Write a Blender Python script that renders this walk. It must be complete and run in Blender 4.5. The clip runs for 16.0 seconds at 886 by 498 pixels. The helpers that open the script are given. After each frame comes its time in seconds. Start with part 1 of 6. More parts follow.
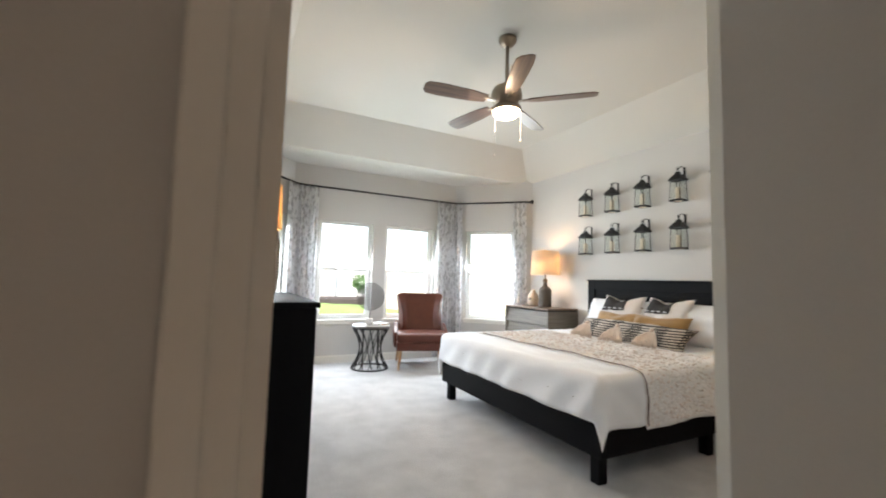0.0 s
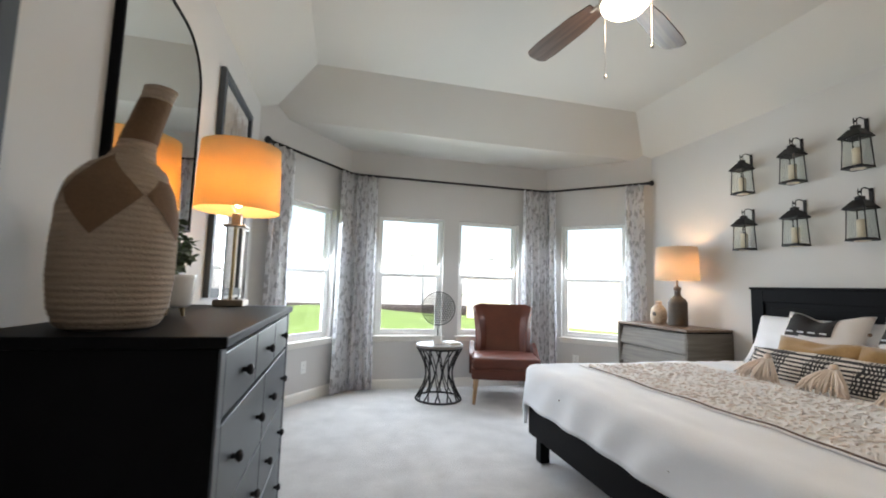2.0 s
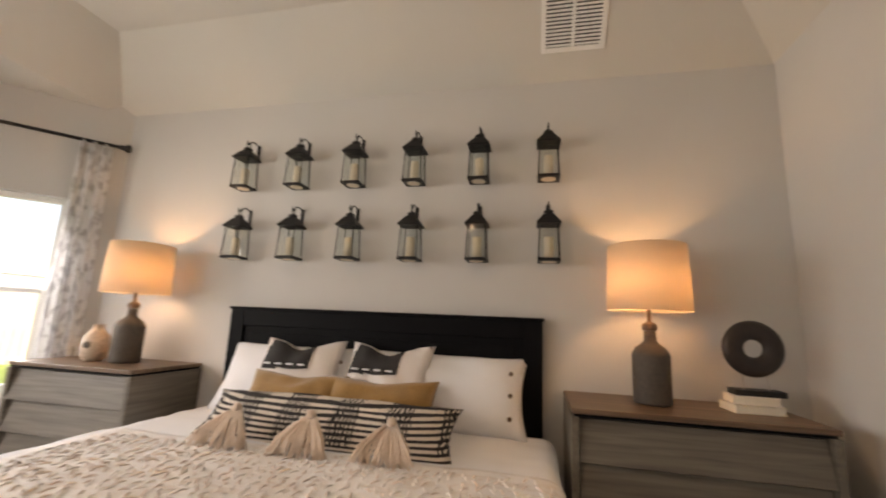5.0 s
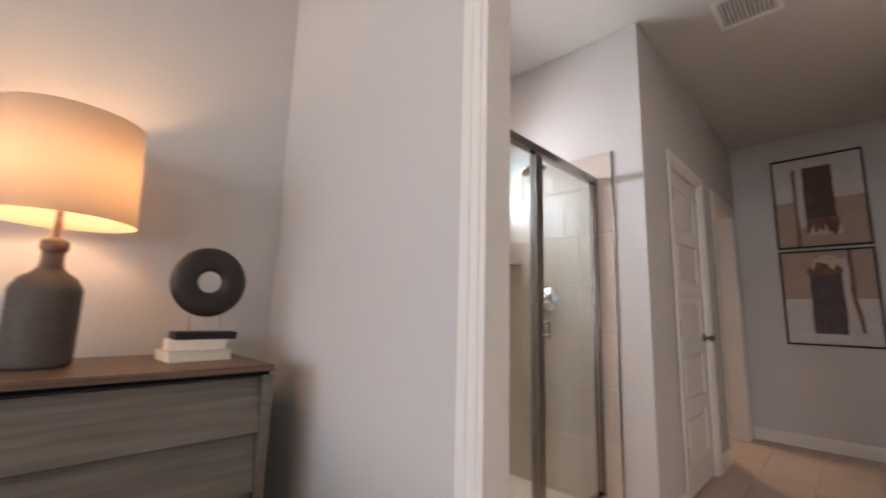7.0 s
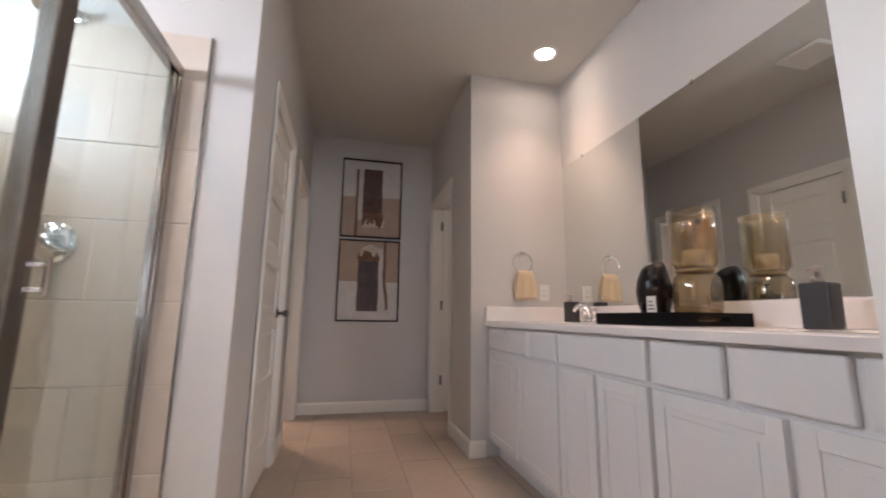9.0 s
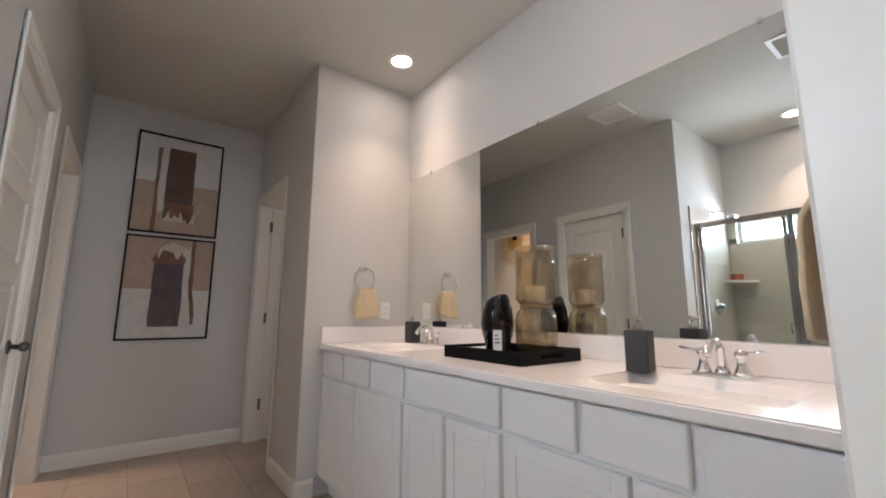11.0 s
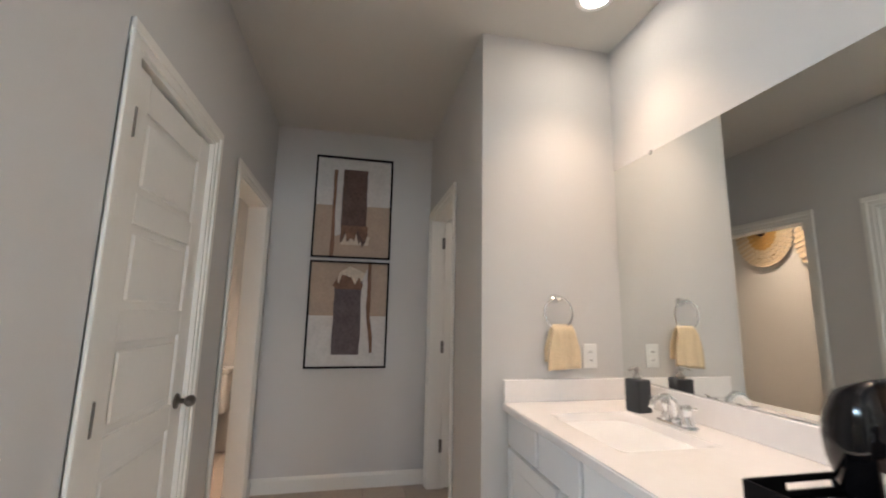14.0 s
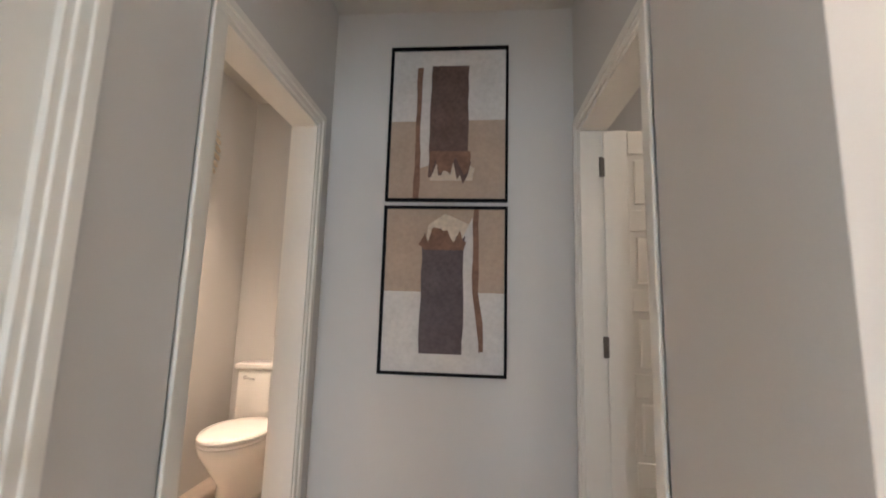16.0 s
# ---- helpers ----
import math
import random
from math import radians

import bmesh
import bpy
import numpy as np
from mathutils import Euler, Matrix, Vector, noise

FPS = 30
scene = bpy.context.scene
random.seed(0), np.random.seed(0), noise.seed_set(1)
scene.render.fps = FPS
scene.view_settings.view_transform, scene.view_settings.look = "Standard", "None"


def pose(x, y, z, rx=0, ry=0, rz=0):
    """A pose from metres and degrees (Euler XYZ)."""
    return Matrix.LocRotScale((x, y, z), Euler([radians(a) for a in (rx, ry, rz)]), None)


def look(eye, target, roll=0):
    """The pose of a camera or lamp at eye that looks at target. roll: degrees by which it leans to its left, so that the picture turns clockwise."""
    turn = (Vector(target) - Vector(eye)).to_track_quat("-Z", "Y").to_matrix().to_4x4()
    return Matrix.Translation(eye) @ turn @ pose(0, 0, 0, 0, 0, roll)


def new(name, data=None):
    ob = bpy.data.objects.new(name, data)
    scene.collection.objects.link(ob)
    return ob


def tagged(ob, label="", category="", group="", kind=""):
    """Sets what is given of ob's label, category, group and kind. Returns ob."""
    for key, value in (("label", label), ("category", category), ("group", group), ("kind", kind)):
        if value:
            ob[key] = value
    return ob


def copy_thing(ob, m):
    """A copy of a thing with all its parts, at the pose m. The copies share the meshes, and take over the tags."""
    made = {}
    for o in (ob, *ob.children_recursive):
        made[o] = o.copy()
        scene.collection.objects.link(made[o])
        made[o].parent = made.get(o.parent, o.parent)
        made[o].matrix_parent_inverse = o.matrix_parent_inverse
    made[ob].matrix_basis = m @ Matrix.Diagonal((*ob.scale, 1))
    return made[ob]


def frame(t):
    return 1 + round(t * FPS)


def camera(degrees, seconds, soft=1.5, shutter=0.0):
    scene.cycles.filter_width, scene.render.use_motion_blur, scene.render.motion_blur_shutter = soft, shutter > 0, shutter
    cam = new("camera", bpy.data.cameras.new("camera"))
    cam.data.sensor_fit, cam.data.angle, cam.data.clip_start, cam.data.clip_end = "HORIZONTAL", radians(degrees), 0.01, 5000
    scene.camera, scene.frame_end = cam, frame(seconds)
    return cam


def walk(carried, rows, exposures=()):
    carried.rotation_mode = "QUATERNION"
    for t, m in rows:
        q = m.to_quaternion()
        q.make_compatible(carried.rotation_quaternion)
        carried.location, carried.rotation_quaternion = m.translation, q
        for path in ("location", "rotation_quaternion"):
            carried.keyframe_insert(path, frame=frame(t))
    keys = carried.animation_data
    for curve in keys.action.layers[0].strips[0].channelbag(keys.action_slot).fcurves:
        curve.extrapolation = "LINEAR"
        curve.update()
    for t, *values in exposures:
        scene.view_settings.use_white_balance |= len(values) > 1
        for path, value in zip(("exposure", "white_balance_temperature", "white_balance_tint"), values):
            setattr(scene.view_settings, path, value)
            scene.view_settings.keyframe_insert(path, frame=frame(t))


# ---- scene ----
cam = camera(94.5, 16.0, 1.9, 0.3)
PATH = [
    (0, (1.493, -0.226, 1.154), (2.394, 1.553, 1.311), 1.7),
    (0.5, (1.682, -0.023, 1.151), (2.34, 1.86, 1.3), 1.5),
    (0.8, (1.778, 0.124, 1.145), (2.322, 2.044, 1.288), 1.7),
    (1, (1.845, 0.246, 1.145), (2.337, 2.178, 1.296), 1.5),
    (1.5, (1.979, 0.507, 1.121), (2.414, 2.453, 1.283), 1.6),
    (2, (2.096, 0.789, 1.159), (2.571, 2.724, 1.341), 1.7),
    (2.5, (2.166, 1.022, 1.161), (2.792, 2.91, 1.371), 1.9),
    (3, (2.305, 1.277, 1.21), (3.221, 3.038, 1.456), 2.0),
    (3.2, (2.393, 1.361, 1.218), (3.424, 3.054, 1.482), 2.1),
    (5.3, (3.161, 1.578, 1.181), (5.13, 1.689, 1.515), 2.1),
    (5.5, (3.223, 1.559, 1.181), (5.194, 1.448, 1.498), 1.8),
    (6, (3.388, 1.431, 1.151), (5.274, 0.848, 1.468), 1.4),
    (6.5, (3.509, 1.263, 1.121), (5.202, 0.239, 1.409), 1.6),
    (7, (3.568, 1.068, 1.035), (4.965, -0.33, 1.345), 1.6),
    (7.5, (3.663, 0.923, 0.974), (4.67, -0.773, 1.299), 1.4),
    (8, (3.827, 0.752, 0.945), (4.356, -1.148, 1.276), 1.0),
    (8.5, (3.88, 0.584, 0.911), (3.915, -1.389, 1.241), 1.0),
    (9, (3.914, 0.449, 0.901), (3.464, -1.472, 1.231), 0.7),
    (9.5, (3.967, 0.343, 0.928), (3.108, -1.435, 1.242), 0.5),
    (10, (3.998, 0.274, 0.954), (2.869, -1.349, 1.256), 0.6),
    (10.2, (3.984, 0.264, 0.965), (2.795, -1.315, 1.266), 0.4),
    (12.3, (3.827, 0.169, 1.226), (2.656, -1.418, 1.56), 0.7),
    (12.5, (3.802, 0.135, 1.231), (2.695, -1.5, 1.552), 0.3),
    (13, (3.765, 0.052, 1.266), (2.859, -1.703, 1.578), 0.6),
    (13.5, (3.706, -0.129, 1.256), (3.043, -1.989, 1.574), 0.9),
    (14, (3.659, -0.42, 1.279), (3.248, -2.353, 1.588), 1.1),
    (14.5, (3.562, -0.734, 1.243), (3.402, -2.701, 1.563), 1.4),
    (15, (3.528, -1.045, 1.234), (3.57, -3.02, 1.543), 1.4),
    (15.5, (3.547, -1.397, 1.209), (3.697, -3.367, 1.519), 1.3),
    (16, (3.549, -1.726, 1.18), (3.709, -3.701, 1.453), 1.6),
]
# stops and white balance drift as the clip's camera does
EXPOSURE = [(0, 1.92, 6800, 13), (0.5, 1.65, 6650, 13), (2, 1.4, 6600, 13), (2.5, 1.25, 6850, 15), (3, 1.0, 6850, 15), (5.5, 1.47, 8700, 26), (6.2, 1.6, 7800, 27), (7, 1.8, 6800, 26), (7.5, 2.05, 6200, 20), (8, 1.95, 6600, 25), (8.5, 2.05, 6800, 27), (9, 2.1, 6500, 23), (9.5, 2.15, 6150, 18), (10.2, 2.17, 6150, 17), (12.5, 2.15, 6450, 14), (13.5, 2.45, 6200, 12), (14, 2.47, 6150, 12), (15, 2.6, 6150, 12), (16, 3.05, 6100, 12)]
walk(cam, [(t, look(eye, target, roll)) for t, eye, target, roll in PATH], EXPOSURE)

# ---- light ----
world = bpy.data.worlds.new("world")
scene.world = world
world.use_nodes = True
sky = world.node_tree.nodes.new("ShaderNodeTexSky")
sky.sky_type, sky.sun_disc = "NISHITA", False
sky.sun_elevation, sky.sun_rotation = radians(58), radians(200)
background = world.node_tree.nodes["Background"]
background.inputs["Strength"].default_value = 0.15
world.node_tree.links.new(sky.outputs["Color"], background.inputs["Color"])


def lamp(name, kind, energy, colour, m, size=0.1, size_y=None, angle=None, spread=180):
    data = bpy.data.lights.new(name, kind)
    data.energy, data.color = energy, colour
    if kind == "AREA":
        data.size, data.spread = size, radians(spread)
        if size_y:
            data.shape, data.size_y = "RECTANGLE", size_y
    elif kind == "SUN":
        data.angle = angle
    else:
        data.shadow_soft_size = size
    ob = new(name, data)
    ob.matrix_world = m
    return ob


SUN = look((-5, -4, 16), (2, 3, 0))
lamp("sun", "SUN", 4.0, (1, 0.96, 0.9), SUN, angle=radians(6))
WARM = (1.0, 0.62, 0.30)
SOFT = (1.0, 0.80, 0.62)
DAY = (0.80, 0.91, 1.0)
DAYLIGHT = 16.5

# ---- materials ----


def mat(name, col, rough=0.5, metal=0.0, var=0.08, s1=2.5, s2=70.0, bump=0.15, dist=0.002, spec=0.5, emit=None, power=0.0, sheen=0.0):
    """A surface with large mottling, fine grain and fine relief."""
    m = bpy.data.materials.new(name)
    m.use_nodes = True
    nt = m.node_tree
    p = nt.nodes["Principled BSDF"]
    p.inputs["Roughness"].default_value, p.inputs["Metallic"].default_value = rough, metal
    p.inputs["Specular IOR Level"].default_value = spec
    p.inputs["Sheen Weight"].default_value = sheen
    co = nt.nodes.new("ShaderNodeTexCoord")
    big, fine = nt.nodes.new("ShaderNodeTexNoise"), nt.nodes.new("ShaderNodeTexNoise")
    big.inputs["Scale"].default_value, fine.inputs["Scale"].default_value = s1, s2
    big.inputs["Detail"].default_value, fine.inputs["Detail"].default_value = 4, 3
    for n in (big, fine):
        nt.links.new(co.outputs["Object"], n.inputs["Vector"])
    add = nt.nodes.new("ShaderNodeMath")
    add.operation = "ADD"
    nt.links.new(big.outputs["Fac"], add.inputs[0])
    nt.links.new(fine.outputs["Fac"], add.inputs[1])
    ramp = nt.nodes.new("ShaderNodeValToRGB")
    ramp.color_ramp.elements[0].position, ramp.color_ramp.elements[1].position = 0.3, 0.7
    lo, hi = [max(0, c * (1 - var)) for c in col], [min(1, c * (1 + var)) for c in col]
    ramp.color_ramp.elements[0].color, ramp.color_ramp.elements[1].color = (*lo, 1), (*hi, 1)
    half = nt.nodes.new("ShaderNodeMath")
    half.operation, half.inputs[1].default_value = "MULTIPLY", 0.5
    nt.links.new(add.outputs[0], half.inputs[0])
    nt.links.new(half.outputs[0], ramp.inputs["Fac"])
    nt.links.new(ramp.outputs["Color"], p.inputs["Base Color"])
    if bump:
        b = nt.nodes.new("ShaderNodeBump")
        b.inputs["Strength"].default_value, b.inputs["Distance"].default_value = bump, dist
        nt.links.new(fine.outputs["Fac"], b.inputs["Height"])
        nt.links.new(b.outputs["Normal"], p.inputs["Normal"])
    if emit:
        p.inputs["Emission Color"].default_value, p.inputs["Emission Strength"].default_value = (*emit, 1), power
    return m


def wood(name, dark, light, rough=0.45, axis="Y", scale=9.0):
    """Grain that runs along one axis."""
    m = mat(name, light, rough, bump=0.1)
    nt = m.node_tree
    p = nt.nodes["Principled BSDF"]
    co, mp, n, r = (nt.nodes.new("ShaderNode" + k) for k in ("TexCoord", "Mapping", "TexNoise", "ValToRGB"))
    mp.inputs["Scale"].default_value = {"X": (0.7, 14, 14), "Y": (14, 0.7, 14), "Z": (14, 14, 0.7)}[axis]
    n.inputs["Scale"].default_value, n.inputs["Detail"].default_value, n.inputs["Distortion"].default_value = scale / 3, 8, 0.6
    r.color_ramp.elements[0].position, r.color_ramp.elements[1].position = 0.34, 0.68
    r.color_ramp.elements[0].color, r.color_ramp.elements[1].color = (*dark, 1), (*light, 1)
    nt.links.new(co.outputs["Object"], mp.inputs["Vector"])
    nt.links.new(mp.outputs["Vector"], n.inputs["Vector"])
    nt.links.new(n.outputs["Fac"], r.inputs["Fac"])
    nt.links.new(r.outputs["Color"], p.inputs["Base Color"])
    return m


def glass(name, col=(1, 1, 1), rough=0.0, alpha=None):
    m = bpy.data.materials.new(name)
    m.use_nodes = True
    p = m.node_tree.nodes["Principled BSDF"]
    p.inputs["Base Color"].default_value = (*col, 1)
    p.inputs["Roughness"].default_value, p.inputs["Transmission Weight"].default_value, p.inputs["IOR"].default_value = rough, 1.0, 1.45
    return m


def thin_glass(name, col=(1, 1, 1), gloss=0.08):
    """A flat pane: clear, with a mirror-like part that grows to the edge of view."""
    m = bpy.data.materials.new(name)
    m.use_nodes = True
    nt = m.node_tree
    clear, shine, mix, lw, pw, ml = (nt.nodes.new("ShaderNode" + k) for k in ("BsdfTransparent", "BsdfGlossy", "MixShader", "LayerWeight", "Math", "Math"))
    clear.inputs["Color"].default_value = (*col, 1)
    shine.inputs["Roughness"].default_value = 0.02
    lw.inputs["Blend"].default_value = 0.5
    pw.operation, pw.inputs[1].default_value = "POWER", 4.0
    ml.operation, ml.inputs[1].default_value, ml.inputs[2].default_value = "MULTIPLY_ADD", 0.7, gloss * 0.5
    nt.links.new(lw.outputs["Facing"], pw.inputs[0])
    nt.links.new(pw.outputs[0], ml.inputs[0])
    nt.links.new(ml.outputs[0], mix.inputs["Fac"])
    nt.links.new(clear.outputs[0], mix.inputs[1])
    nt.links.new(shine.outputs[0], mix.inputs[2])
    nt.links.new(mix.outputs[0], nt.nodes["Material Output"].inputs["Surface"])
    return m


def shade_cloth(name, col, through_col):
    """Lamp-shade linen: it scatters light on both sides."""
    m = bpy.data.materials.new(name)
    m.use_nodes = True
    nt = m.node_tree
    d, t, mix, co, n, b = (nt.nodes.new("ShaderNode" + k) for k in ("BsdfDiffuse", "BsdfTranslucent", "MixShader", "TexCoord", "TexNoise", "Bump"))
    d.inputs["Color"].default_value, t.inputs["Color"].default_value = (*col, 1), (*through_col, 1)
    mix.inputs["Fac"].default_value = 0.5
    n.inputs["Scale"].default_value = 160
    b.inputs["Strength"].default_value, b.inputs["Distance"].default_value = 0.2, 0.001
    nt.links.new(co.outputs["Object"], n.inputs["Vector"])
    nt.links.new(n.outputs["Fac"], b.inputs["Height"])
    nt.links.new(b.outputs["Normal"], d.inputs["Normal"])
    nt.links.new(d.outputs[0], mix.inputs[1])
    nt.links.new(t.outputs[0], mix.inputs[2])
    nt.links.new(mix.outputs[0], nt.nodes["Material Output"].inputs["Surface"])
    return m


WALL = mat("wall_paint", (0.60, 0.585, 0.565), 0.75, var=0.025, s1=1.2, s2=220, bump=0.25, dist=0.0012, spec=0.3)
CEIL = mat("ceiling_paint", (0.60, 0.585, 0.545), 0.85, var=0.02, s1=1.0, s2=160, bump=0.3, dist=0.0015, spec=0.2)
TRIM = mat("trim_paint", (0.80, 0.775, 0.72), 0.35, var=0.02, s2=40, bump=0.05, dist=0.0006)
VINYL = mat("window_vinyl", (0.80, 0.80, 0.78), 0.4, var=0.02, bump=0.03)
CARPET = mat("carpet_pile", (0.60, 0.59, 0.585), 0.98, var=0.24, s1=5.0, s2=120, bump=1.0, dist=0.012, spec=0.1, sheen=0.3)
BLACK = mat("black_lacquer", (0.004, 0.004, 0.005), 0.55, var=0.15, s2=35, bump=0.08, dist=0.0008, spec=0.09)
SLATE = mat("slate_lacquer", (0.05, 0.06, 0.072), 0.42, var=0.1, s2=30, bump=0.06)
IRON = mat("black_iron", (0.010, 0.009, 0.009), 0.55, 0.3, var=0.2, s2=50, bump=0.2)
BRONZE = mat("brushed_bronze", (0.30, 0.25, 0.20), 0.34, 0.9, var=0.1, s2=90, bump=0.05)
NICKEL = mat("satin_nickel", (0.52, 0.49, 0.46), 0.28, 1.0, var=0.06, bump=0.03)
DARKNICKEL = mat("dark_nickel", (0.22, 0.205, 0.19), 0.28, 1.0, var=0.1, bump=0.03)
CHROME = mat("chrome", (0.82, 0.82, 0.83), 0.06, 1.0, var=0.02, bump=0)
STEEL = mat("brushed_frame", (0.36, 0.335, 0.315), 0.2, 1.0, var=0.08, s2=120, bump=0.06)
MIRROR = mat("silvered_mirror", (0.86, 0.88, 0.86), 0.0, 1.0, var=0.0, bump=0)
LEATHER = mat("brown_leather", (0.10, 0.026, 0.014), 0.42, var=0.3, s1=6, s2=110, bump=0.3, dist=0.0015, spec=0.35)
GREYWOOD = wood("grey_oak", (0.115, 0.097, 0.075), (0.185, 0.158, 0.125), 0.5)
GREYSIDE = wood("grey_oak_side", (0.115, 0.097, 0.075), (0.185, 0.158, 0.125), 0.5, "X")
BROWNWOOD = wood("brown_oak", (0.085, 0.05, 0.03), (0.20, 0.125, 0.078), 0.4)
PALEWOOD = wood("pale_oak", (0.33, 0.2, 0.1), (0.5, 0.33, 0.19), 0.45, "Z")
LINEN = mat("white_linen", (0.85, 0.86, 0.885), 0.9, var=0.03, s1=5, s2=260, bump=0.35, dist=0.001, spec=0.2, sheen=0.2)
CREAM = mat("cream_linen", (0.78, 0.69, 0.60), 0.92, var=0.06, s2=200, bump=0.4, dist=0.0015, spec=0.2, sheen=0.2)
MUSTARD = mat("mustard_velvet", (0.34, 0.185, 0.055), 0.8, var=0.25, s1=9, s2=150, bump=0.3, sheen=0.5)
AMBERSHADE = shade_cloth("golden_lamp_linen", (0.88, 0.72, 0.44), (0.95, 0.68, 0.33))
SHADE = shade_cloth("lamp_linen", (0.78, 0.68, 0.56), (0.70, 0.60, 0.48))
CLAY = mat("dark_stoneware", (0.085, 0.066, 0.052), 0.7, var=0.25, s2=60, bump=0.35, dist=0.003)
STONE = mat("speckled_stone", (0.55, 0.43, 0.33), 0.6, var=0.3, s1=14, s2=60, bump=0.3)
PORCELAIN = mat("porcelain", (0.82, 0.79, 0.75), 0.12, var=0.015, bump=0)
CABINET = mat("white_cabinet_paint", (0.79, 0.79, 0.79), 0.35, var=0.015, s2=40, bump=0.04)
MARBLE = mat("cultured_marble", (0.83, 0.80, 0.78), 0.16, var=0.025, s1=6, s2=30, bump=0.02)
FLOORTILE = mat("beige_floor_tile", (0.43, 0.355, 0.29), 0.42, var=0.1, s1=4, s2=24, bump=0.06)
WALLGROUT = mat("pale_grout", (0.54, 0.485, 0.425), 0.9, var=0.05, bump=0.2)
GROUT = mat("grey_grout", (0.36, 0.305, 0.255), 0.9, var=0.1, bump=0.3)
SHOWERTILE = mat("sand_wall_tile", (0.56, 0.49, 0.42), 0.34, var=0.05, s1=3, s2=20, bump=0.03)
ACRYLIC = mat("white_acrylic", (0.82, 0.80, 0.77), 0.2, var=0.02, bump=0)
PANE = thin_glass("window_pane", (0.98, 0.99, 0.985), 0.03)
SHOWERGLASS = thin_glass("shower_pane", (0.86, 0.93, 0.93), 0.085)
PICGLASS = thin_glass("picture_pane", (0.98, 0.98, 0.98), 0.10)
CLEAR = glass("clear_glass", (0.97, 0.98, 0.98))
SMOKE = thin_glass("smoked_amber_glass", (0.87, 0.82, 0.71), 0.26)
BLACKGLASS = mat("black_glaze", (0.006, 0.006, 0.007), 0.06, var=0.1, bump=0)
BOTTLE = mat("dark_amber_glass", (0.014, 0.008, 0.005), 0.1, var=0.1, bump=0)
WAX = mat("ivory_wax", (0.78, 0.68, 0.54), 0.5, var=0.05, bump=0.05)
GLOW = mat("lit_diffuser", (0.9, 0.88, 0.84), 0.5, var=0, bump=0, emit=(1, 0.78, 0.55), power=9)
GLOWB = mat("lit_can", (0.9, 0.88, 0.84), 0.5, var=0, bump=0, emit=(1, 0.86, 0.70), power=14)
TERRY = mat("sand_terry", (0.66, 0.52, 0.33), 0.95, var=0.14, s1=12, s2=190, bump=0.8, dist=0.004, sheen=0.4)
GRAVEL = mat("dark_mulch", (0.045, 0.035, 0.03), 0.95, var=0.4, s1=8, s2=30, bump=0.8, dist=0.03)
GRASS = mat("lawn", (0.16, 0.235, 0.06), 0.9, var=0.3, s1=0.8, s2=30, bump=0.8, dist=0.03)
LEAF = mat("leaf_green", (0.09, 0.17, 0.05), 0.6, var=0.35, s1=12, s2=60, bump=0.1)
LIME = mat("limestone", (0.78, 0.75, 0.70), 0.9, var=0.2, s1=3, s2=14, bump=0.6, dist=0.02)
CEDAR = wood("cedar_boards", (0.66, 0.55, 0.42), (0.80, 0.70, 0.56), 0.8, "Z")
PAPER = mat("mat_board", (0.80, 0.775, 0.73), 0.9, var=0.01, bump=0.05)
REDSOAP = mat("red_soap", (0.38, 0.09, 0.06), 0.5)
GREYMATTE = mat("charcoal_resin", (0.03, 0.032, 0.036), 0.55, var=0.15, bump=0.15)
BOOKPAGES = mat("book_cream", (0.74, 0.67, 0.55), 0.8, var=0.05)
AGED = mat("aged_brass", (0.36, 0.27, 0.15), 0.35, 0.9)

# ---- builders ----


def part(name, bm, material, parent=None, label="", smooth=False):
    """Links a bmesh as one mesh object, under a thing or a part."""
    me = bpy.data.meshes.new(name)
    bmesh.ops.recalc_face_normals(bm, faces=bm.faces)
    bm.to_mesh(me)
    bm.free()
    me.materials.append(material)
    if smooth:
        for poly in me.polygons:
            poly.use_smooth = True
    ob = new(name, me)
    if parent is not None:
        ob.parent = parent
    if label:
        ob["label"] = label
    return ob


def thing(name, label, category, loc=(0, 0, 0), rz=0, group="", kind=""):
    e = new(name)
    e.empty_display_size = 0.1
    e.matrix_world = pose(*loc, 0, 0, rz)
    return tagged(e, label, category, group, kind)


def boxes(*bs, bevel=0.0, seg=2):
    bm = bmesh.new()
    for x0, y0, z0, x1, y1, z1 in bs:
        one = bmesh.ops.create_cube(bm, size=1.0, matrix=Matrix.LocRotScale(((x0 + x1) / 2, (y0 + y1) / 2, (z0 + z1) / 2), None, (abs(x1 - x0), abs(y1 - y0), abs(z1 - z0))))
        if bevel:
            edges = list({e for v in one["verts"] for e in v.link_edges})
            bmesh.ops.bevel(bm, geom=edges, offset=bevel, segments=seg, affect="EDGES", profile=0.5)
    return bm


def lathe(profile, n=32, m=None):
    bm = bmesh.new()
    rings = []
    for r, z in profile:
        if r < 1e-5:
            rings.append([bm.verts.new((0, 0, z))])
        else:
            rings.append([bm.verts.new((r * math.cos(2 * math.pi * k / n), r * math.sin(2 * math.pi * k / n), z)) for k in range(n)])
    for a, b in zip(rings, rings[1:]):
        for k in range(n):
            q = [a[k % len(a)], a[(k + 1) % len(a)], b[(k + 1) % len(b)], b[k % len(b)]]
            q = list(dict.fromkeys(q))
            if len(q) > 2:
                bm.faces.new(q)
    if m is not None:
        bm.transform(m)
    return bm


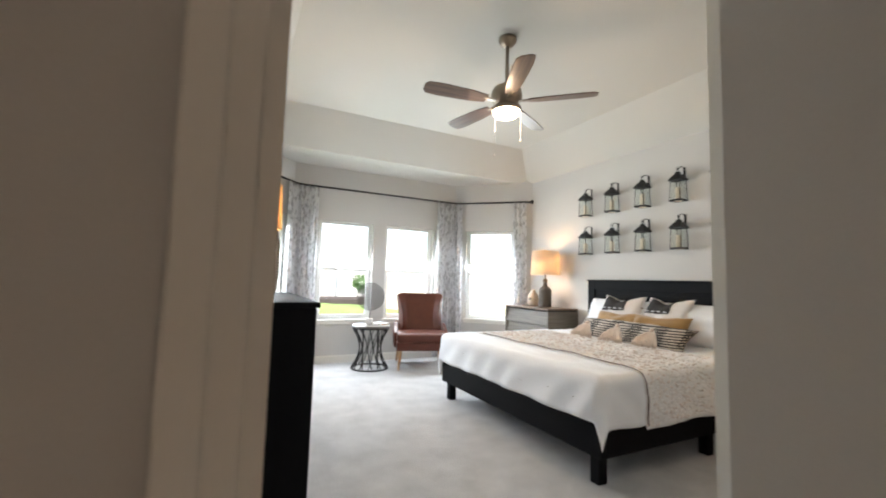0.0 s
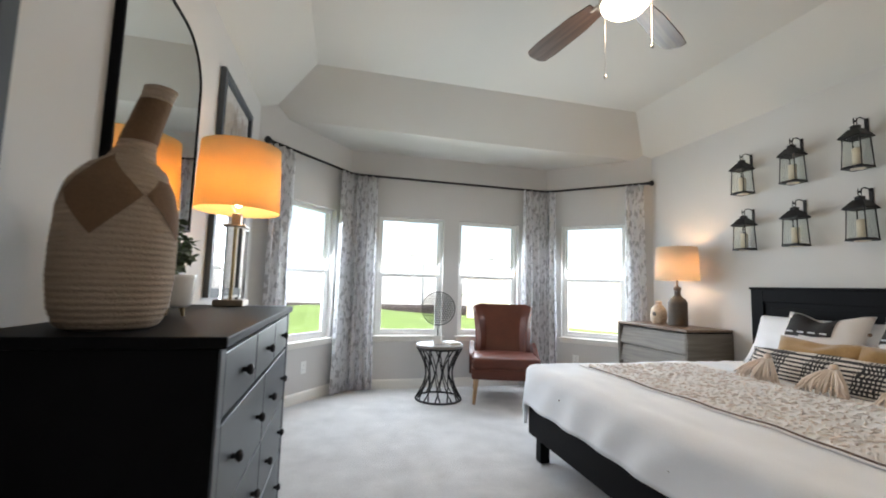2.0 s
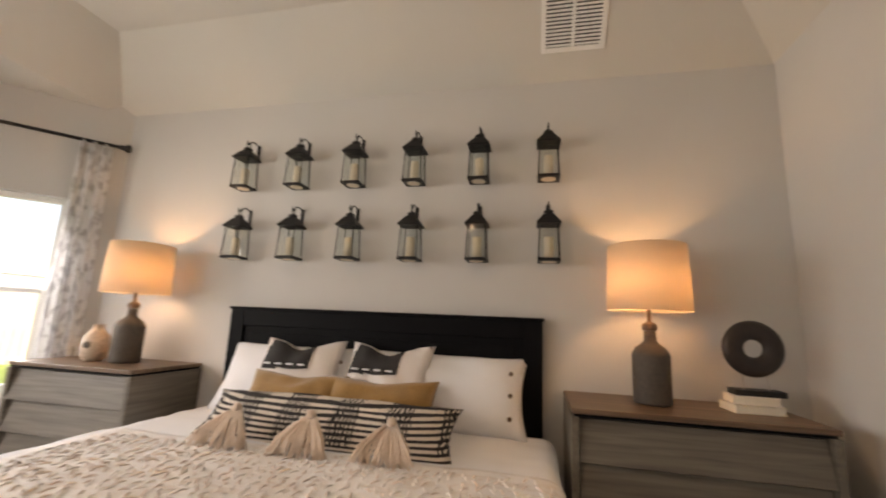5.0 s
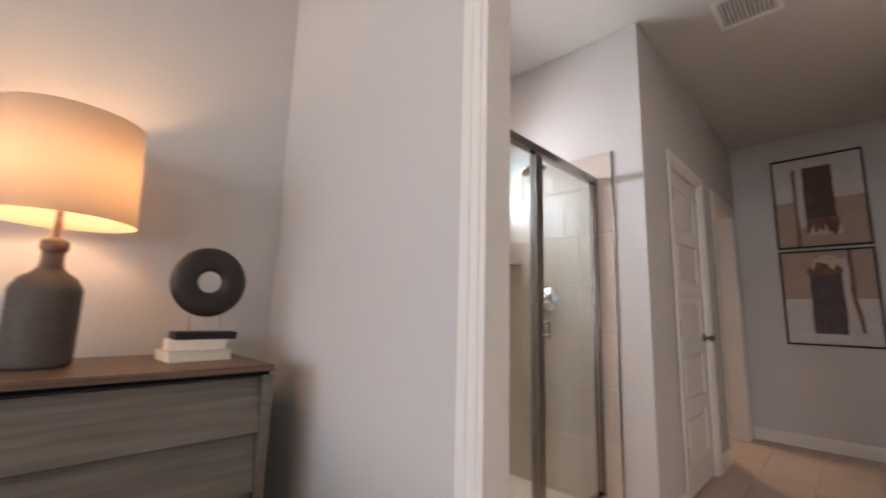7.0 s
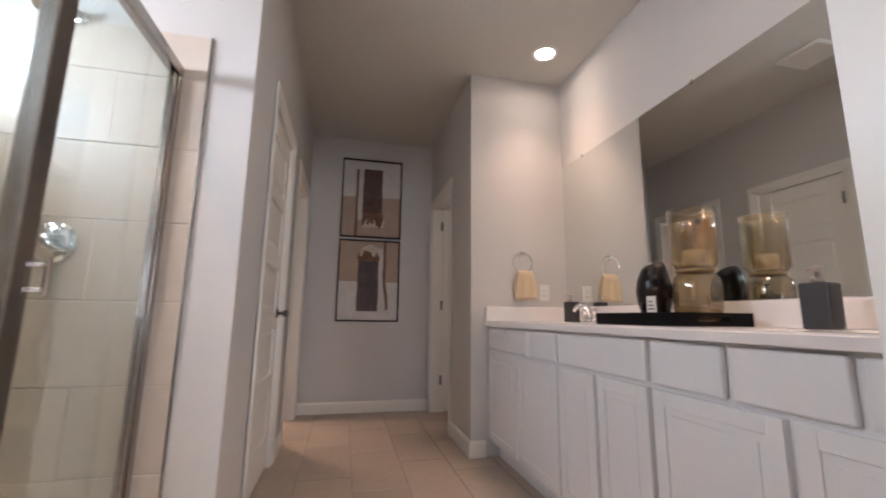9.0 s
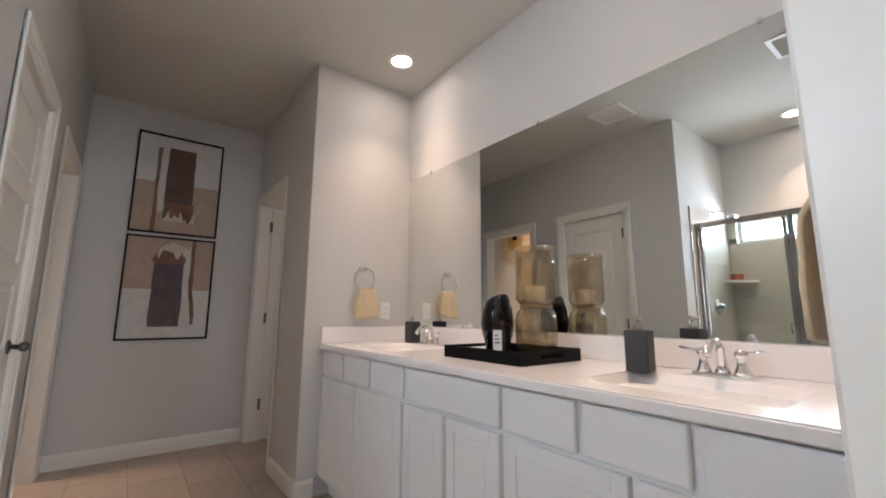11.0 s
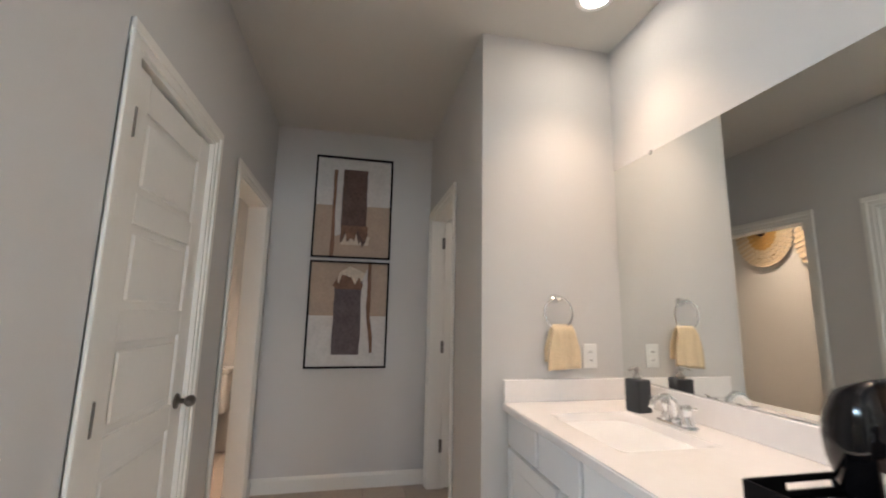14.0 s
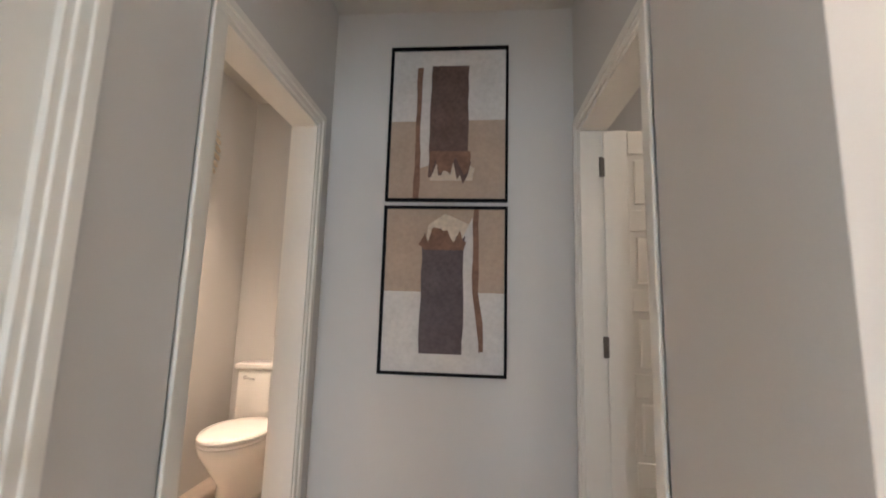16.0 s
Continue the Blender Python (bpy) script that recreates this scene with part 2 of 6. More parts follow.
def tube(points, r, n=10, closed=False, bm=None, taper=None):
    bm = bm or bmesh.new()
    pts = [Vector(p) for p in points]
    rings = []
    up = Vector((0.13, 0.21, 0.97)).normalized()
    for i, p in enumerate(pts):
        a = pts[i - 1] if (i or closed) else p
        b = pts[(i + 1) % len(pts)] if (i < len(pts) - 1 or closed) else p
        d = (b - a).normalized()
        s = d.cross(up)
        s = s.normalized() if s.length > 1e-4 else Vector((1, 0, 0))
        t = s.cross(d).normalized()
        rr = r if taper is None else r + (taper - r) * i / (len(pts) - 1)
        rings.append([bm.verts.new(p + rr * (math.cos(2 * math.pi * k / n) * s + math.sin(2 * math.pi * k / n) * t)) for k in range(n)])
    pairs = list(zip(rings, rings[1:])) + ([(rings[-1], rings[0])] if closed else [])
    for a, b in pairs:
        for k in range(n):
            bm.faces.new((a[k], a[(k + 1) % n], b[(k + 1) % n], b[k]))
    if not closed:
        bm.faces.new(rings[0])
        bm.faces.new(rings[-1])
    return bm


def prism(poly, z0, z1, m=None, bevel=0.0):
    """A flat outline given a height."""
    bm = bmesh.new()
    lo = [bm.verts.new((x, y, z0)) for x, y in poly]
    hi = [bm.verts.new((x, y, z1)) for x, y in poly]
    bm.faces.new(lo)
    bm.faces.new(hi)
    for k in range(len(poly)):
        j = (k + 1) % len(poly)
        bm.faces.new((lo[k], lo[j], hi[j], hi[k]))
    if bevel:
        bmesh.ops.bevel(bm, geom=bm.edges[:], offset=bevel, segments=2, affect="EDGES", profile=0.5)
    if m is not None:
        bm.transform(m)
    return bm


def blend(*bms):
    """One bmesh out of several."""
    out = bmesh.new()
    for b in bms:
        me = bpy.data.meshes.new("tmp")
        b.to_mesh(me)
        b.free()
        out.from_mesh(me)
        bpy.data.meshes.remove(me)
    return out


def cushion(w, h, d, n=22, puff=0.55, pinch=0.05, wrinkle=0.006, seed=0.0):
    """A filled cushion standing in the xz plane, w wide, h high, d thick, base at z = 0."""
    bm = bmesh.new()
    sides = []
    for s in (1, -1):
        g = []
        for j in range(n + 1):
            row = []
            for i in range(n + 1):
                u, v = 2 * i / n - 1, 2 * j / n - 1
                e = max(0.0, (1 - abs(u) ** 2.6)) ** puff * max(0.0, (1 - abs(v) ** 2.6)) ** puff
                x = u * w / 2 * (1 - pinch * (1 - v * v))
                z = v * h / 2 * (1 - pinch * (1 - u * u))
                k = noise.noise(Vector((u * 2.3 + seed, v * 2.3, s + seed))) * wrinkle * 2 * (0.3 + e)
                row.append(bm.verts.new((x, s * (e * d / 2) + k, z + h / 2)))
            g.append(row)
        sides.append(g)
    for g in sides:
        for j in range(n):
            for i in range(n):
                bm.faces.new((g[j][i], g[j][i + 1], g[j + 1][i + 1], g[j + 1][i]))
    bmesh.ops.remove_doubles(bm, verts=bm.verts, dist=0.004)
    return bm


def place(bm, *a):
    bm.transform(pose(*a))
    return bm


# ---- structure ----
H = 2.69
HB = 2.74
SY0, SY1 = 0.165, 0.265
WX, EX = 1.335, 5.485
BAY = [(WX, 4.56), (2.14, 5.50), (4.60, 5.50), (EX, 4.68)]


def wall(name, p, q, thick, z0, z1, openings=(), label="", material=None):
    """A wall from p to q whose body lies to the left of that way; openings are (from, to, low, high) along it."""
    d = Vector((q[0] - p[0], q[1] - p[1]))
    length, ang = d.length, math.degrees(math.atan2(d.y, d.x))
    us = sorted({0.0, length, *(u for o in openings for u in o[:2])})
    zs = sorted({z0, z1, *(z for o in openings for z in o[2:])})
    bs = []
    for u0, u1 in zip(us, us[1:]):
        col = []
        for a, b in zip(zs, zs[1:]):
            if any(o[0] < (u0 + u1) / 2 < o[1] and o[2] < (a + b) / 2 < o[3] for o in openings):
                continue
            if col and col[-1][5] == a:
                col[-1] = (*col[-1][:5], b)
            else:
                col.append((u0, 0, a, u1, thick, b))
        bs += col
    ob = part(name, boxes(*bs), material or WALL)
    ob.matrix_world = pose(p[0], p[1], 0, 0, 0, ang)
    return tagged(ob, label or "painted greige drywall wall", "wall", kind="structure")


ENTRY = (1.507, 2.375)
BATH = (3.408, 4.235)
DH = 2.03
wall("wall_south", (6.2, SY0), (0.2, SY0), SY0 - SY1, 0, HB + 0.45, [(6.2 - BATH[1], 6.2 - BATH[0], 0, DH), (6.2 - ENTRY[1], 6.2 - ENTRY[0], 0, DH)], "greige drywall wall with two doorways")
wall("wall_east", (EX, SY1), (EX, 4.75), -0.14, 0, H + 0.45)
wall("wall_west", (WX, 4.62), (WX, SY1), -0.14, 0, H + 0.45)
WIN = (0.585, 1.95)
wall("wall_bay_west", BAY[0], BAY[1], 0.14, 0, H + 0.1, [(0.36, 1.04, *WIN)])
wall("wall_bay_north", (2.14, 5.5), (4.60, 5.5), 0.14, 0, H + 0.1, [(0.35, 1.12, *WIN), (1.31, 2.08, *WIN)])
wall("wall_bay_east", BAY[2], BAY[3], 0.14, 0, H + 0.1, [(0.19, 0.93, *WIN)])

# tray ceiling: soffit ring, four slopes, raised flat
bm = bmesh.new()
TZ = 3.06
lo = [bm.verts.new((x, y, H)) for x, y in ((WX, SY1), (EX, SY1), (EX, 4.80), (WX, 4.80))]
hi = [bm.verts.new((x, y, TZ)) for x, y in ((1.80, 0.70), (5.04, 0.70), (5.04, 4.38), (1.80, 4.38))]
out = [bm.verts.new((x, y, H)) for x, y in ((WX - 0.1, SY1 - 0.06), (EX + 0.1, SY1 - 0.06), (EX + 0.1, 5.62), (WX - 0.1, 5.62))]
for k in range(4):
    j = (k + 1) % 4
    bm.faces.new((lo[k], lo[j], hi[j], hi[k]))
    bm.faces.new((out[k], out[j], lo[j], lo[k]))
bm.faces.new(hi)
ceil = part("ceiling", bm, CEIL)
tagged(ceil, "raised tray ceiling in warm white paint", "ceiling", kind="structure")
sol = ceil.modifiers.new("thick", "SOLIDIFY")
sol.thickness, sol.offset = 0.06, -1
for poly in ceil.data.polygons:
    if poly.normal.z > 0:
        poly.flip()

floor = part("floor_bedroom", boxes((0.0, -3.2, -0.12, 2.3, SY1 - 0.06, 0), (WX - 0.1, SY1 - 0.06, -0.12, EX + 0.1, 5.6, 0)), CARPET)
tagged(floor, "light grey cut-pile carpet", "carpet", kind="structure")

# hall outside the entry
wall("wall_hall_west", (0.55, SY0), (0.55, -2.6), -0.1, 0, HB + 0.1)
wall("wall_hall_south", (0.45, -2.6), (2.3, -2.6), -0.1, 0, HB + 0.1)
hc = part("ceiling_hall", boxes((0.4, -2.7, HB, 2.3, SY0, HB + 0.08)), CEIL)
tagged(hc, "flat white hall ceiling", "ceiling", kind="structure")

# bathroom
BX0, BX1, BY1, RX, RY = 2.335, 4.315, -3.715, 3.07, -2.285
SHX, SHY, GX = 5.32, -1.21, 4.59
D1, D2, D3 = (-2.375, -1.685), (-3.545, -2.795), (-3.62, -2.88)
wall("wall_mirror", (BX0, SY0), (BX0, -2.5), -0.12, 0, HB + 0.1)
wall("wall_return", (BX0 - 0.1, RY), (RX, RY), -0.12, 0, HB + 0.1)
wall("wall_bath_west", (RX, RY - 0.12), (RX, BY1), -0.12, 0, HB + 0.1, [(RY - 0.12 - D3[1], RY - 0.12 - D3[0], 0, DH)], "greige drywall wall with a closet doorway")
wall("wall_bath_south", (RX - 0.12, BY1), (BX1 + 0.12, BY1), -0.12, 0, HB + 0.1)
wall("wall_bath_east", (BX1, BY1), (BX1, SHY), -0.12, 0, HB + 0.1, [(D2[0] - BY1, D2[1] - BY1, 0, DH), (D1[0] - BY1, D1[1] - BY1, 0, DH)], "greige drywall wall with two doorways")
wall("wall_shower_south", (BX1 + 0.12, SHY), (SHX + 0.1, SHY), -0.12, 0, HB + 0.1, (), "painted shower side wall, tiled to head height")
tagged(part("tile_backing", boxes((4.486, SHY, 0.0, SHX, SHY + 0.002, 1.992)), WALLGROUT), "pale grout between the shower tiles", "trim", kind="structure")
WCX, WCY = 5.30, -4.68
wall("wall_toilet_east", (WCX, WCY), (WCX, SHY - 0.12), -0.1, 0, HB + 0.1)
wall("wall_toilet_south", (BX1, WCY), (WCX + 0.1, WCY), -0.1, 0, HB + 0.1)
wall("wall_toilet_west", (BX1 + 0.12, WCY), (BX1 + 0.12, BY1 - 0.12), 0.1, 0, HB + 0.1)
wall("wall_toilet_north", (BX1 + 0.12, -2.55), (WCX, -2.55), -0.1, 0, HB + 0.1)
wall("wall_closet_west", (1.95, -4.2), (1.95, -2.4), 0.1, 0, HB + 0.1)
wall("wall_closet_south", (1.85, -4.2), (3.07, -4.2), -0.1, 0, HB + 0.1)
wall("wall_closet_north", (1.85, -2.5), (2.95, -2.5), 0.1, 0, HB + 0.1)
wall("wall_closet_east", (2.95, -4.2), (2.95, BY1 - 0.12), -0.1, 0, HB + 0.1)
TW = (-1.13, -0.02, 1.74, 1.97)
wall("wall_shower_east", (SHX, SHY), (SHX, SY0), -0.14, 0, HB + 0.1, [(TW[0] - SHY, TW[1] - SHY, TW[2], TW[3])], "shower back wall with a high transom window")
tagged(part("tile_backing", boxes((SHX - 0.002, SHY + 0.002, 0.0, SHX, SY0, TW[2]), (SHX - 0.002, SHY + 0.002, TW[2], SHX, TW[0], 1.992), (SHX - 0.002, TW[1], TW[2], SHX, SY0, 1.992)), WALLGROUT), "pale grout between the shower tiles", "trim", kind="structure")
bc = part("ceiling_bath", boxes((1.8, -4.8, HB - 0.005, 5.5, SY0, HB + 0.08)), CEIL)
tagged(bc, "flat off-white bathroom ceiling", "ceiling", kind="structure")
bf = part("floor_bath", boxes((1.9, -4.75, -0.12, 5.5, SY1 - 0.06, -0.006)), GROUT)
tagged(bf, "beige porcelain tile floor", "tile floor", kind="structure")


def base(name, runs):
    """Baseboard: straight runs of (x0, y0, x1, y1) along wall faces; body lies to the left."""
    bm = bmesh.new()
    for x0, y0, x1, y1 in runs:
        d = Vector((x1 - x0, y1 - y0))
        one = prism([(0, 0.0), (0.014, 0.0), (0.014, 0.085), (0.009, 0.098), (0.006, 0.105), (0, 0.105)], 0, d.length)
        one.transform(Matrix(((0, 0, 1, 0), (1, 0, 0, 0), (0, 1, 0, 0), (0, 0, 0, 1))))
        one.transform(pose(x0, y0, 0, 0, 0, math.degrees(math.atan2(d.y, d.x))))
        bm = blend(bm, one)
    return tagged(part(name, bm, TRIM), "cream painted baseboard", "baseboard", kind="structure")


base("baseboard_bedroom", [(EX, SY1, *BAY[3]), (*BAY[3], *BAY[2]), (*BAY[2], *BAY[1]), (*BAY[1], *BAY[0]), (*BAY[0], WX, SY1), (ENTRY[1] + 0.07, SY1, BATH[0] - 0.07, SY1), (BATH[1] + 0.07, SY1, EX, SY1)])
base("baseboard_bath", [(RX, BY1, BX1, BY1), (BX1, BY1, BX1, D2[0] - 0.065), (BX1, D2[1] + 0.065, BX1, D1[0] - 0.065), (BX1, D1[1] + 0.065, BX1, SHY - 0.003), (RX, RY + 0.014, RX, D3[1] + 0.065), (2.97, RY, RX, RY)])


def casing(name, axis, face, out_dir, u0, u1, top, w=0.062, t=0.016):
    """Door casing on one wall face: two legs and a head with a stepped profile."""
    bm = bmesh.new()
    for k, (a, th) in enumerate(((0.0, t * 0.6), (w * 0.45, t))):
        f0, f1 = sorted((face, face + out_dir * th))
        ww = w if k == 0 else w * 0.55
        for lo_u, hi_u, z0, z1 in ((u0 - w, u0 - w + ww, 0, top + ww), (u1 + w - ww, u1 + w, 0, top + ww), (u0 - w, u1 + w, top + w - ww, top + w)):
            if k == 0 and z0 == 0:
                z1 = top
            elif k == 1 and z0 == 0:
                z1 = top + w - ww
            b = (lo_u, f0, z0, hi_u, f1, z1) if axis == "x" else (f0, lo_u, z0, f1, hi_u, z1)
            bm = blend(bm, boxes(b, bevel=0.003, seg=1))
    return tagged(part(name, bm, TRIM), "cream painted door casing", "door casing", kind="structure")


def jamb(name, axis, f0, f1, u0, u1, top, t=0.018):
    bs = [(u0 - 0.001, f0, 0, u0 + t, f1, top), (u1 - t, f0, 0, u1 + 0.001, f1, top), (u0 + t, f0, top - t, u1 - t, f1, top + 0.001)]
    if axis == "y":
        bs = [(b[1], b[0], b[2], b[4], b[3], b[5]) for b in bs]
    return tagged(part(name, boxes(*bs), TRIM), "cream painted door jamb", "door jamb", kind="structure")


for nm, (a, b) in (("entry", ENTRY), ("bath", BATH)):
    jamb("trim_jamb_" + nm, "x", SY0 - 0.003, SY1 + 0.003, a, b, DH)
    casing("trim_casing_" + nm, "x", SY1, 1, a, b, DH)
    casing("trim_casing_back_" + nm, "x", SY0, -1, a, b, DH)
for nm, x0, x1, face, od, (a, b) in (("linen", BX1, BX1 + 0.12, BX1, -1, D1), ("toilet", BX1, BX1 + 0.12, BX1, -1, D2), ("closet", RX - 0.12, RX, RX, 1, D3)):
    jamb("trim_jamb_" + nm, "y", x0 - 0.003, x1 + 0.003, a, b, DH)
    casing("trim_casing_" + nm, "y", face, od, a, b, DH)


def window(name, p, q, u0, u1, z0, z1, deep=0.09, group="bedroom windows"):
    """A white single-hung window in a wall from p to q (room on the right hand)."""
    ang = math.degrees(math.atan2(q[1] - p[1], q[0] - p[0]))
    w = tagged(new(name), "white vinyl single-hung window with two panes", "window", group, "structure")
    w.matrix_world = pose(p[0], p[1], 0, 0, 0, ang)
    f, y0, y1, zm = 0.038, deep - 0.03, deep + 0.03, z0 + (z1 - z0) * 0.52
    part("window_frame", boxes((u0, y0, z0, u0 + f, y1, z1), (u1 - f, y0, z0, u1, y1, z1), (u0 + f, y0, z1 - f, u1 - f, y1, z1), (u0 + f, y0, z0, u1 - f, y1, z0 + f), bevel=0.003, seg=1), VINYL, w)
    s = 0.03
    part("lower_sash", boxes((u0 + f, y0 + 0.004, z0 + f, u0 + f + s, y0 + 0.03, zm), (u1 - f - s, y0 + 0.004, z0 + f, u1 - f, y0 + 0.03, zm), (u0 + f + s, y0 + 0.004, zm - 0.036, u1 - f - s, y0 + 0.03, zm), (u0 + f + s, y0 + 0.004, z0 + f, u1 - f - s, y0 + 0.03, z0 + f + s), bevel=0.002, seg=1), VINYL, w)
    part("upper_sash", boxes((u0 + f, y0 + 0.034, zm, u0 + f + 0.018, y1 - 0.004, z1 - f), (u1 - f - 0.018, y0 + 0.034, zm, u1 - f, y1 - 0.004, z1 - f), (u0 + f, y0 + 0.034, zm - 0.03, u1 - f, y1 - 0.004, zm + 0.01), bevel=0.002, seg=1), VINYL, w)
    for nm, a, b, y in (("pane", z0 + f + s, zm - 0.036, y0 + 0.017), ("pane", zm + 0.01, z1 - f, y0 + 0.045)):
        g = part(nm, boxes((u0 + f, y, a, u1 - f, y + 0.004, b)), PANE, w)
        g.visible_shadow = False
    part("window_sill", boxes((u0 - 0.03, -0.028, z0 - 0.02, u1 + 0.03, y0, z0 + 0.002), (u0 - 0.015, -0.014, z0 - 0.062, u1 + 0.015, -0.001, z0 - 0.02), bevel=0.004), TRIM, w)
    # the sky's light, in the opening
    lamp(name + "_daylight", "AREA", DAYLIGHT * (u1 - u0), DAY, pose(p[0], p[1], 0, 0, 0, ang) @ pose((u0 + u1) / 2, deep + 0.05, (z0 + z1) / 2, -66, 0, 0), u1 - u0 - 0.08, z1 - z0 - 0.08)
    return w


window("window_1", BAY[0], BAY[1], 0.36, 1.04, *WIN)
window("window_2", (2.06, 5.5), (5, 5.5), 0.43, 1.20, *WIN)
window("window_3", (2.06, 5.5), (5, 5.5), 1.39, 2.16, *WIN)
window("window_4", BAY[2], BAY[3], 0.19, 0.93, *WIN)

# ---- outside ----
ground = part("ground", boxes((-400, 5.9, -0.6, 400, 900, -0.25), (-400, -900, -0.6, 400, 5.9, -0.25)), GRASS)
tagged(ground, "bright green mown lawn", "lawn", kind="structure")
bm = bmesh.new()
for i in range(41):
    for j in range(25):
        x, y = -16 + 38 * i / 40, 7.5 + 10.0 * j / 24
        bm.verts.new((x, y, -0.28 + 0.55 * max(0.0, (y - 7.5) / 10) ** 1.3 + 0.5 * math.exp(-((x - 1.5) / 3.2) ** 2 - ((y - 13) / 3.0) ** 2) + 0.04 * noise.noise(Vector((x, y, 0)))))
bm.verts.ensure_lookup_table()
for i in range(40):
    for j in range(24):
        bm.faces.new([bm.verts[k] for k in (i * 25 + j, (i + 1) * 25 + j, (i + 1) * 25 + j + 1, i * 25 + j + 1)])
tagged(part("ground_bank", bm, GRASS, smooth=True), "gently rising grass bank behind the house", "lawn", kind="structure")
bed_ = part("ground_mulch", boxes((-12, 15.2, -0.2, 18, 16.9, 0.42), bevel=0.2), GRAVEL)
tagged(bed_, "dark mulch planting bed along a garden wall", "flower bed", kind="structure")

gw = thing("garden_wall", "pale limestone block garden wall with square pillars", "wall", (0, 17, 0))
bm = boxes((-16, 0, -0.2, 20, 0.3, 2.05))
part("wall_core", bm, LIME, gw)
part("coping", boxes(*[(-16 + 3.0 * k + 0.5, -0.02, 2.05, -13.52 + 3.0 * k, 0.32, 2.13) for k in range(12)], bevel=0.02, seg=1), LIME, gw)
for k in range(13):
    pl = part("pillar", boxes((-0.24, -0.12, -0.2, 0.24, 0.42, 2.35), (-0.26, -0.14, 2.35, 0.26, 0.44, 2.43), bevel=0.02, seg=1), LIME, gw)
    pl.location = (-16 + 3.0 * k, 0, 0)

fence = thing("cedar_fence", "new tan cedar board fence", "fence", (6.4, 14.6, -0.25), -35)
for k in range(3):
    part("rail", boxes((0, 0.02, 0.25 + 0.7 * k, 12.6, 0.06, 0.34 + 0.7 * k)), CEDAR, fence)
bm = boxes((0, 0, 0, 0.138, 0.018, 1.85), bevel=0.003, seg=1)
board = part("board", bm, CEDAR, fence)
for k in range(1, 87):
    b2 = board.copy()
    scene.collection.objects.link(b2)
    b2.location = (0.145 * k, 0, 0.01 * math.sin(k * 2.1))


def leaves(count, radius, squash, size, seed):
    """A loose crown of many small leaves."""
    rnd = random.Random(seed)
    bm = bmesh.new()
    for _ in range(count):
        d = Vector((rnd.gauss(0, 1), rnd.gauss(0, 1), rnd.gauss(0, 1))).normalized()
        r = radius * (0.45 + 0.55 * rnd.random() ** 0.5) * (0.8 + 0.35 * noise.noise(d * 2 + Vector((seed, 0, 0))))
        c = Vector((d.x * r, d.y * r, d.z * r * squash))
        a = Euler((rnd.uniform(-1.2, 1.2), rnd.uniform(-1.2, 1.2), rnd.uniform(0, 6.3))).to_matrix()
        s = size * rnd.uniform(0.6, 1.3)
        vs = [bm.verts.new(c + a @ Vector(p)) for p in ((-s, 0, 0), (0, s * 0.42, s * 0.12), (s, 0, 0), (0, -s * 0.42, s * 0.12))]
        bm.faces.new(vs)
    return bm


for k, (x, y, r, z) in enumerate(((-1.6, 15.9, 0.75, 0.7), (2.9, 15.9, 0.4, 0.55), (6.1, 15.8, 0.55, 0.6))):
    sh = thing("shrub", "rounded green shrub in dark mulch", "shrub", (x, y, 0.36), 0, "garden shrubs")
    part("stem", tube([(0, 0, 0), (0.03, 0.02, z * 0.5), (0.0, 0.0, z)], 0.03, 6, taper=0.012), GRAVEL, sh)
    f = part("foliage", leaves(900, r, 0.85, 0.07, k + 3), LEAF, sh)
    f.location.z = z
for k, (x, y) in enumerate(((-9.5, 22),)):
    tr = thing("tree", "leafy tree behind the garden wall", "tree", (x, y, -0.25), 40 * k, "trees")
    part("trunk", tube([(0, 0, 0), (0.05, 0.02, 1.3), (0.0, 0.1, 2.6), (0.12, 0, 3.6)], 0.14, 8, taper=0.05), GRAVEL, tr)
    for j in range(5):
        a = 1.26 * j + k
        part("limb", tube([(0, 0.05, 1.9 + 0.2 * j), (0.5 * math.cos(a), 0.5 * math.sin(a), 2.6 + 0.2 * j), (1.0 * math.cos(a), 1.0 * math.sin(a), 3.2 + 0.2 * j)], 0.05, 6, taper=0.015), GRAVEL, tr)
    c = part("crown", leaves(2600, 1.9, 0.8, 0.11, 20 + k), LEAF, tr)
    c.location.z = 3.6

# ---- bedroom: curtains and rod ----
RZ = 2.385


def off(p, q, r, d):
    """Bay corner q moved into the room by d."""
    a = (Vector(q) - Vector(p)).normalized()
    b = (Vector(r) - Vector(q)).normalized()
    n1, n2 = Vector((a.y, -a.x)), Vector((b.y, -b.x))
    m = (n1 + n2).normalized()
    return Vector(q) + m * (d / m.dot(n1))


RD = 0.085
c1, c2 = off(BAY[0], BAY[1], BAY[2], RD), off(BAY[1], BAY[2], BAY[3], RD)
a1 = (Vector(BAY[1]) - Vector(BAY[0])).normalized()
a2 = (Vector(BAY[3]) - Vector(BAY[2])).normalized()
r0 = Vector(BAY[0]) + Vector((a1.y, -a1.x)) * RD + a1 * 0.06
r3 = Vector(BAY[3]) + Vector((a2.y, -a2.x)) * RD - a2 * 0.03
rod = thing("curtain_rod", "black iron curtain rod following the bay", "curtain rod")
part("rod", tube([(*r0, RZ), (*(r0 * 0.03 + c1 * 0.97), RZ), (*(c1 * 0.97 + c2 * 0.03), RZ), (*(c1 * 0.03 + c2 * 0.97), RZ), (*(c2 * 0.97 + r3 * 0.03), RZ), (*r3, RZ)], 0.0125, 12), IRON, rod, smooth=True)
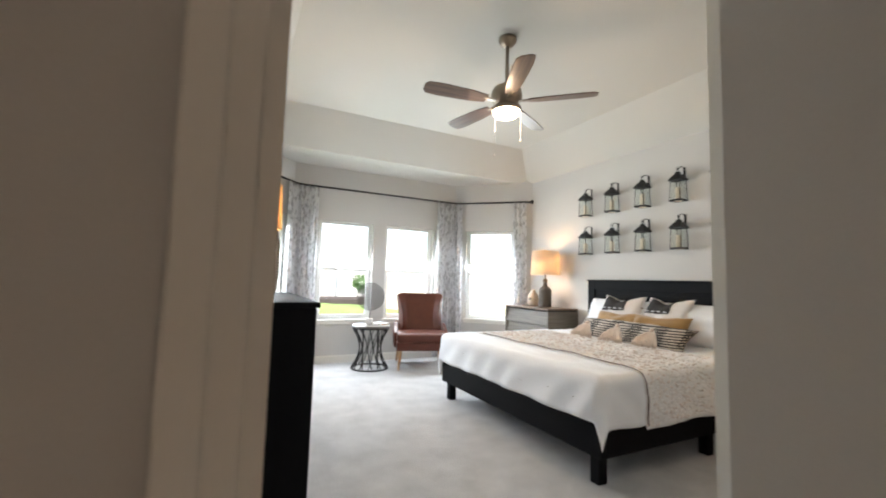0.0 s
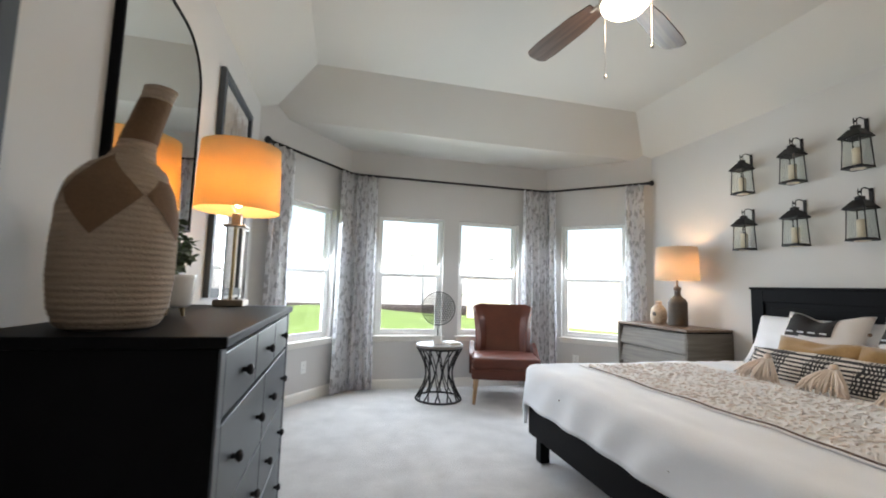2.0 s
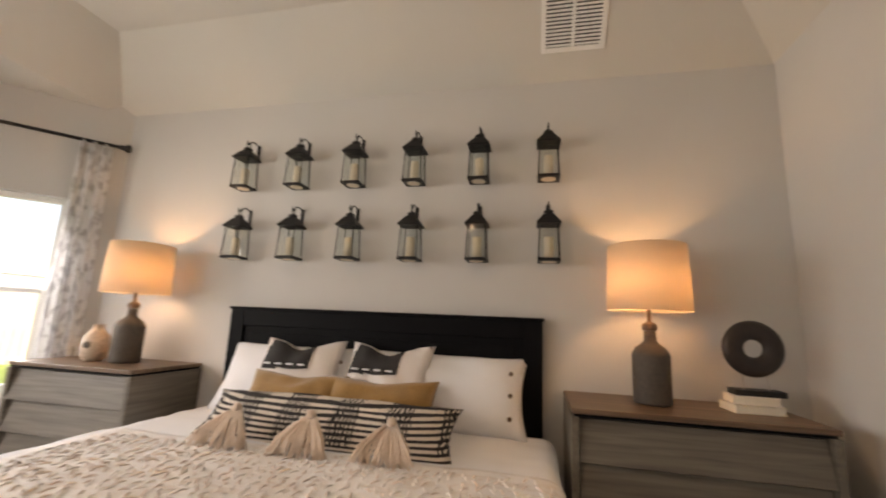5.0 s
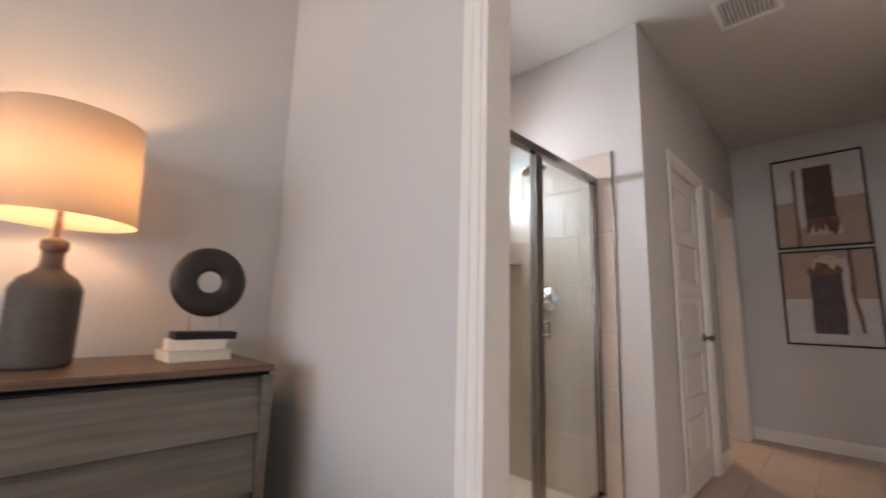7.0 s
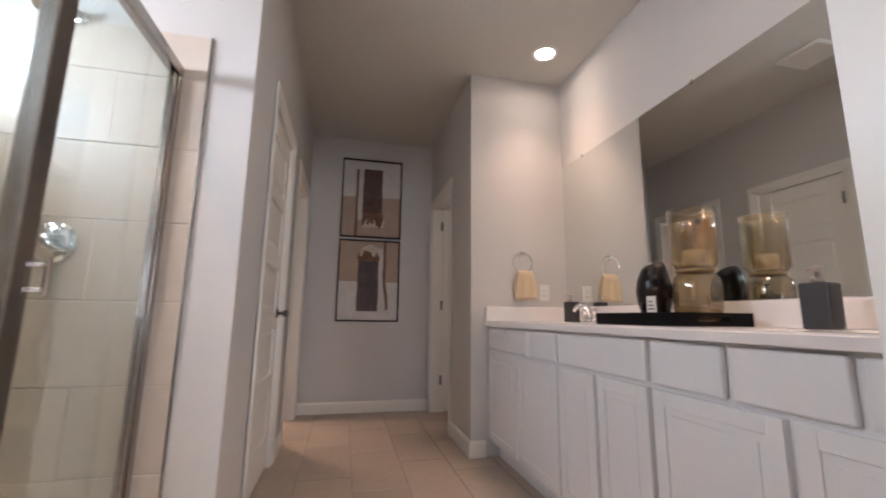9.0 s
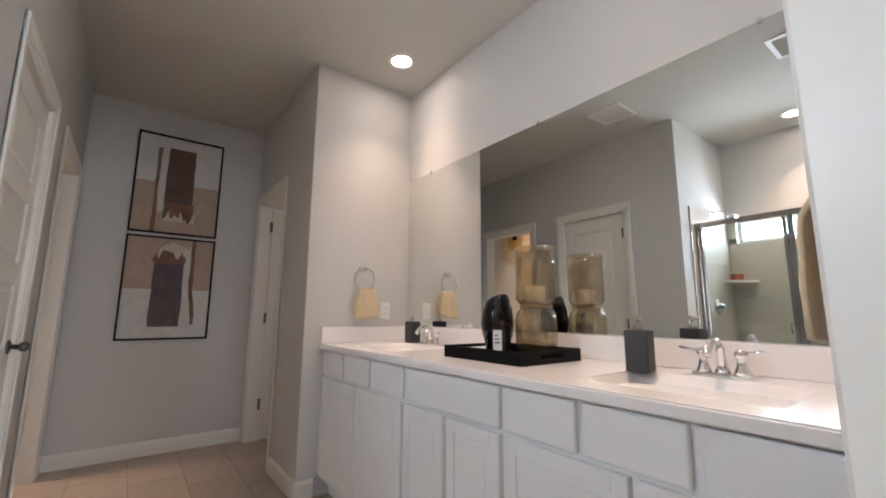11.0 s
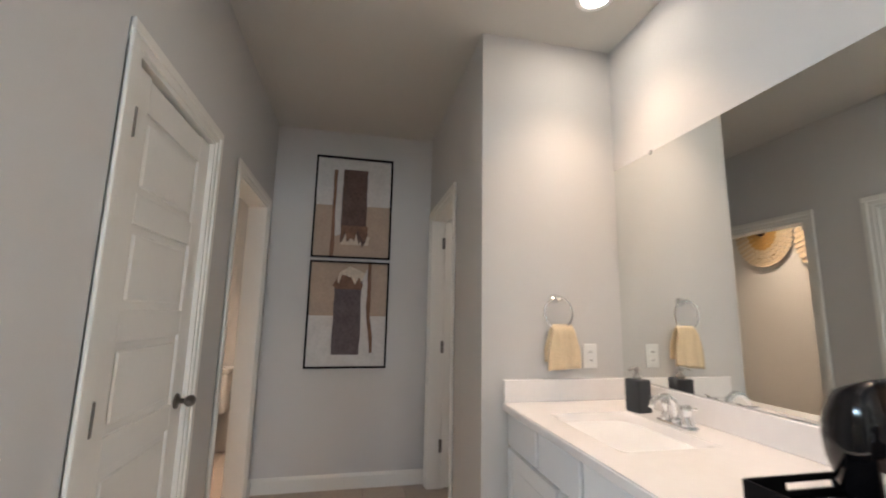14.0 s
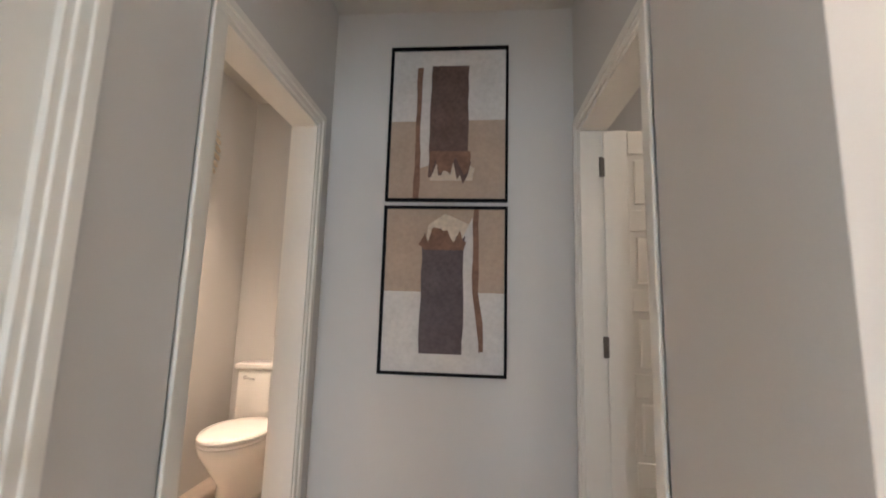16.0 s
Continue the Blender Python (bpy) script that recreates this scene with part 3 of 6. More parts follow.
for p, d in ((r0, -a1), (r3, a2)):
    f = part("finial", lathe([(0, -0.02), (0.016, -0.018), (0.02, 0.0), (0.014, 0.006), (0.026, 0.016), (0.033, 0.032), (0.026, 0.05), (0, 0.056)], 20), IRON, rod, smooth=True)
    f.matrix_world = Matrix.Translation((*p, RZ)) @ Vector((d.x, d.y, 0)).to_track_quat("Z", "Y").to_matrix().to_4x4()
for p, n in ((r0 + a1 * 0.1, Vector((a1.y, -a1.x))), (r3 - a2 * 0.1, Vector((a2.y, -a2.x)))):
    w = p - n * (RD - 0.002)
    part("bracket", blend(tube([(*p, RZ - 0.012), (*w, RZ - 0.012)], 0.007, 8), tube([(*w, RZ - 0.05), (*w, RZ + 0.03)], 0.011, 8)), IRON, rod)

CURT = mat("printed_linen", (0.62, 0.62, 0.63), 0.9, var=0.05, s2=240, bump=0.4, dist=0.001, spec=0.1)
nt = CURT.node_tree
pr = nt.nodes["Principled BSDF"]
co, mp, vo, ramp, mixc = (nt.nodes.new("ShaderNode" + k) for k in ("TexCoord", "Mapping", "TexNoise", "ValToRGB", "MixRGB"))
mp.inputs["Scale"].default_value = (34, 34, 15)
vo.inputs["Scale"].default_value, vo.inputs["Detail"].default_value = 1.0, 2.0
ramp.color_ramp.elements[0].position, ramp.color_ramp.elements[1].position = 0.52, 0.60
mixc.inputs["Color1"].default_value, mixc.inputs["Color2"].default_value = (0.90, 0.90, 0.91, 1), (0.58, 0.57, 0.58, 1)
nt.links.new(co.outputs["Object"], mp.inputs["Vector"])
nt.links.new(mp.outputs["Vector"], vo.inputs["Vector"])
nt.links.new(vo.outputs["Fac"], ramp.inputs["Fac"])
nt.links.new(ramp.outputs["Color"], mixc.inputs["Fac"])
nt.links.new(mixc.outputs["Color"], pr.inputs["Base Color"])
tl = nt.nodes.new("ShaderNodeBsdfTranslucent")
ms = nt.nodes.new("ShaderNodeMixShader")
ms.inputs["Fac"].default_value = 0.5
nt.links.new(mixc.outputs["Color"], tl.inputs["Color"])
nt.links.new(pr.outputs[0], ms.inputs[1])
nt.links.new(tl.outputs[0], ms.inputs[2])
nt.links.new(ms.outputs[0], nt.nodes["Material Output"].inputs["Surface"])


def curtain(path, folds, depth, seed):
    """A pleated panel hung along a path of plan points."""
    pts = [Vector(p) for p in path]
    lens = [0.0]
    for a, b in zip(pts, pts[1:]):
        lens.append(lens[-1] + (b - a).length)
    cur = thing("curtain", "pale grey patterned linen curtain panel hanging from rod", "curtain", (0, 0, 0), 0, "bay curtains")
    bm, nu, nz = bmesh.new(), folds * 12, 14
    rows = []
    for j in range(nz + 1):
        f = j / nz
        z = 0.02 + (RZ - 0.026) * f
        row = []
        for i in range(nu + 1):
            s = lens[-1] * i / nu
            k = max(n for n in range(len(pts) - 1) if lens[n] <= s + 1e-9)
            d = (pts[k + 1] - pts[k]).normalized()
            p = pts[k] + d * (s - lens[k])
            nn = Vector((d.y, -d.x))
            amp = depth * (0.75 + 0.45 * (1 - f)) * (1 + 0.35 * noise.noise(Vector((s * 7 + seed, f * 1.2, 0))))
            ph = folds * 2 * math.pi * i / nu + 0.5 * noise.noise(Vector((s * 3, f * 1.5, seed)))
            p = p + nn * amp * math.sin(ph) + d * 0.012 * math.sin(2 * ph) + d * 0.05 * (1 - f) * (i / nu - 0.5)
            row.append(bm.verts.new((p.x, p.y, z)))
        rows.append(row)
    for a, b in zip(rows, rows[1:]):
        for i in range(nu):
            bm.faces.new((a[i], a[i + 1], b[i + 1], b[i]))
    ob = part("panel", bm, CURT, cur, smooth=True)
    m = ob.modifiers.new("thick", "SOLIDIFY")
    m.thickness = 0.003
    return cur


curtain([r0 + a1 * 0.04, r0 + a1 * 0.28], 3, 0.034, 1)
curtain([c1 - a1 * 0.20, c1, c1 + Vector((0.27, 0))], 6, 0.036, 5)
curtain([c2 - Vector((0.33, 0)), c2, c2 + a2 * 0.10], 5, 0.036, 9)
curtain([r3 - a2 * 0.24, r3 - a2 * 0.05], 3, 0.026, 14)

# ---- bedroom: ceiling fan ----
fan = thing("ceiling_fan", "five-blade bronze ceiling fan with lit glass bowl", "ceiling fan", (3.285, 2.30, 0))
part("canopy", lathe([(0, TZ), (0.07, TZ), (0.068, TZ - 0.03), (0.045, TZ - 0.06), (0.018, TZ - 0.07), (0, TZ - 0.07)], 28), BRONZE, fan, smooth=True)
part("downrod", tube([(0, 0, TZ - 0.06), (0, 0, 2.66)], 0.014, 14), BRONZE, fan, smooth=True)
part("motor", lathe([(0, 2.70), (0.03, 2.70), (0.045, 2.67), (0.10, 2.655), (0.118, 2.62), (0.12, 2.575), (0.105, 2.55), (0.085, 2.535), (0.08, 2.50), (0, 2.50)], 36), BRONZE, fan, smooth=True)
part("light_ring", lathe([(0.08, 2.505), (0.112, 2.50), (0.115, 2.475), (0.104, 2.468), (0.08, 2.47)], 36), BRONZE, fan, smooth=True)
part("light_bowl", lathe([(0.104, 2.473), (0.102, 2.455), (0.085, 2.436), (0.05, 2.424), (0, 2.42)], 32), GLOW, fan, "lit frosted glass bowl", smooth=True)
BLADE = wood("walnut_blade", (0.055, 0.032, 0.022), (0.13, 0.08, 0.055), 0.35, "X")
for k in range(5):
    m = pose(0, 0, 2.545, 0, 0, 29 + 72 * k)
    out_ = [(0.17, -0.045), (0.30, -0.062), (0.55, -0.07), (0.64, -0.064), (0.665, -0.035), (0.668, 0.03), (0.645, 0.062), (0.55, 0.07), (0.30, 0.062), (0.17, 0.045)]
    b = part("blade", prism(out_, -0.004, 0.004, pose(0, 0, 0, 11, 0, 0), 0.002), BLADE, fan)
    b.matrix_local = m
    a = part("blade_arm", blend(boxes((0.09, -0.018, -0.004, 0.2, 0.018, 0.006), bevel=0.003, seg=1), prism([(0.18, -0.04), (0.235, -0.03), (0.25, 0), (0.235, 0.03), (0.18, 0.04)], 0.004, 0.009, pose(0, 0, 0, 11, 0, 0))), BRONZE, fan)
    a.matrix_local = m
for x, y, z in ((-0.07, 0.05, 2.13), (0.09, -0.06, 2.24)):
    part("pull_chain", tube([(x, y, 2.47), (x, y, z)], 0.0016, 6), NICKEL, fan)
    part("chain_knob", lathe([(0, z - 0.012), (0.006, z - 0.009), (0.008, z), (0.004, z + 0.008), (0, z + 0.009)], 12, pose(x, y, 0)), NICKEL, fan)
lamp("fan_light", "POINT", 5.2, (1.0, 0.78, 0.54), pose(3.285, 2.30, 2.395), 0.09)

# ---- bedroom: wall lanterns ----


def lantern():
    """Small black lantern with a candle, hung from a wall hook; base centre at the origin, wall towards +x."""
    t = thing("wall_lantern", "black metal lantern with ivory candle on a wall hook", "lantern", (0, 0, 0), 0, "lanterns over the bed")
    w, h = 0.062, 0.208
    part("base", boxes((-w, -w, 0, w, w, 0.012), (-w + 0.01, -w + 0.01, 0.012, w - 0.01, w - 0.01, 0.018), bevel=0.002, seg=1), IRON, t)
    for sx in (-1, 1):
        for sy in (-1, 1):
            part("post", tube([(sx * (w - 0.006), sy * (w - 0.006), 0.012), (sx * (w - 0.013), sy * (w - 0.013), h + 0.002)], 0.0042, 4), IRON, t)
    for k in range(4):
        p = part("pane", place(boxes((-w + 0.016, -0.001, 0.018, w - 0.016, 0.001, h - 0.002)), 0, w - 0.0085, 0, 1.9, 0, 0), LPANE, t)
        p.matrix_local = pose(0, 0, 0, 0, 0, 90 * k)
    bm = bmesh.new()
    r1 = [bm.verts.new((x * 0.066, y * 0.066, h)) for x, y in ((-1, -1), (1, -1), (1, 1), (-1, 1))]
    r1b = [bm.verts.new((x * 0.066, y * 0.066, h + 0.008)) for x, y in ((-1, -1), (1, -1), (1, 1), (-1, 1))]
    r2 = [bm.verts.new((x * 0.028, y * 0.028, h + 0.062)) for x, y in ((-1, -1), (1, -1), (1, 1), (-1, 1))]
    bm.faces.new(r1)
    bm.faces.new(r2)
    for k in range(4):
        j = (k + 1) % 4
        bm.faces.new((r1[k], r1[j], r1b[j], r1b[k]))
        bm.faces.new((r1b[k], r1b[j], r2[j], r2[k]))
    part("roof", bm, IRON, t)
    part("cap", blend(boxes((-0.02, -0.02, h + 0.06, 0.02, 0.02, h + 0.078), bevel=0.002, seg=1), lathe([(0.03, h + 0.078), (0.026, h + 0.084), (0, h + 0.092)], 12)), IRON, t)
    part("ring", tube([(0.016 * math.cos(a), 0, h + 0.106 + 0.016 * math.sin(a)) for a in [2 * math.pi * q / 16 for q in range(16)]], 0.003, 6, closed=True), IRON, t)
    part("wall_hook", blend(tube([(-0.012, 0, h + 0.135), (-0.016, 0, h + 0.118), (0, 0, h + 0.112), (0.014, 0, h + 0.122), (0.02, 0, h + 0.14), (0.05, 0, h + 0.15), (0.095, 0, h + 0.142), (0.106, 0, h + 0.12), (0.106, 0, h + 0.04)], 0.0042, 8), boxes((0.102, -0.012, h + 0.03, 0.1095, 0.012, h + 0.15), bevel=0.002, seg=1)), IRON, t)
    part("candle", lathe([(0, 0.018), (0.026, 0.018), (0.026, 0.135), (0.022, 0.14), (0.008, 0.137), (0, 0.137)], 20), WAX, t, "ivory pillar candle", smooth=True)
    part("base_opening", lathe([(0, -0.0015), (0.04, -0.0015), (0.041, 0.0), (0.04, 0.0005), (0, 0.0005)], 20), WAX, t, "pale round opening under the base")
    part("wick", tube([(0, 0, 0.136), (0.001, 0, 0.15)], 0.0014, 5), IRON, t)
    return t


LPANE = thin_glass("lantern_pane", (0.96, 0.97, 0.96), 0.025)
proto = lantern()
spots = [(3.508 - 0.402 * k, z) for z in (2.015, 1.535) for k in range(6)]
for k, (y, z) in enumerate(spots):
    m = pose(EX - 0.11, y, z, 0, 0, 0)
    if k == 0:
        proto.matrix_world = m
    else:
        copy_thing(proto, m)

# ---- bedroom: bed ----
bed = thing("bed", "black king bed frame with panelled headboard", "bed", (0, 0, 0))
BX, BL, BY0, BYE = 3.46, 5.40, 1.53, 3.47
hbd = part("headboard", boxes((5.425, 1.53, 0.28, 5.47, 3.50, 1.21), bevel=0.003, seg=1), BLACK, bed)
for y in (1.53, 3.40):
    part("stile", boxes((5.408, y, 0.28, 5.425, y + 0.10, 1.21), bevel=0.003, seg=1), BLACK, hbd)
part("top_rail", boxes((5.408, 1.63, 1.11, 5.425, 3.40, 1.21), bevel=0.003, seg=1), BLACK, hbd)
part("field_panel", boxes((5.416, 1.68, 0.5, 5.425, 3.35, 1.07), bevel=0.003, seg=1), BLACK, hbd)
part("cap", boxes((5.40, 1.52, 1.21, 5.476, 3.51, 1.228), bevel=0.003, seg=1), BLACK, hbd)
for y in (1.56, 3.47):
    part("headboard_leg", boxes((5.425, y - 0.03, 0, 5.47, y + 0.03, 0.285), bevel=0.003, seg=1), BLACK, bed)
part("foot_rail", boxes((BX - 0.05, BY0 - 0.03, 0.165, BX, BYE + 0.03, 0.345), bevel=0.006), BLACK, bed)
for y in (BY0 - 0.03, BYE - 0.01):
    part("side_rail", boxes((BX, y, 0.165, 5.425, y + 0.04, 0.345), bevel=0.005), BLACK, bed)
for x in (BX + 0.02, 4.53):
    for y in (BY0 + 0.05, BYE - 0.05):
        part("leg", prism([(-0.034, -0.034), (0.034, -0.034), (0.034, 0.034), (-0.034, 0.034)], 0, 0.17, pose(x, y, 0), 0.004), BLACK, bed)
part("slat_base", boxes((BX, BY0 + 0.01, 0.27, 5.42, BYE - 0.01, 0.30)), BLACK, bed)
mattress = part("mattress", boxes((BX + 0.01, BY0, 0.302, 5.40, BYE, 0.585), bevel=0.05, seg=4), LINEN, None, smooth=True)
tagged(mattress, "thick white king mattress on the black frame", "mattress")


def drape(x0, x1, y0, y1, z, over, step, ripple, lift, seed, hem=None):
    """Cloth laid on the bed's flat top and falling over its edges by over = (west, east, south, north)."""
    w, e, s, n = over
    nx, ny = int((x1 - x0 + w + e) / step), int((y1 - y0 + s + n) / step)
    bm, grid = bmesh.new(), []
    for i in range(nx + 1):
        row = []
        for j in range(ny + 1):
            u, v = x0 - w + (x1 - x0 + w + e) * i / nx, y0 - s + (y1 - y0 + s + n) * j / ny
            dx, dy = min(0, u - x0) + max(0, u - x1), min(0, v - y0) + max(0, v - y1)
            d = math.hypot(dx, dy)
            px, py = min(max(u, x0), x1), min(max(v, y0), y1)
            r = 0.06
            if d > 0:
                a = min(d / r, math.pi / 2)
                outw, down = r * math.sin(a), r * (1 - math.cos(a)) + max(0.0, d - r * math.pi / 2)
                flare = 0.06 * max(0.0, d - r) + ripple * min(1, d / 0.2) * math.sin((u * 1.0 + v * 1.1) * 17 + 3 * noise.noise(Vector((u * 2, v * 2, seed))))
                px, py = px + dx / d * (outw + flare), py + dy / d * (outw + flare)
                zz = z - down
            else:
                zz = z
            zz += 0.005 * noise.noise(Vector((u * 13, v * 5, seed + 8))) + lift * noise.noise(Vector((u * 2.3, v * 2.3, seed))) + lift * 0.5 * noise.noise(Vector((u * 7, v * 7, seed + 4)))
            if hem:
                zz += hem(u, v) * (1 if d > 0 else 0)
            row.append(bm.verts.new((px, py, zz)))
        grid.append(row)
    for a, b in zip(grid, grid[1:]):
        for j in range(ny):
            bm.faces.new((a[j], a[j + 1], b[j + 1], b[j]))
    return bm


duv = part("duvet", drape(BX - 0.02, 5.28, BY0, BYE, 0.635, (0.30, 0, 0.33, 0.33), 0.025, 0.007, 0.010, 2), LINEN, None, smooth=True)
sm = duv.modifiers.new("thick", "SOLIDIFY")
sm.thickness, sm.offset = 0.022, -1
tagged(duv, "white linen duvet draped over the bed", "duvet")

BAND_BROWN = mat("brown_stitching", (0.15, 0.10, 0.08), 0.9, var=0.2)
THROW = mat("tufted_throw", (0.70, 0.62, 0.55), 0.95, var=0.05, s2=170, bump=0.7, dist=0.006, sheen=0.4)
nt = THROW.node_tree
pr = nt.nodes["Principled BSDF"]
co, mp, wv, ramp, mixc = (nt.nodes.new("ShaderNode" + k) for k in ("TexCoord", "Mapping", "TexNoise", "ValToRGB", "MixRGB"))
mp.inputs["Scale"].default_value = (22, 9, 22)
wv.inputs["Scale"].default_value, wv.inputs["Detail"].default_value, wv.inputs["Distortion"].default_value = 1.0, 3.0, 1.2
ramp.color_ramp.elements[0].position, ramp.color_ramp.elements[1].position = 0.51, 0.64
mixc.inputs["Color1"].default_value, mixc.inputs["Color2"].default_value = (0.90, 0.87, 0.85, 1), (0.82, 0.75, 0.70, 1)
nt.links.new(co.outputs["Object"], mp.inputs["Vector"])
nt.links.new(mp.outputs["Vector"], wv.inputs["Vector"])
nt.links.new(wv.outputs["Fac"], ramp.inputs["Fac"])
nt.links.new(ramp.outputs["Color"], mixc.inputs["Fac"])
nt.links.new(mixc.outputs["Color"], pr.inputs["Base Color"])
throw = thing("throw_blanket", "cream throw with tufted brown stripes over the bed", "throw blanket")
TX0, TX1, TY0 = 3.74, 4.70, BY0
tw = part("cloth", drape(TX0, TX1, TY0, BYE - 0.06, 0.641, (0, 0, 0.36, 0.0), 0.025, 0.007, 0.010, 2), THROW, throw, smooth=True)
sm = tw.modifiers.new("thick", "SOLIDIFY")
sm.thickness, sm.offset = 0.006, 1


def on_throw(u, v, up):
    """A point of the throw's upper side, also where it hangs over the bed's side."""
    d, r = max(0.0, TY0 - v), 0.06
    a = min(d / r, math.pi / 2)
    z = 0.641 - r * (1 - math.cos(a)) - max(0.0, d - r * math.pi / 2) + 0.005 * noise.noise(Vector((u * 13, v * 5, 10))) + 0.010 * noise.noise(Vector((u * 2.3, v * 2.3, 2))) + 0.005 * noise.noise(Vector((u * 7, v * 7, 6)))
    flare = 0.06 * max(0.0, d - r) + (0.007 * min(1, d / 0.2) * math.sin((u + v * 1.1) * 17 + 3 * noise.noise(Vector((u * 2, v * 2, 2)))) if d else 0.0)
    return Vector((u, max(v, TY0) - r * math.sin(a) - flare - up * math.sin(a), z + up * math.cos(a)))


TUFTTAN = mat("tan_tuft_yarn", (0.78, 0.68, 0.62), 0.95, var=0.25, s2=170, bump=0.6, sheen=0.4)
TUFTPALE = mat("pale_tuft_yarn", (0.90, 0.86, 0.83), 0.95, var=0.12, s2=170, bump=0.6, sheen=0.4)
rnd = random.Random(4)
tan_bm, pale_bm = bmesh.new(), bmesh.new()
v, row = TY0 - 0.33, 0
while v < BYE - 0.10:
    u = TX0 + 0.05 + rnd.uniform(0, 0.03)
    while u < TX1 - 0.05:
        L, bend = rnd.uniform(0.009, 0.022), rnd.uniform(-0.014, 0.014)
        w = v + 0.010 * math.sin(u * 21 + row) + rnd.uniform(-0.007, 0.007)
        pts = [on_throw(u - L, w - bend, 0.005), on_throw(u, w, 0.010), on_throw(u + L, w + bend, 0.005)]
        tube(pts, rnd.uniform(0.0035, 0.006), 5, bm=tan_bm if rnd.random() < 0.5 else pale_bm, taper=0.003)
        u += L * 2 + rnd.uniform(0.002, 0.028)
    v, row = v + 0.036, row + 1
tagged(part("tan_tufting", tan_bm, TUFTTAN, throw, "ragged tan yarn tufts", smooth=True), kind="stuff")
tagged(part("pale_tufting", pale_bm, TUFTPALE, throw, "ragged pale yarn tufts", smooth=True), kind="stuff")
part("trim_cord", tube([on_throw(TX0 + 0.012, TY0 - 0.34 + 0.05 * k, 0.008) for k in range(43)], 0.005, 6), BAND_BROWN, throw, "brown stitched edge")
for k in range(7):
    part("tuft", lathe([(0, -0.003), (0.004, -0.002), (0.0045, 0.001), (0, 0.004)], 8, pose(BX - 0.086, BY0 + 0.15 + 0.27 * k + 0.05 * math.sin(5 * k), 0.48 + 0.05 * math.sin(3 * k))), BAND_BROWN, duv, "tiny brown tuft")


def chopped(bm, h, deep):
    """A dent pressed into a cushion's upper edge."""
    for v in bm.verts:
        v.co.z -= deep * math.exp(-((v.co.x / 0.10) ** 2)) * max(0.0, v.co.z / h - 0.35) / 0.65
    return bm


def pillow(label, material, w, h, d, x, y, z, tilt, rz=0, seed=0.0, group="", pinch=0.05, dent=0.0):
    t = thing("pillow", label, "pillow", (x, y, z), 90 + rz, group)
    c = part("cover", place(chopped(cushion(w, h, d, seed=seed, pinch=pinch, wrinkle=0.010), h, dent), 0, 0, 0, tilt, 0, 0), material, t, smooth=True)
    return t


# local y points to the headboard's opposite after the quarter turn: lean is about local x
for k, y in enumerate((2.05, 2.99)):
    t = pillow("plump white linen sham with wooden buttons leaning on headboard", LINEN, 0.90, 0.44, 0.24, 5.22, y, 0.62, 28, 0, 1.5 + k, "white shams", 0.085)
    for j in range(3):
        part("button", lathe([(0, 0), (0.011, 0.001), (0.012, 0.005), (0.004, 0.007), (0, 0.006)], 12, pose(-0.36, 0, 0, 0, 0, 0) @ pose(0, 0.0, 0.12 + 0.1 * j, 0, 0, 0) @ pose(0, 0.055 - 0.045 * j, 0, 90 + 24, 0, 0)), BROWNWOOD, t)
BLUSH = mat("blush_linen", (0.82, 0.77, 0.74), 0.92, var=0.05, s2=200, bump=0.4, dist=0.0015, spec=0.2, sheen=0.2)
SASH = mat("black_woven_sash", (0.025, 0.022, 0.022), 0.8, var=0.3, s2=160, bump=0.5)
for k, y in enumerate((2.36, 2.86)):
    t = pillow("blush white square pillow with a black woven band", BLUSH, 0.49, 0.49, 0.17, 5.09, y, 0.62, 28, -4 + 8 * k, 5.0 + k, "banded pillows", 0.08, 0.06)
    b = chopped(cushion(0.49, 0.49, 0.185, 30, seed=5.0 + k, pinch=0.08, wrinkle=0.010), 0.49, 0.06)
    dead = [v for v in b.verts if not (0.265 < v.co.z < 0.475 and -0.10 < v.co.x < 0.205 and v.co.y > 0)]
    bmesh.ops.delete(b, geom=dead, context="VERTS")
    part("band", place(b, 0, 0, 0, 28, 0, 0), SASH, t, "black woven band", smooth=True)
    for j in range(4):
        part("stitch", boxes((0.125 - 0.065 * j, -0.004, 0, 0.165 - 0.065 * j, 0.004, 0.009), bevel=0.002, seg=1), LINEN, t).matrix_local = pose(0, 0, 0, 28, 0, 0) @ pose(0, 0.092, 0.29, 0, 0, 0)
for k, y in enumerate((2.31, 2.80)):
    pillow("mustard velvet lumbar pillow", MUSTARD, 0.58, 0.33, 0.15, 4.97, y, 0.60, 29, 5 - 9 * k, 9.0 + k, "mustard pillows", 0.09, 0.015)

STRIPE = mat("striped_weave", (0.7, 0.64, 0.57), 0.95, var=0.05, s2=170, bump=0.5, dist=0.002)
nt = STRIPE.node_tree
pr = nt.nodes["Principled BSDF"]
co, sep, w1, cm, mixc = (nt.nodes.new("ShaderNode" + k) for k in ("TexCoord", "SeparateXYZ", "TexWave", "Math", "MixRGB"))
w1.bands_direction, w1.wave_profile = "Z", "SIN"
w1.inputs["Scale"].default_value, w1.inputs["Distortion"].default_value, w1.inputs["Detail Scale"].default_value = 15.0, 0.6, 6.0
cm.operation, cm.inputs[1].default_value = "GREATER_THAN", 0.48
mixc.inputs["Color1"].default_value, mixc.inputs["Color2"].default_value = (0.035, 0.03, 0.03, 1), (0.70, 0.63, 0.55, 1)
nt.links.new(co.outputs["Object"], w1.inputs["Vector"])
nt.links.new(w1.outputs["Fac"], cm.inputs[0])
nt.links.new(cm.outputs[0], mixc.inputs["Fac"])
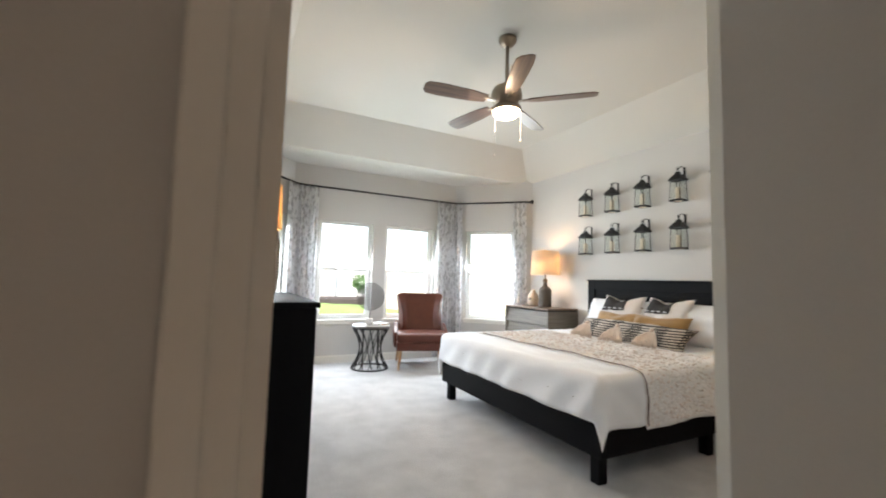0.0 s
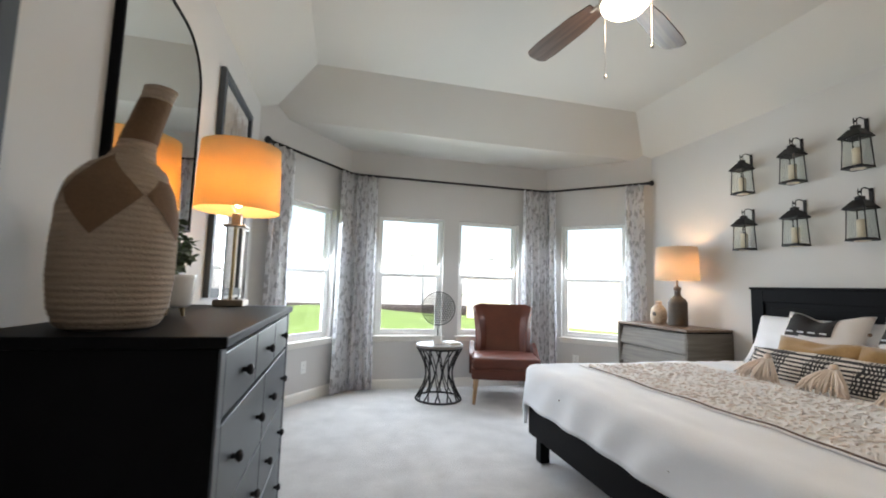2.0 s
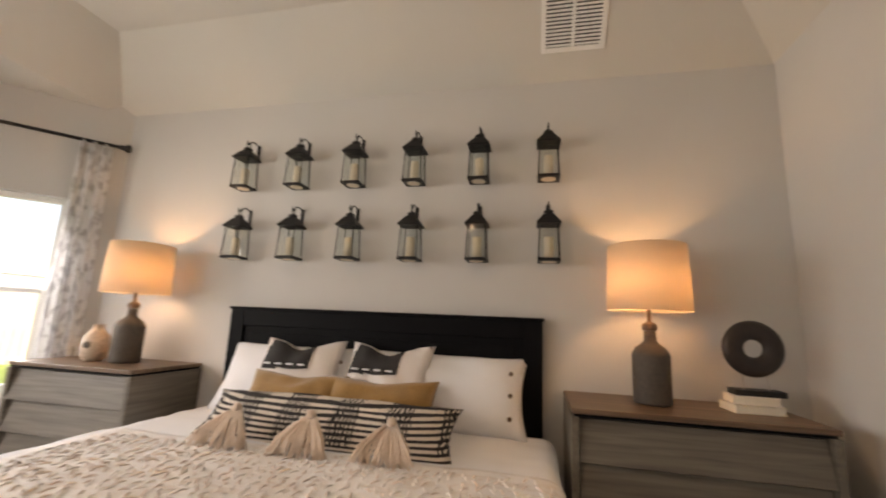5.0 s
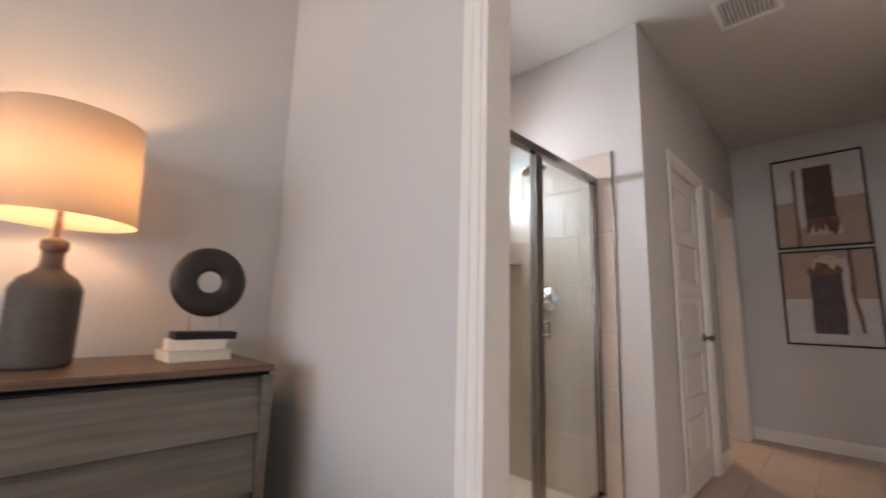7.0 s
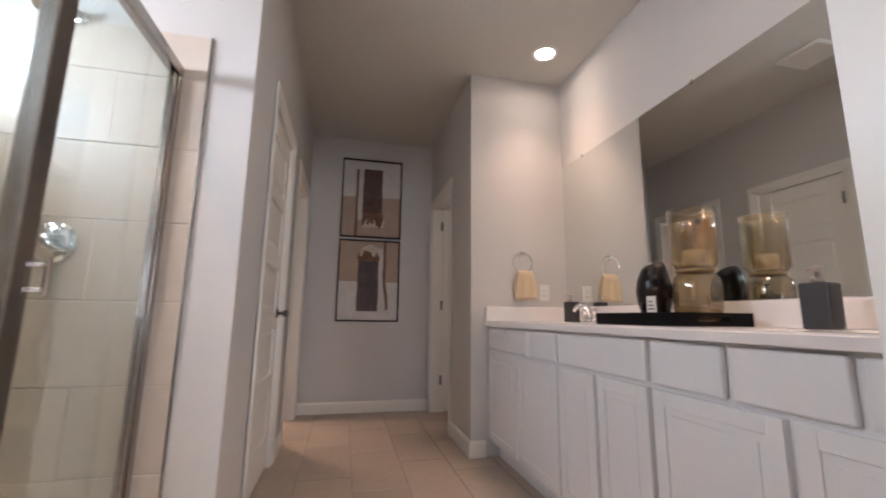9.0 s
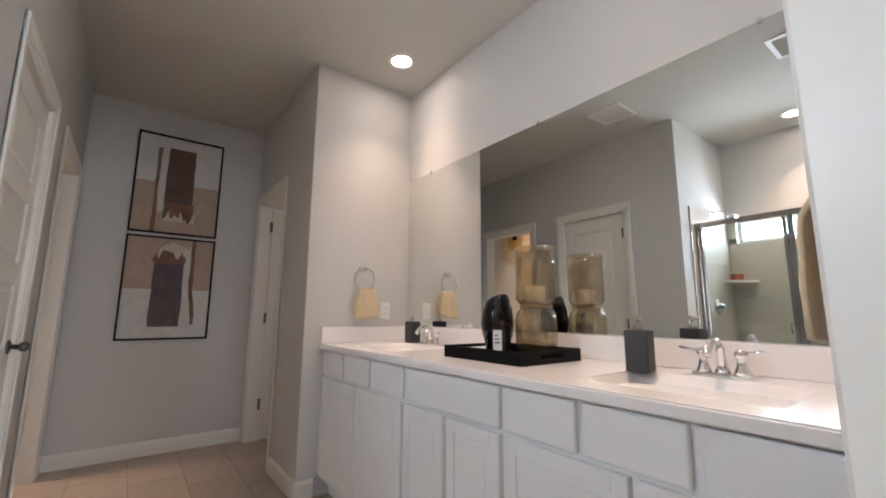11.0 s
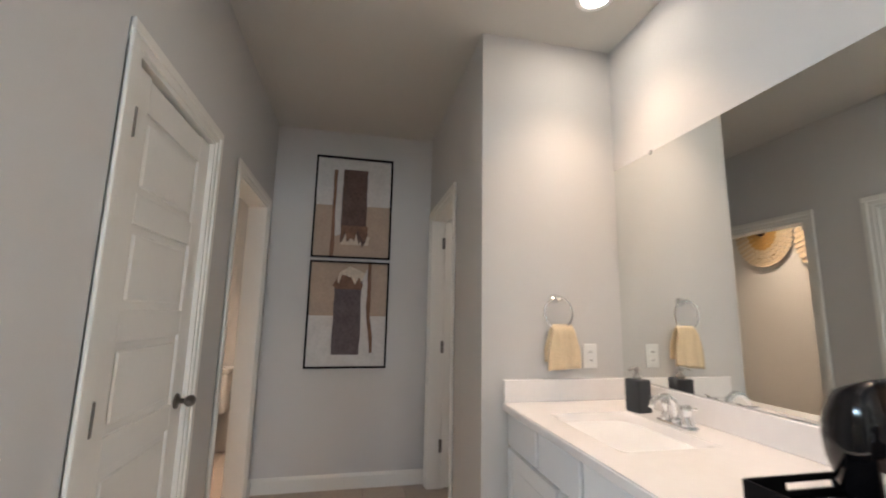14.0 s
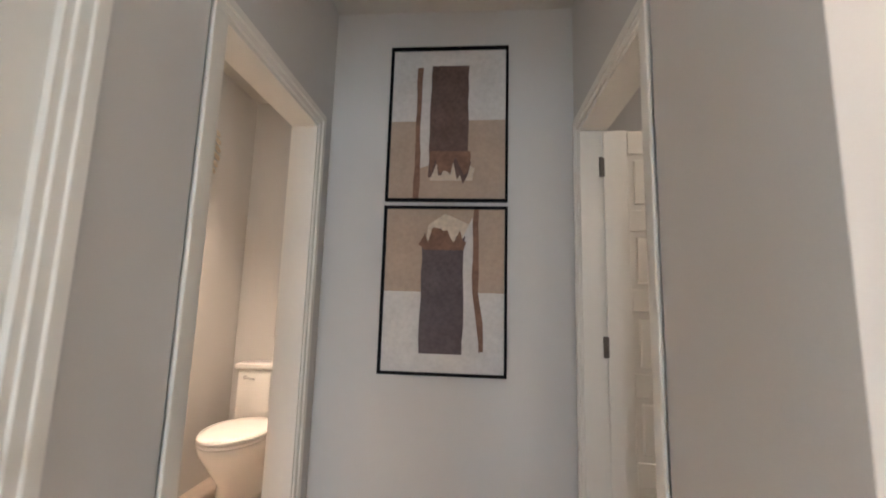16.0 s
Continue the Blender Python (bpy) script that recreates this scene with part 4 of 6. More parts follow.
# dark woven patches over the stripes
patch, gx, gz, lattice, choose, blendc = (nt.nodes.new("ShaderNode" + k) for k in ("TexWave", "TexWave", "TexWave", "Math", "Math", "MixRGB"))
for node, way, size, warp in ((patch, "X", 1.3, 0.0), (gx, "X", 16.0, 7.0), (gz, "Z", 15.0, 0.6)):
    node.bands_direction, node.wave_profile = way, "SIN"
    node.inputs["Scale"].default_value, node.inputs["Distortion"].default_value = size, warp
    nt.links.new(co.outputs["Object"], node.inputs["Vector"])
top, both = nt.nodes.new("ShaderNodeMath"), nt.nodes.new("ShaderNodeMath")
lattice.operation, choose.operation, choose.inputs[1].default_value = "MULTIPLY", "GREATER_THAN", 0.40
nt.links.new(gx.outputs["Fac"], lattice.inputs[0])
nt.links.new(gz.outputs["Fac"], lattice.inputs[1])
nt.links.new(lattice.outputs[0], choose.inputs[0])
nt.links.new(co.outputs["Object"], sep.inputs[0])
top.operation, top.inputs[1].default_value = "GREATER_THAN", 0.04
nt.links.new(sep.outputs["Z"], top.inputs[0])
stepx = nt.nodes.new("ShaderNodeMath")
stepx.operation, stepx.inputs[1].default_value = "GREATER_THAN", 0.5
nt.links.new(patch.outputs["Fac"], stepx.inputs[0])
both.operation = "MULTIPLY"
nt.links.new(stepx.outputs[0], both.inputs[0])
nt.links.new(top.outputs[0], both.inputs[1])
weave = nt.nodes.new("ShaderNodeMixRGB")
weave.inputs["Color1"].default_value, weave.inputs["Color2"].default_value = (0.03, 0.026, 0.026, 1), (0.66, 0.60, 0.53, 1)
nt.links.new(choose.outputs[0], weave.inputs["Fac"])
nt.links.new(both.outputs[0], blendc.inputs["Fac"])
nt.links.new(mixc.outputs["Color"], blendc.inputs["Color1"])
nt.links.new(weave.outputs["Color"], blendc.inputs["Color2"])
nt.links.new(blendc.outputs["Color"], pr.inputs["Base Color"])
long = pillow("long black and cream striped lumbar pillow with tassels", STRIPE, 1.24, 0.29, 0.16, 4.755, 2.50, 0.615, 50, 1, 13.0, "", 0.06)
YARN = mat("blush_yarn", (0.72, 0.58, 0.47), 0.95, var=0.15, s2=150, bump=0.6, sheen=0.4)
for k, x in enumerate((-0.37, -0.02, 0.33)):
    bm = bmesh.new()
    rnd = random.Random(40 + k)
    for j in range(72):
        a, layer = rnd.uniform(-1, 1), rnd.uniform(0.0, 1.0)
        sx, fl, z0 = 0.112 * a, 0.03 * layer, 0.155
        tube([(x + 0.012 * a, 0.05 + 0.01 * layer, z0), (x + sx * 0.5, 0.085 + fl, z0 - 0.035), (x + sx * 0.9, 0.12 + fl, z0 - 0.08), (x + sx * 1.1 + rnd.uniform(-0.015, 0.015), 0.13 + fl * 1.6, z0 - 0.12 - rnd.uniform(0, 0.03))], 0.0055, 5, bm=bm, taper=0.004)
    tas = part("tassel", place(bm, 0, 0, 0, 8, 0, 0), YARN, long, "blush yarn tassel", smooth=True)
    part("knot", lathe([(0, -0.02), (0.018, -0.014), (0.021, 0.0), (0.016, 0.014), (0, 0.02)], 12, pose(x, 0.045, 0.168)), YARN, tas, smooth=True)

# ---- bedroom: nightstands ----


def nightstand(y0, y1):
    w = y1 - y0
    t = thing("nightstand", "grey-brown oak nightstand with slanted drawer fronts", "nightstand", (4.97, y0, 0), 0, "nightstands")
    d, h = 0.50, 0.85
    part("top", boxes((0.0, 0.0, h - 0.022, d, w, h), bevel=0.003, seg=1), BROWNWOOD, t, "brown oak top")
    part("top_edge", boxes((0.01, 0.012, h - 0.034, d, w - 0.012, h - 0.022)), BLACK, t)
    for y in (0.0, w - 0.03):
        part("side_panel", prism([(0.0, h - 0.034), (d, h - 0.034), (d, 0.0), (d - 0.05, 0.0), (d - 0.07, 0.09), (0.09, 0.09), (0.06, 0.0), (0.02, 0.0)], y, y + 0.03, Matrix(((1, 0, 0, 0), (0, 0, 1, 0), (0, 1, 0, 0), (0, 0, 0, 1))), 0.002), GREYSIDE, t)
    part("carcass", boxes((0.06, 0.03, 0.09, d - 0.01, w - 0.03, h - 0.034)), GREYWOOD, t)
    n, z0 = 4, 0.095
    hh = (h - 0.04 - z0) / n
    for k in range(n):
        a = z0 + hh * k
        part("drawer_front", prism([(0.006, a + 0.006), (0.03, a), (0.06, a), (0.06, a + hh - 0.004), (0.04, a + hh - 0.004)], 0.033, w - 0.033, Matrix(((1, 0, 0, 0), (0, 0, 1, 0), (0, 1, 0, 0), (0, 0, 0, 1))), 0.0015), GREYWOOD, t)
    return t


nightstand(0.45, 1.42)
nightstand(3.72, 4.62)


def table_lamp(x, y):
    t = thing("table_lamp", "dark ribbed stoneware lamp with a lit linen drum shade", "table lamp", (x, y, 0.85), 0, "bedside lamps")
    prof = [(0, 0), (0.074, 0), (0.082, 0.006)]
    for k in range(22):
        z = 0.012 + 0.205 * k / 21
        prof.append((0.083 + 0.0018 * (k % 2), z))
    prof += [(0.080, 0.232), (0.066, 0.256), (0.043, 0.272), (0.030, 0.286), (0.027, 0.31), (0.027, 0.335), (0, 0.335)]
    part("body", lathe(prof, 40), CLAY, t, smooth=True)
    part("neck", lathe([(0.03, 0.336), (0.034, 0.345), (0.034, 0.365), (0.026, 0.372), (0.010, 0.38), (0.009, 0.47), (0, 0.47)], 24), BROWNWOOD, t, smooth=True)
    part("shade", lathe([(0.190, 0.43), (0.1915, 0.43), (0.180, 0.75), (0.1785, 0.75), (0.190, 0.43)], 48), SHADE, t, "lit oatmeal linen shade", smooth=True)
    part("harp", tube([(0, 0, 0.46), (0.045, 0, 0.50), (0.05, 0, 0.58), (0.03, 0, 0.66), (0, 0, 0.69), (-0.03, 0, 0.66), (-0.05, 0, 0.58), (-0.045, 0, 0.50), (0, 0, 0.46)], 0.002, 6), NICKEL, t)
    for k in range(3):
        a = 2.1 * k
        part("spider", tube([(0, 0, 0.69), (0.181 * math.cos(a), 0.181 * math.sin(a), 0.735)], 0.002, 6), NICKEL, t)
    part("finial", lathe([(0, 0.69), (0.006, 0.69), (0.007, 0.76), (0.011, 0.77), (0, 0.785)], 12), NICKEL, t)
    part("bulb", lathe([(0, 0.475), (0.014, 0.48), (0.016, 0.51), (0.03, 0.545), (0.028, 0.575), (0, 0.59)], 20), BULB, t, smooth=True)
    lamp("bedside_light", "POINT", BEDSIDE, WARM, pose(x, y, 0.85 + 0.60), 0.03)
    return t


BULB = mat("lit_bulb", (0.9, 0.85, 0.75), 0.4, var=0, bump=0, emit=(1, 0.7, 0.4), power=12)
BEDSIDE = 2.3
table_lamp(5.255, 1.03)
table_lamp(5.24, 4.09)

vs = thing("stone_vase", "speckled tan stone vase with a dark inset", "vase", (5.21, 4.30, 0.85))
part("body", lathe([(0, 0), (0.05, 0), (0.066, 0.02), (0.076, 0.08), (0.066, 0.15), (0.034, 0.19), (0.028, 0.21), (0.035, 0.225), (0.026, 0.222), (0.02, 0.19), (0, 0.18)], 28), STONE, vs, smooth=True)
part("inset", lathe([(0, 0), (0.022, 0), (0.02, 0.004), (0, 0.005)], 14, pose(-0.07, -0.02, 0.10, 0, -90, 15)), CLAY, vs)

for k, (z, w, d, r) in enumerate(((0.85, 0.20, 0.15, 4), (0.886, 0.18, 0.135, -5))):
    bk = thing("book", "cream cloth-bound book lying flat on nightstand", "book", (5.25, 0.625, z), r, "stacked books")
    part("pages", boxes((-d / 2 + 0.003, -w / 2 + 0.003, 0.004, d / 2 - 0.003, w / 2 - 0.003, 0.030)), BOOKPAGES, bk)
    part("cover", boxes((-d / 2, -w / 2, 0, d / 2, w / 2, 0.004), (-d / 2, -w / 2, 0.030, d / 2, w / 2, 0.034), (d / 2 - 0.003, -w / 2, 0.004, d / 2, w / 2, 0.030), bevel=0.001, seg=1), CREAM if k else BOOKPAGES, bk)
rs = thing("ring_sculpture", "black carved ring sculpture on two metal pins", "sculpture", (5.25, 0.60, 0.92))
part("plinth", boxes((-0.045, -0.10, 0, 0.045, 0.10, 0.026), bevel=0.003), IRON, rs)
for y in (-0.05, 0.05):
    part("pin", tube([(0, y, 0.024), (0, y, 0.10)], 0.0035, 8), NICKEL, rs)
bm = bmesh.new()
n, m = 56, 16
rings = []
for i in range(n):
    a = 2 * math.pi * i / n
    row = []
    for j in range(m):
        b = 2 * math.pi * j / m
        rr = 0.083 + 0.044 * math.cos(b) 
        row.append(bm.verts.new((0.026 * math.sin(b), rr * math.cos(a), 0.205 + rr * math.sin(a))))
    rings.append(row)
for i in range(n):
    for j in range(m):
        bm.faces.new((rings[i][j], rings[(i + 1) % n][j], rings[(i + 1) % n][(j + 1) % m], rings[i][(j + 1) % m]))
part("ring", bm, mat("carved_dark_wood", (0.022, 0.014, 0.011), 0.5, var=0.3, s1=20, s2=90, bump=0.5, dist=0.003), rs, smooth=True)

# ---- bedroom: dresser and what stands on it ----
DX0, DX1, DY0, DY1, DZ = 1.36, 1.85, 1.78, 3.00, 1.037
dr = thing("dresser", "black-topped dark slate dresser with small drawers", "dresser", (0, 0, 0))
part("top", boxes((DX0, DY0 - 0.012, DZ - 0.026, DX1 + 0.016, DY1 + 0.012, DZ), bevel=0.004), BLACK, dr, "black worn top")
for y in (DY0, DY1 - 0.03):
    part("side_panel", boxes((DX0, y, 0.05, DX1 - 0.002, y + 0.03, DZ - 0.026), bevel=0.003, seg=1), BLACK, dr)
part("carcass", boxes((DX0, DY0 + 0.03, 0.10, DX1 - 0.02, DY1 - 0.03, DZ - 0.026)), SLATE, dr)
part("plinth", boxes((DX0 + 0.02, DY0 + 0.03, 0.06, DX1 - 0.004, DY1 - 0.03, 0.12), bevel=0.003, seg=1), SLATE, dr)
for x in (DX0 + 0.01, DX1 - 0.05):
    for y in (DY0, DY1 - 0.05):
        part("foot", boxes((x, y, 0, x + 0.05, y + 0.05, 0.06), bevel=0.003, seg=1), BLACK, dr)
part("corner_post", boxes((DX1 - 0.02, DY0 + 0.002, 0.05, DX1 + 0.002, DY0 + 0.045, DZ - 0.03), bevel=0.003, seg=1), SLATE, dr)
part("corner_post", boxes((DX1 - 0.02, DY1 - 0.045, 0.05, DX1 + 0.002, DY1 - 0.002, DZ - 0.03), bevel=0.003, seg=1), SLATE, dr)
fronts = []
yy = [DY0 + 0.05, DY1 - 0.05]
third = (yy[1] - yy[0]) / 3
for k in range(3):
    fronts.append((yy[0] + third * k + 0.004, yy[0] + third * (k + 1) - 0.004, 0.845, 0.995, 1))
half_ = (yy[1] - yy[0]) / 2
for k in range(2):
    for r in range(3):
        fronts.append((yy[0] + half_ * k + 0.004, yy[0] + half_ * (k + 1) - 0.004, 0.13 + 0.237 * r, 0.13 + 0.237 * r + 0.229, 2))
for a, b, z0, z1, kn in fronts:
    f = part("drawer_front", boxes((DX1 - 0.02, a, z0, DX1, b, z1), bevel=0.004), SLATE, dr)
    for q in range(kn):
        y = (a + b) / 2 if kn == 1 else a + (b - a) * (0.22 + 0.56 * q)
        part("knob", lathe([(0, 0), (0.007, 0), (0.006, 0.010), (0.013, 0.016), (0.015, 0.022), (0.011, 0.028), (0, 0.030)], 14, pose(DX1 - 0.001, y, (z0 + z1) / 2, 0, 90, 0)), IRON, f, "black metal knob", smooth=True)

WEAVE = mat("woven_ceramic", (0.36, 0.275, 0.205), 0.9, var=0.12, s1=8, s2=120, bump=0.5, dist=0.003)
nt = WEAVE.node_tree
pr = nt.nodes["Principled BSDF"]
co, wv, bp = (nt.nodes.new("ShaderNode" + k) for k in ("TexCoord", "TexWave", "Bump"))
wv.bands_direction = "Z"
wv.inputs["Scale"].default_value, wv.inputs["Distortion"].default_value, wv.inputs["Detail Scale"].default_value = 22, 3.0, 8.0
bp.inputs["Strength"].default_value, bp.inputs["Distance"].default_value = 0.8, 0.004
nt.links.new(co.outputs["Object"], wv.inputs["Vector"])
nt.links.new(wv.outputs["Fac"], bp.inputs["Height"])
nt.links.new(bp.outputs["Normal"], pr.inputs["Normal"])
BAND = mat("dark_woven_band", (0.15, 0.085, 0.045), 0.9, var=0.2, s2=120, bump=0.6, dist=0.003)
VP = [(0.08, 0.0), (0.10, 0.01), (0.114, 0.05), (0.122, 0.12), (0.122, 0.20), (0.117, 0.28), (0.104, 0.34), (0.08, 0.385), (0.05, 0.41), (0.040, 0.44), (0.036, 0.50), (0.034, 0.57), (0.036, 0.60)]


def vase_r(z):
    for (r1, z1), (r2, z2) in zip(VP, VP[1:]):
        if z1 <= z <= z2:
            return r1 + (r2 - r1) * (z - z1) / (z2 - z1)
    return VP[-1][0]


vz = thing("floor_bottle_vase", "tall woven tan bottle vase with dark diamonds", "vase", (1.565, 1.94, DZ), 6)
prof = [(0, 0)]
for k in range(86):
    z = 0.6 * k / 85
    prof.append((vase_r(z) + (0.0016 if k % 2 else 0), z))


def lean(bm):
    """The vase's neck bends to one side."""
    for v in bm.verts:
        v.co.x += 0.06 * max(0.0, (v.co.z - 0.34) / 0.26) ** 1.25
    return bm


part("body", lean(lathe(prof + [(0.028, 0.6), (0.026, 0.5), (0, 0.5)], 44)), WEAVE, vz, smooth=True)
part("neck_band", lean(lathe([(vase_r(z) + 0.002, z) for z in [0.455 + 0.01 * k for k in range(12)]], 32)), BAND, vz, smooth=True)
for q in range(4):
    bm = bmesh.new()
    g = []
    for i in range(13):
        row = []
        for j in range(13):
            u, v = (i / 12 - 0.5) * 2, (j / 12 - 0.5) * 2
            a, z = (u - v) * 0.5 * 0.76, 0.312 + (u + v) * 0.5 * 0.10
            r = vase_r(z) + 0.0026
            row.append(bm.verts.new((r * math.cos(a), r * math.sin(a), z)))
        g.append(row)
    for i in range(12):
        for j in range(12):
            bm.faces.new((g[i][j], g[i + 1][j], g[i + 1][j + 1], g[i][j + 1]))
    dm = part("diamond", bm, BAND, vz, "dark woven diamond", smooth=True)
    dm.matrix_local = pose(0, 0, 0, 0, 0, -95 + 90 * q)

pot = thing("potted_plant", "small green plant in a white footed pot", "potted plant", (1.56, 2.30, DZ))
part("pot", lathe([(0, 0.03), (0.052, 0.03), (0.062, 0.04), (0.07, 0.125), (0.072, 0.135), (0.064, 0.135), (0.06, 0.118), (0, 0.115)], 28), PORCELAIN, pot, smooth=True)
for k in range(3):
    part("foot", tube([(0.035 * math.cos(2.1 * k), 0.035 * math.sin(2.1 * k), 0.034), (0.042 * math.cos(2.1 * k), 0.042 * math.sin(2.1 * k), 0.0)], 0.008, 8, taper=0.005), AGED, pot)
part("soil", lathe([(0, 0.12), (0.06, 0.119), (0, 0.125)], 20), GRAVEL, pot)
rnd = random.Random(8)
bs, bl = bmesh.new(), bmesh.new()
for k in range(26):
    a, sp = rnd.uniform(0, 6.28), rnd.uniform(0.03, 0.135)
    tip = Vector((sp * math.cos(a), sp * math.sin(a), rnd.uniform(0.19, 0.31)))
    root = Vector((0.02 * math.cos(a), 0.02 * math.sin(a), 0.12))
    tube([root, root.lerp(tip, 0.5) + Vector((0, 0, 0.02)), tip], 0.0018, 5, bm=bs)
    for q in range(11):
        c = root.lerp(tip, 0.35 + 0.06 * q) + Vector((rnd.uniform(-0.016, 0.016), rnd.uniform(-0.016, 0.016), rnd.uniform(-0.005, 0.02)))
        m = Euler((rnd.uniform(-1, 1), rnd.uniform(-1, 1), rnd.uniform(0, 6.3))).to_matrix()
        s = rnd.uniform(0.011, 0.019)
        vs_ = [bl.verts.new(c + m @ Vector(p)) for p in ((-s, 0, 0), (-s * 0.3, s * 0.55, 0.002), (s * 0.5, s * 0.5, 0.003), (s, 0, 0), (s * 0.5, -s * 0.5, 0.003), (-s * 0.3, -s * 0.55, 0.002))]
        bl.faces.new(vs_)
part("stems", bs, LEAF, pot)
part("leaves", bl, mat("grey_green_leaf", (0.075, 0.10, 0.055), 0.6, var=0.3, s2=40), pot)

dl = thing("table_lamp", "clear glass column lamp with lit linen drum shade", "table lamp", (1.59, 2.95, DZ))
part("base", boxes((-0.065, -0.065, 0, 0.065, 0.065, 0.03), bevel=0.004), BRONZE, dl)
part("column", prism([(-0.048, -0.048), (0.048, -0.048), (0.048, 0.048), (-0.048, 0.048)], 0.03, 0.375, None, 0.01), CLEAR, dl, "clear glass column")
part("stem", tube([(0, 0, 0.03), (0, 0, 0.44)], 0.008, 12), AGED, dl)
part("cap", boxes((-0.05, -0.05, 0.375, 0.05, 0.05, 0.387), (-0.02, -0.02, 0.387, 0.02, 0.02, 0.445), bevel=0.003, seg=1), BRONZE, dl)
part("shade", lathe([(0.190, 0.455), (0.1915, 0.455), (0.180, 0.775), (0.1785, 0.775), (0.190, 0.455)], 48), AMBERSHADE, dl, "lit golden linen shade", smooth=True)
part("bulb", lathe([(0, 0.475), (0.014, 0.48), (0.016, 0.505), (0.03, 0.54), (0.028, 0.57), (0, 0.585)], 20), BULB, dl, smooth=True)
for k in range(3):
    a = 2.1 * k
    part("spider", tube([(0, 0, 0.745), (0.18 * math.cos(a), 0.18 * math.sin(a), 0.765)], 0.002, 6), NICKEL, dl)
part("harp", tube([(0, 0, 0.44), (0.045, 0, 0.5), (0.045, 0, 0.66), (0, 0, 0.745), (-0.045, 0, 0.66), (-0.045, 0, 0.5), (0, 0, 0.44)], 0.002, 6), NICKEL, dl)
lamp("dresser_light", "POINT", 1.4, WARM, pose(1.59, 2.95, DZ + 0.60), 0.03)

# ---- bedroom: framed art and arched mirror ----


def framed(name, label, y0, y1, z0, z1, shapes, group=""):
    """A black frame on the west wall with a mat, flat painted shapes and glass."""
    t = thing(name, label, "framed art", (WX, y0, z0), 0, group)
    w, h, f = y1 - y0, z1 - z0, 0.052
    bm = boxes((0.002, 0, 0, 0.034, f, h), (0.002, w - f, 0, 0.034, w, h), (0.002, f, 0, 0.034, w - f, f), (0.002, f, h - f, 0.034, w - f, h), bevel=0.003)
    part("frame", bm, SLATE, t, "black frame")
    part("mat_board", boxes((0.004, f, f, 0.010, w - f, h - f)), PAPER, t)
    for k, (poly, col) in enumerate(shapes):
        part("painted_shape", prism([(f + 0.03 + u * (w - 2 * f - 0.06), f + 0.03 + v * (h - 2 * f - 0.06)) for u, v in poly], 0.0105 + 0.0008 * k, 0.011 + 0.0008 * k, Matrix(((0, 0, 1, 0), (1, 0, 0, 0), (0, 1, 0, 0), (0, 0, 0, 1)))), ART[col], t)
    part("glazing", boxes((0.020, f, f, 0.0225, w - f, h - f)), PICGLASS, t)
    return t


ART = {k: mat("paint_" + k, c, 0.85, var=v, s1=s, s2=50, bump=0.15) for k, c, v, s in (("tan", (0.42, 0.31, 0.23), 0.3, 5), ("brown", (0.24, 0.165, 0.125), 0.3, 6), ("wash", (0.60, 0.52, 0.43), 0.25, 4), ("line", (0.16, 0.12, 0.10), 0.2, 5), ("sand", (0.44, 0.34, 0.265), 0.12, 5), ("umber", (0.135, 0.088, 0.076), 0.3, 12), ("plum", (0.125, 0.10, 0.108), 0.3, 12), ("chalk", (0.62, 0.60, 0.58), 0.12, 7), ("clay", (0.22, 0.125, 0.088), 0.35, 10))}


def stroke(u, w, v0, v1, seed, n=9):
    """A brushed upright stroke with wavering edges."""
    rnd = random.Random(seed)
    a = [(u - w / 2 + rnd.uniform(-0.3, 0.3) * w, v0 + (v1 - v0) * k / n) for k in range(n + 1)]
    b = [(u + w / 2 + rnd.uniform(-0.3, 0.3) * w, v0 + (v1 - v0) * k / n) for k in range(n, -1, -1)]
    return a + b


CACTI = [([(0.0, 0.30), (0.3, 0.31), (0.6, 0.29), (1.0, 0.31), (1.0, 0.92), (0.7, 0.97), (0.4, 0.93), (0.0, 0.98)], "wash"), ([(0.0, 0.34), (0.35, 0.36), (0.7, 0.34), (1.0, 0.33), (1.0, 0.46), (0.6, 0.50), (0.25, 0.47), (0.0, 0.50)], "sand"), (stroke(0.10, 0.12, 0.36, 0.80, 1), "sand"), (stroke(0.24, 0.07, 0.44, 0.97, 2), "tan"), (stroke(0.36, 0.13, 0.40, 0.90, 3), "tan"), (stroke(0.34, 0.05, 0.46, 0.84, 4), "brown"), (stroke(0.52, 0.06, 0.50, 0.98, 5), "tan"), (stroke(0.60, 0.04, 0.50, 0.95, 6), "sand"), (stroke(0.50, 0.12, 0.34, 0.52, 7), "brown"), (stroke(0.80, 0.22, 0.26, 0.60, 8), "tan"), (stroke(0.82, 0.12, 0.34, 0.63, 9), "brown"), (stroke(0.70, 0.04, 0.60, 0.84, 10), "line"), (stroke(0.92, 0.05, 0.50, 0.76, 11), "brown"), ([(0.02, 0.555), (0.5, 0.548), (0.98, 0.56), (0.98, 0.566), (0.5, 0.555), (0.02, 0.562)], "line")]
framed("framed_art", "large black-framed print of tan and brown desert shapes", 1.05, 1.86, 1.055, 2.43, CACTI, "framed prints")
framed("framed_art", "large black-framed print of pale brown shapes", 3.38, 4.15, 1.055, 2.43, [([(1 - u, v) for u, v in p], c) for p, c in CACTI], "framed prints")

mr = thing("arched_mirror", "arched wall mirror in a thin black frame", "mirror", (WX, 2.645, 1.385))
hw, hh = 0.375, 0.955


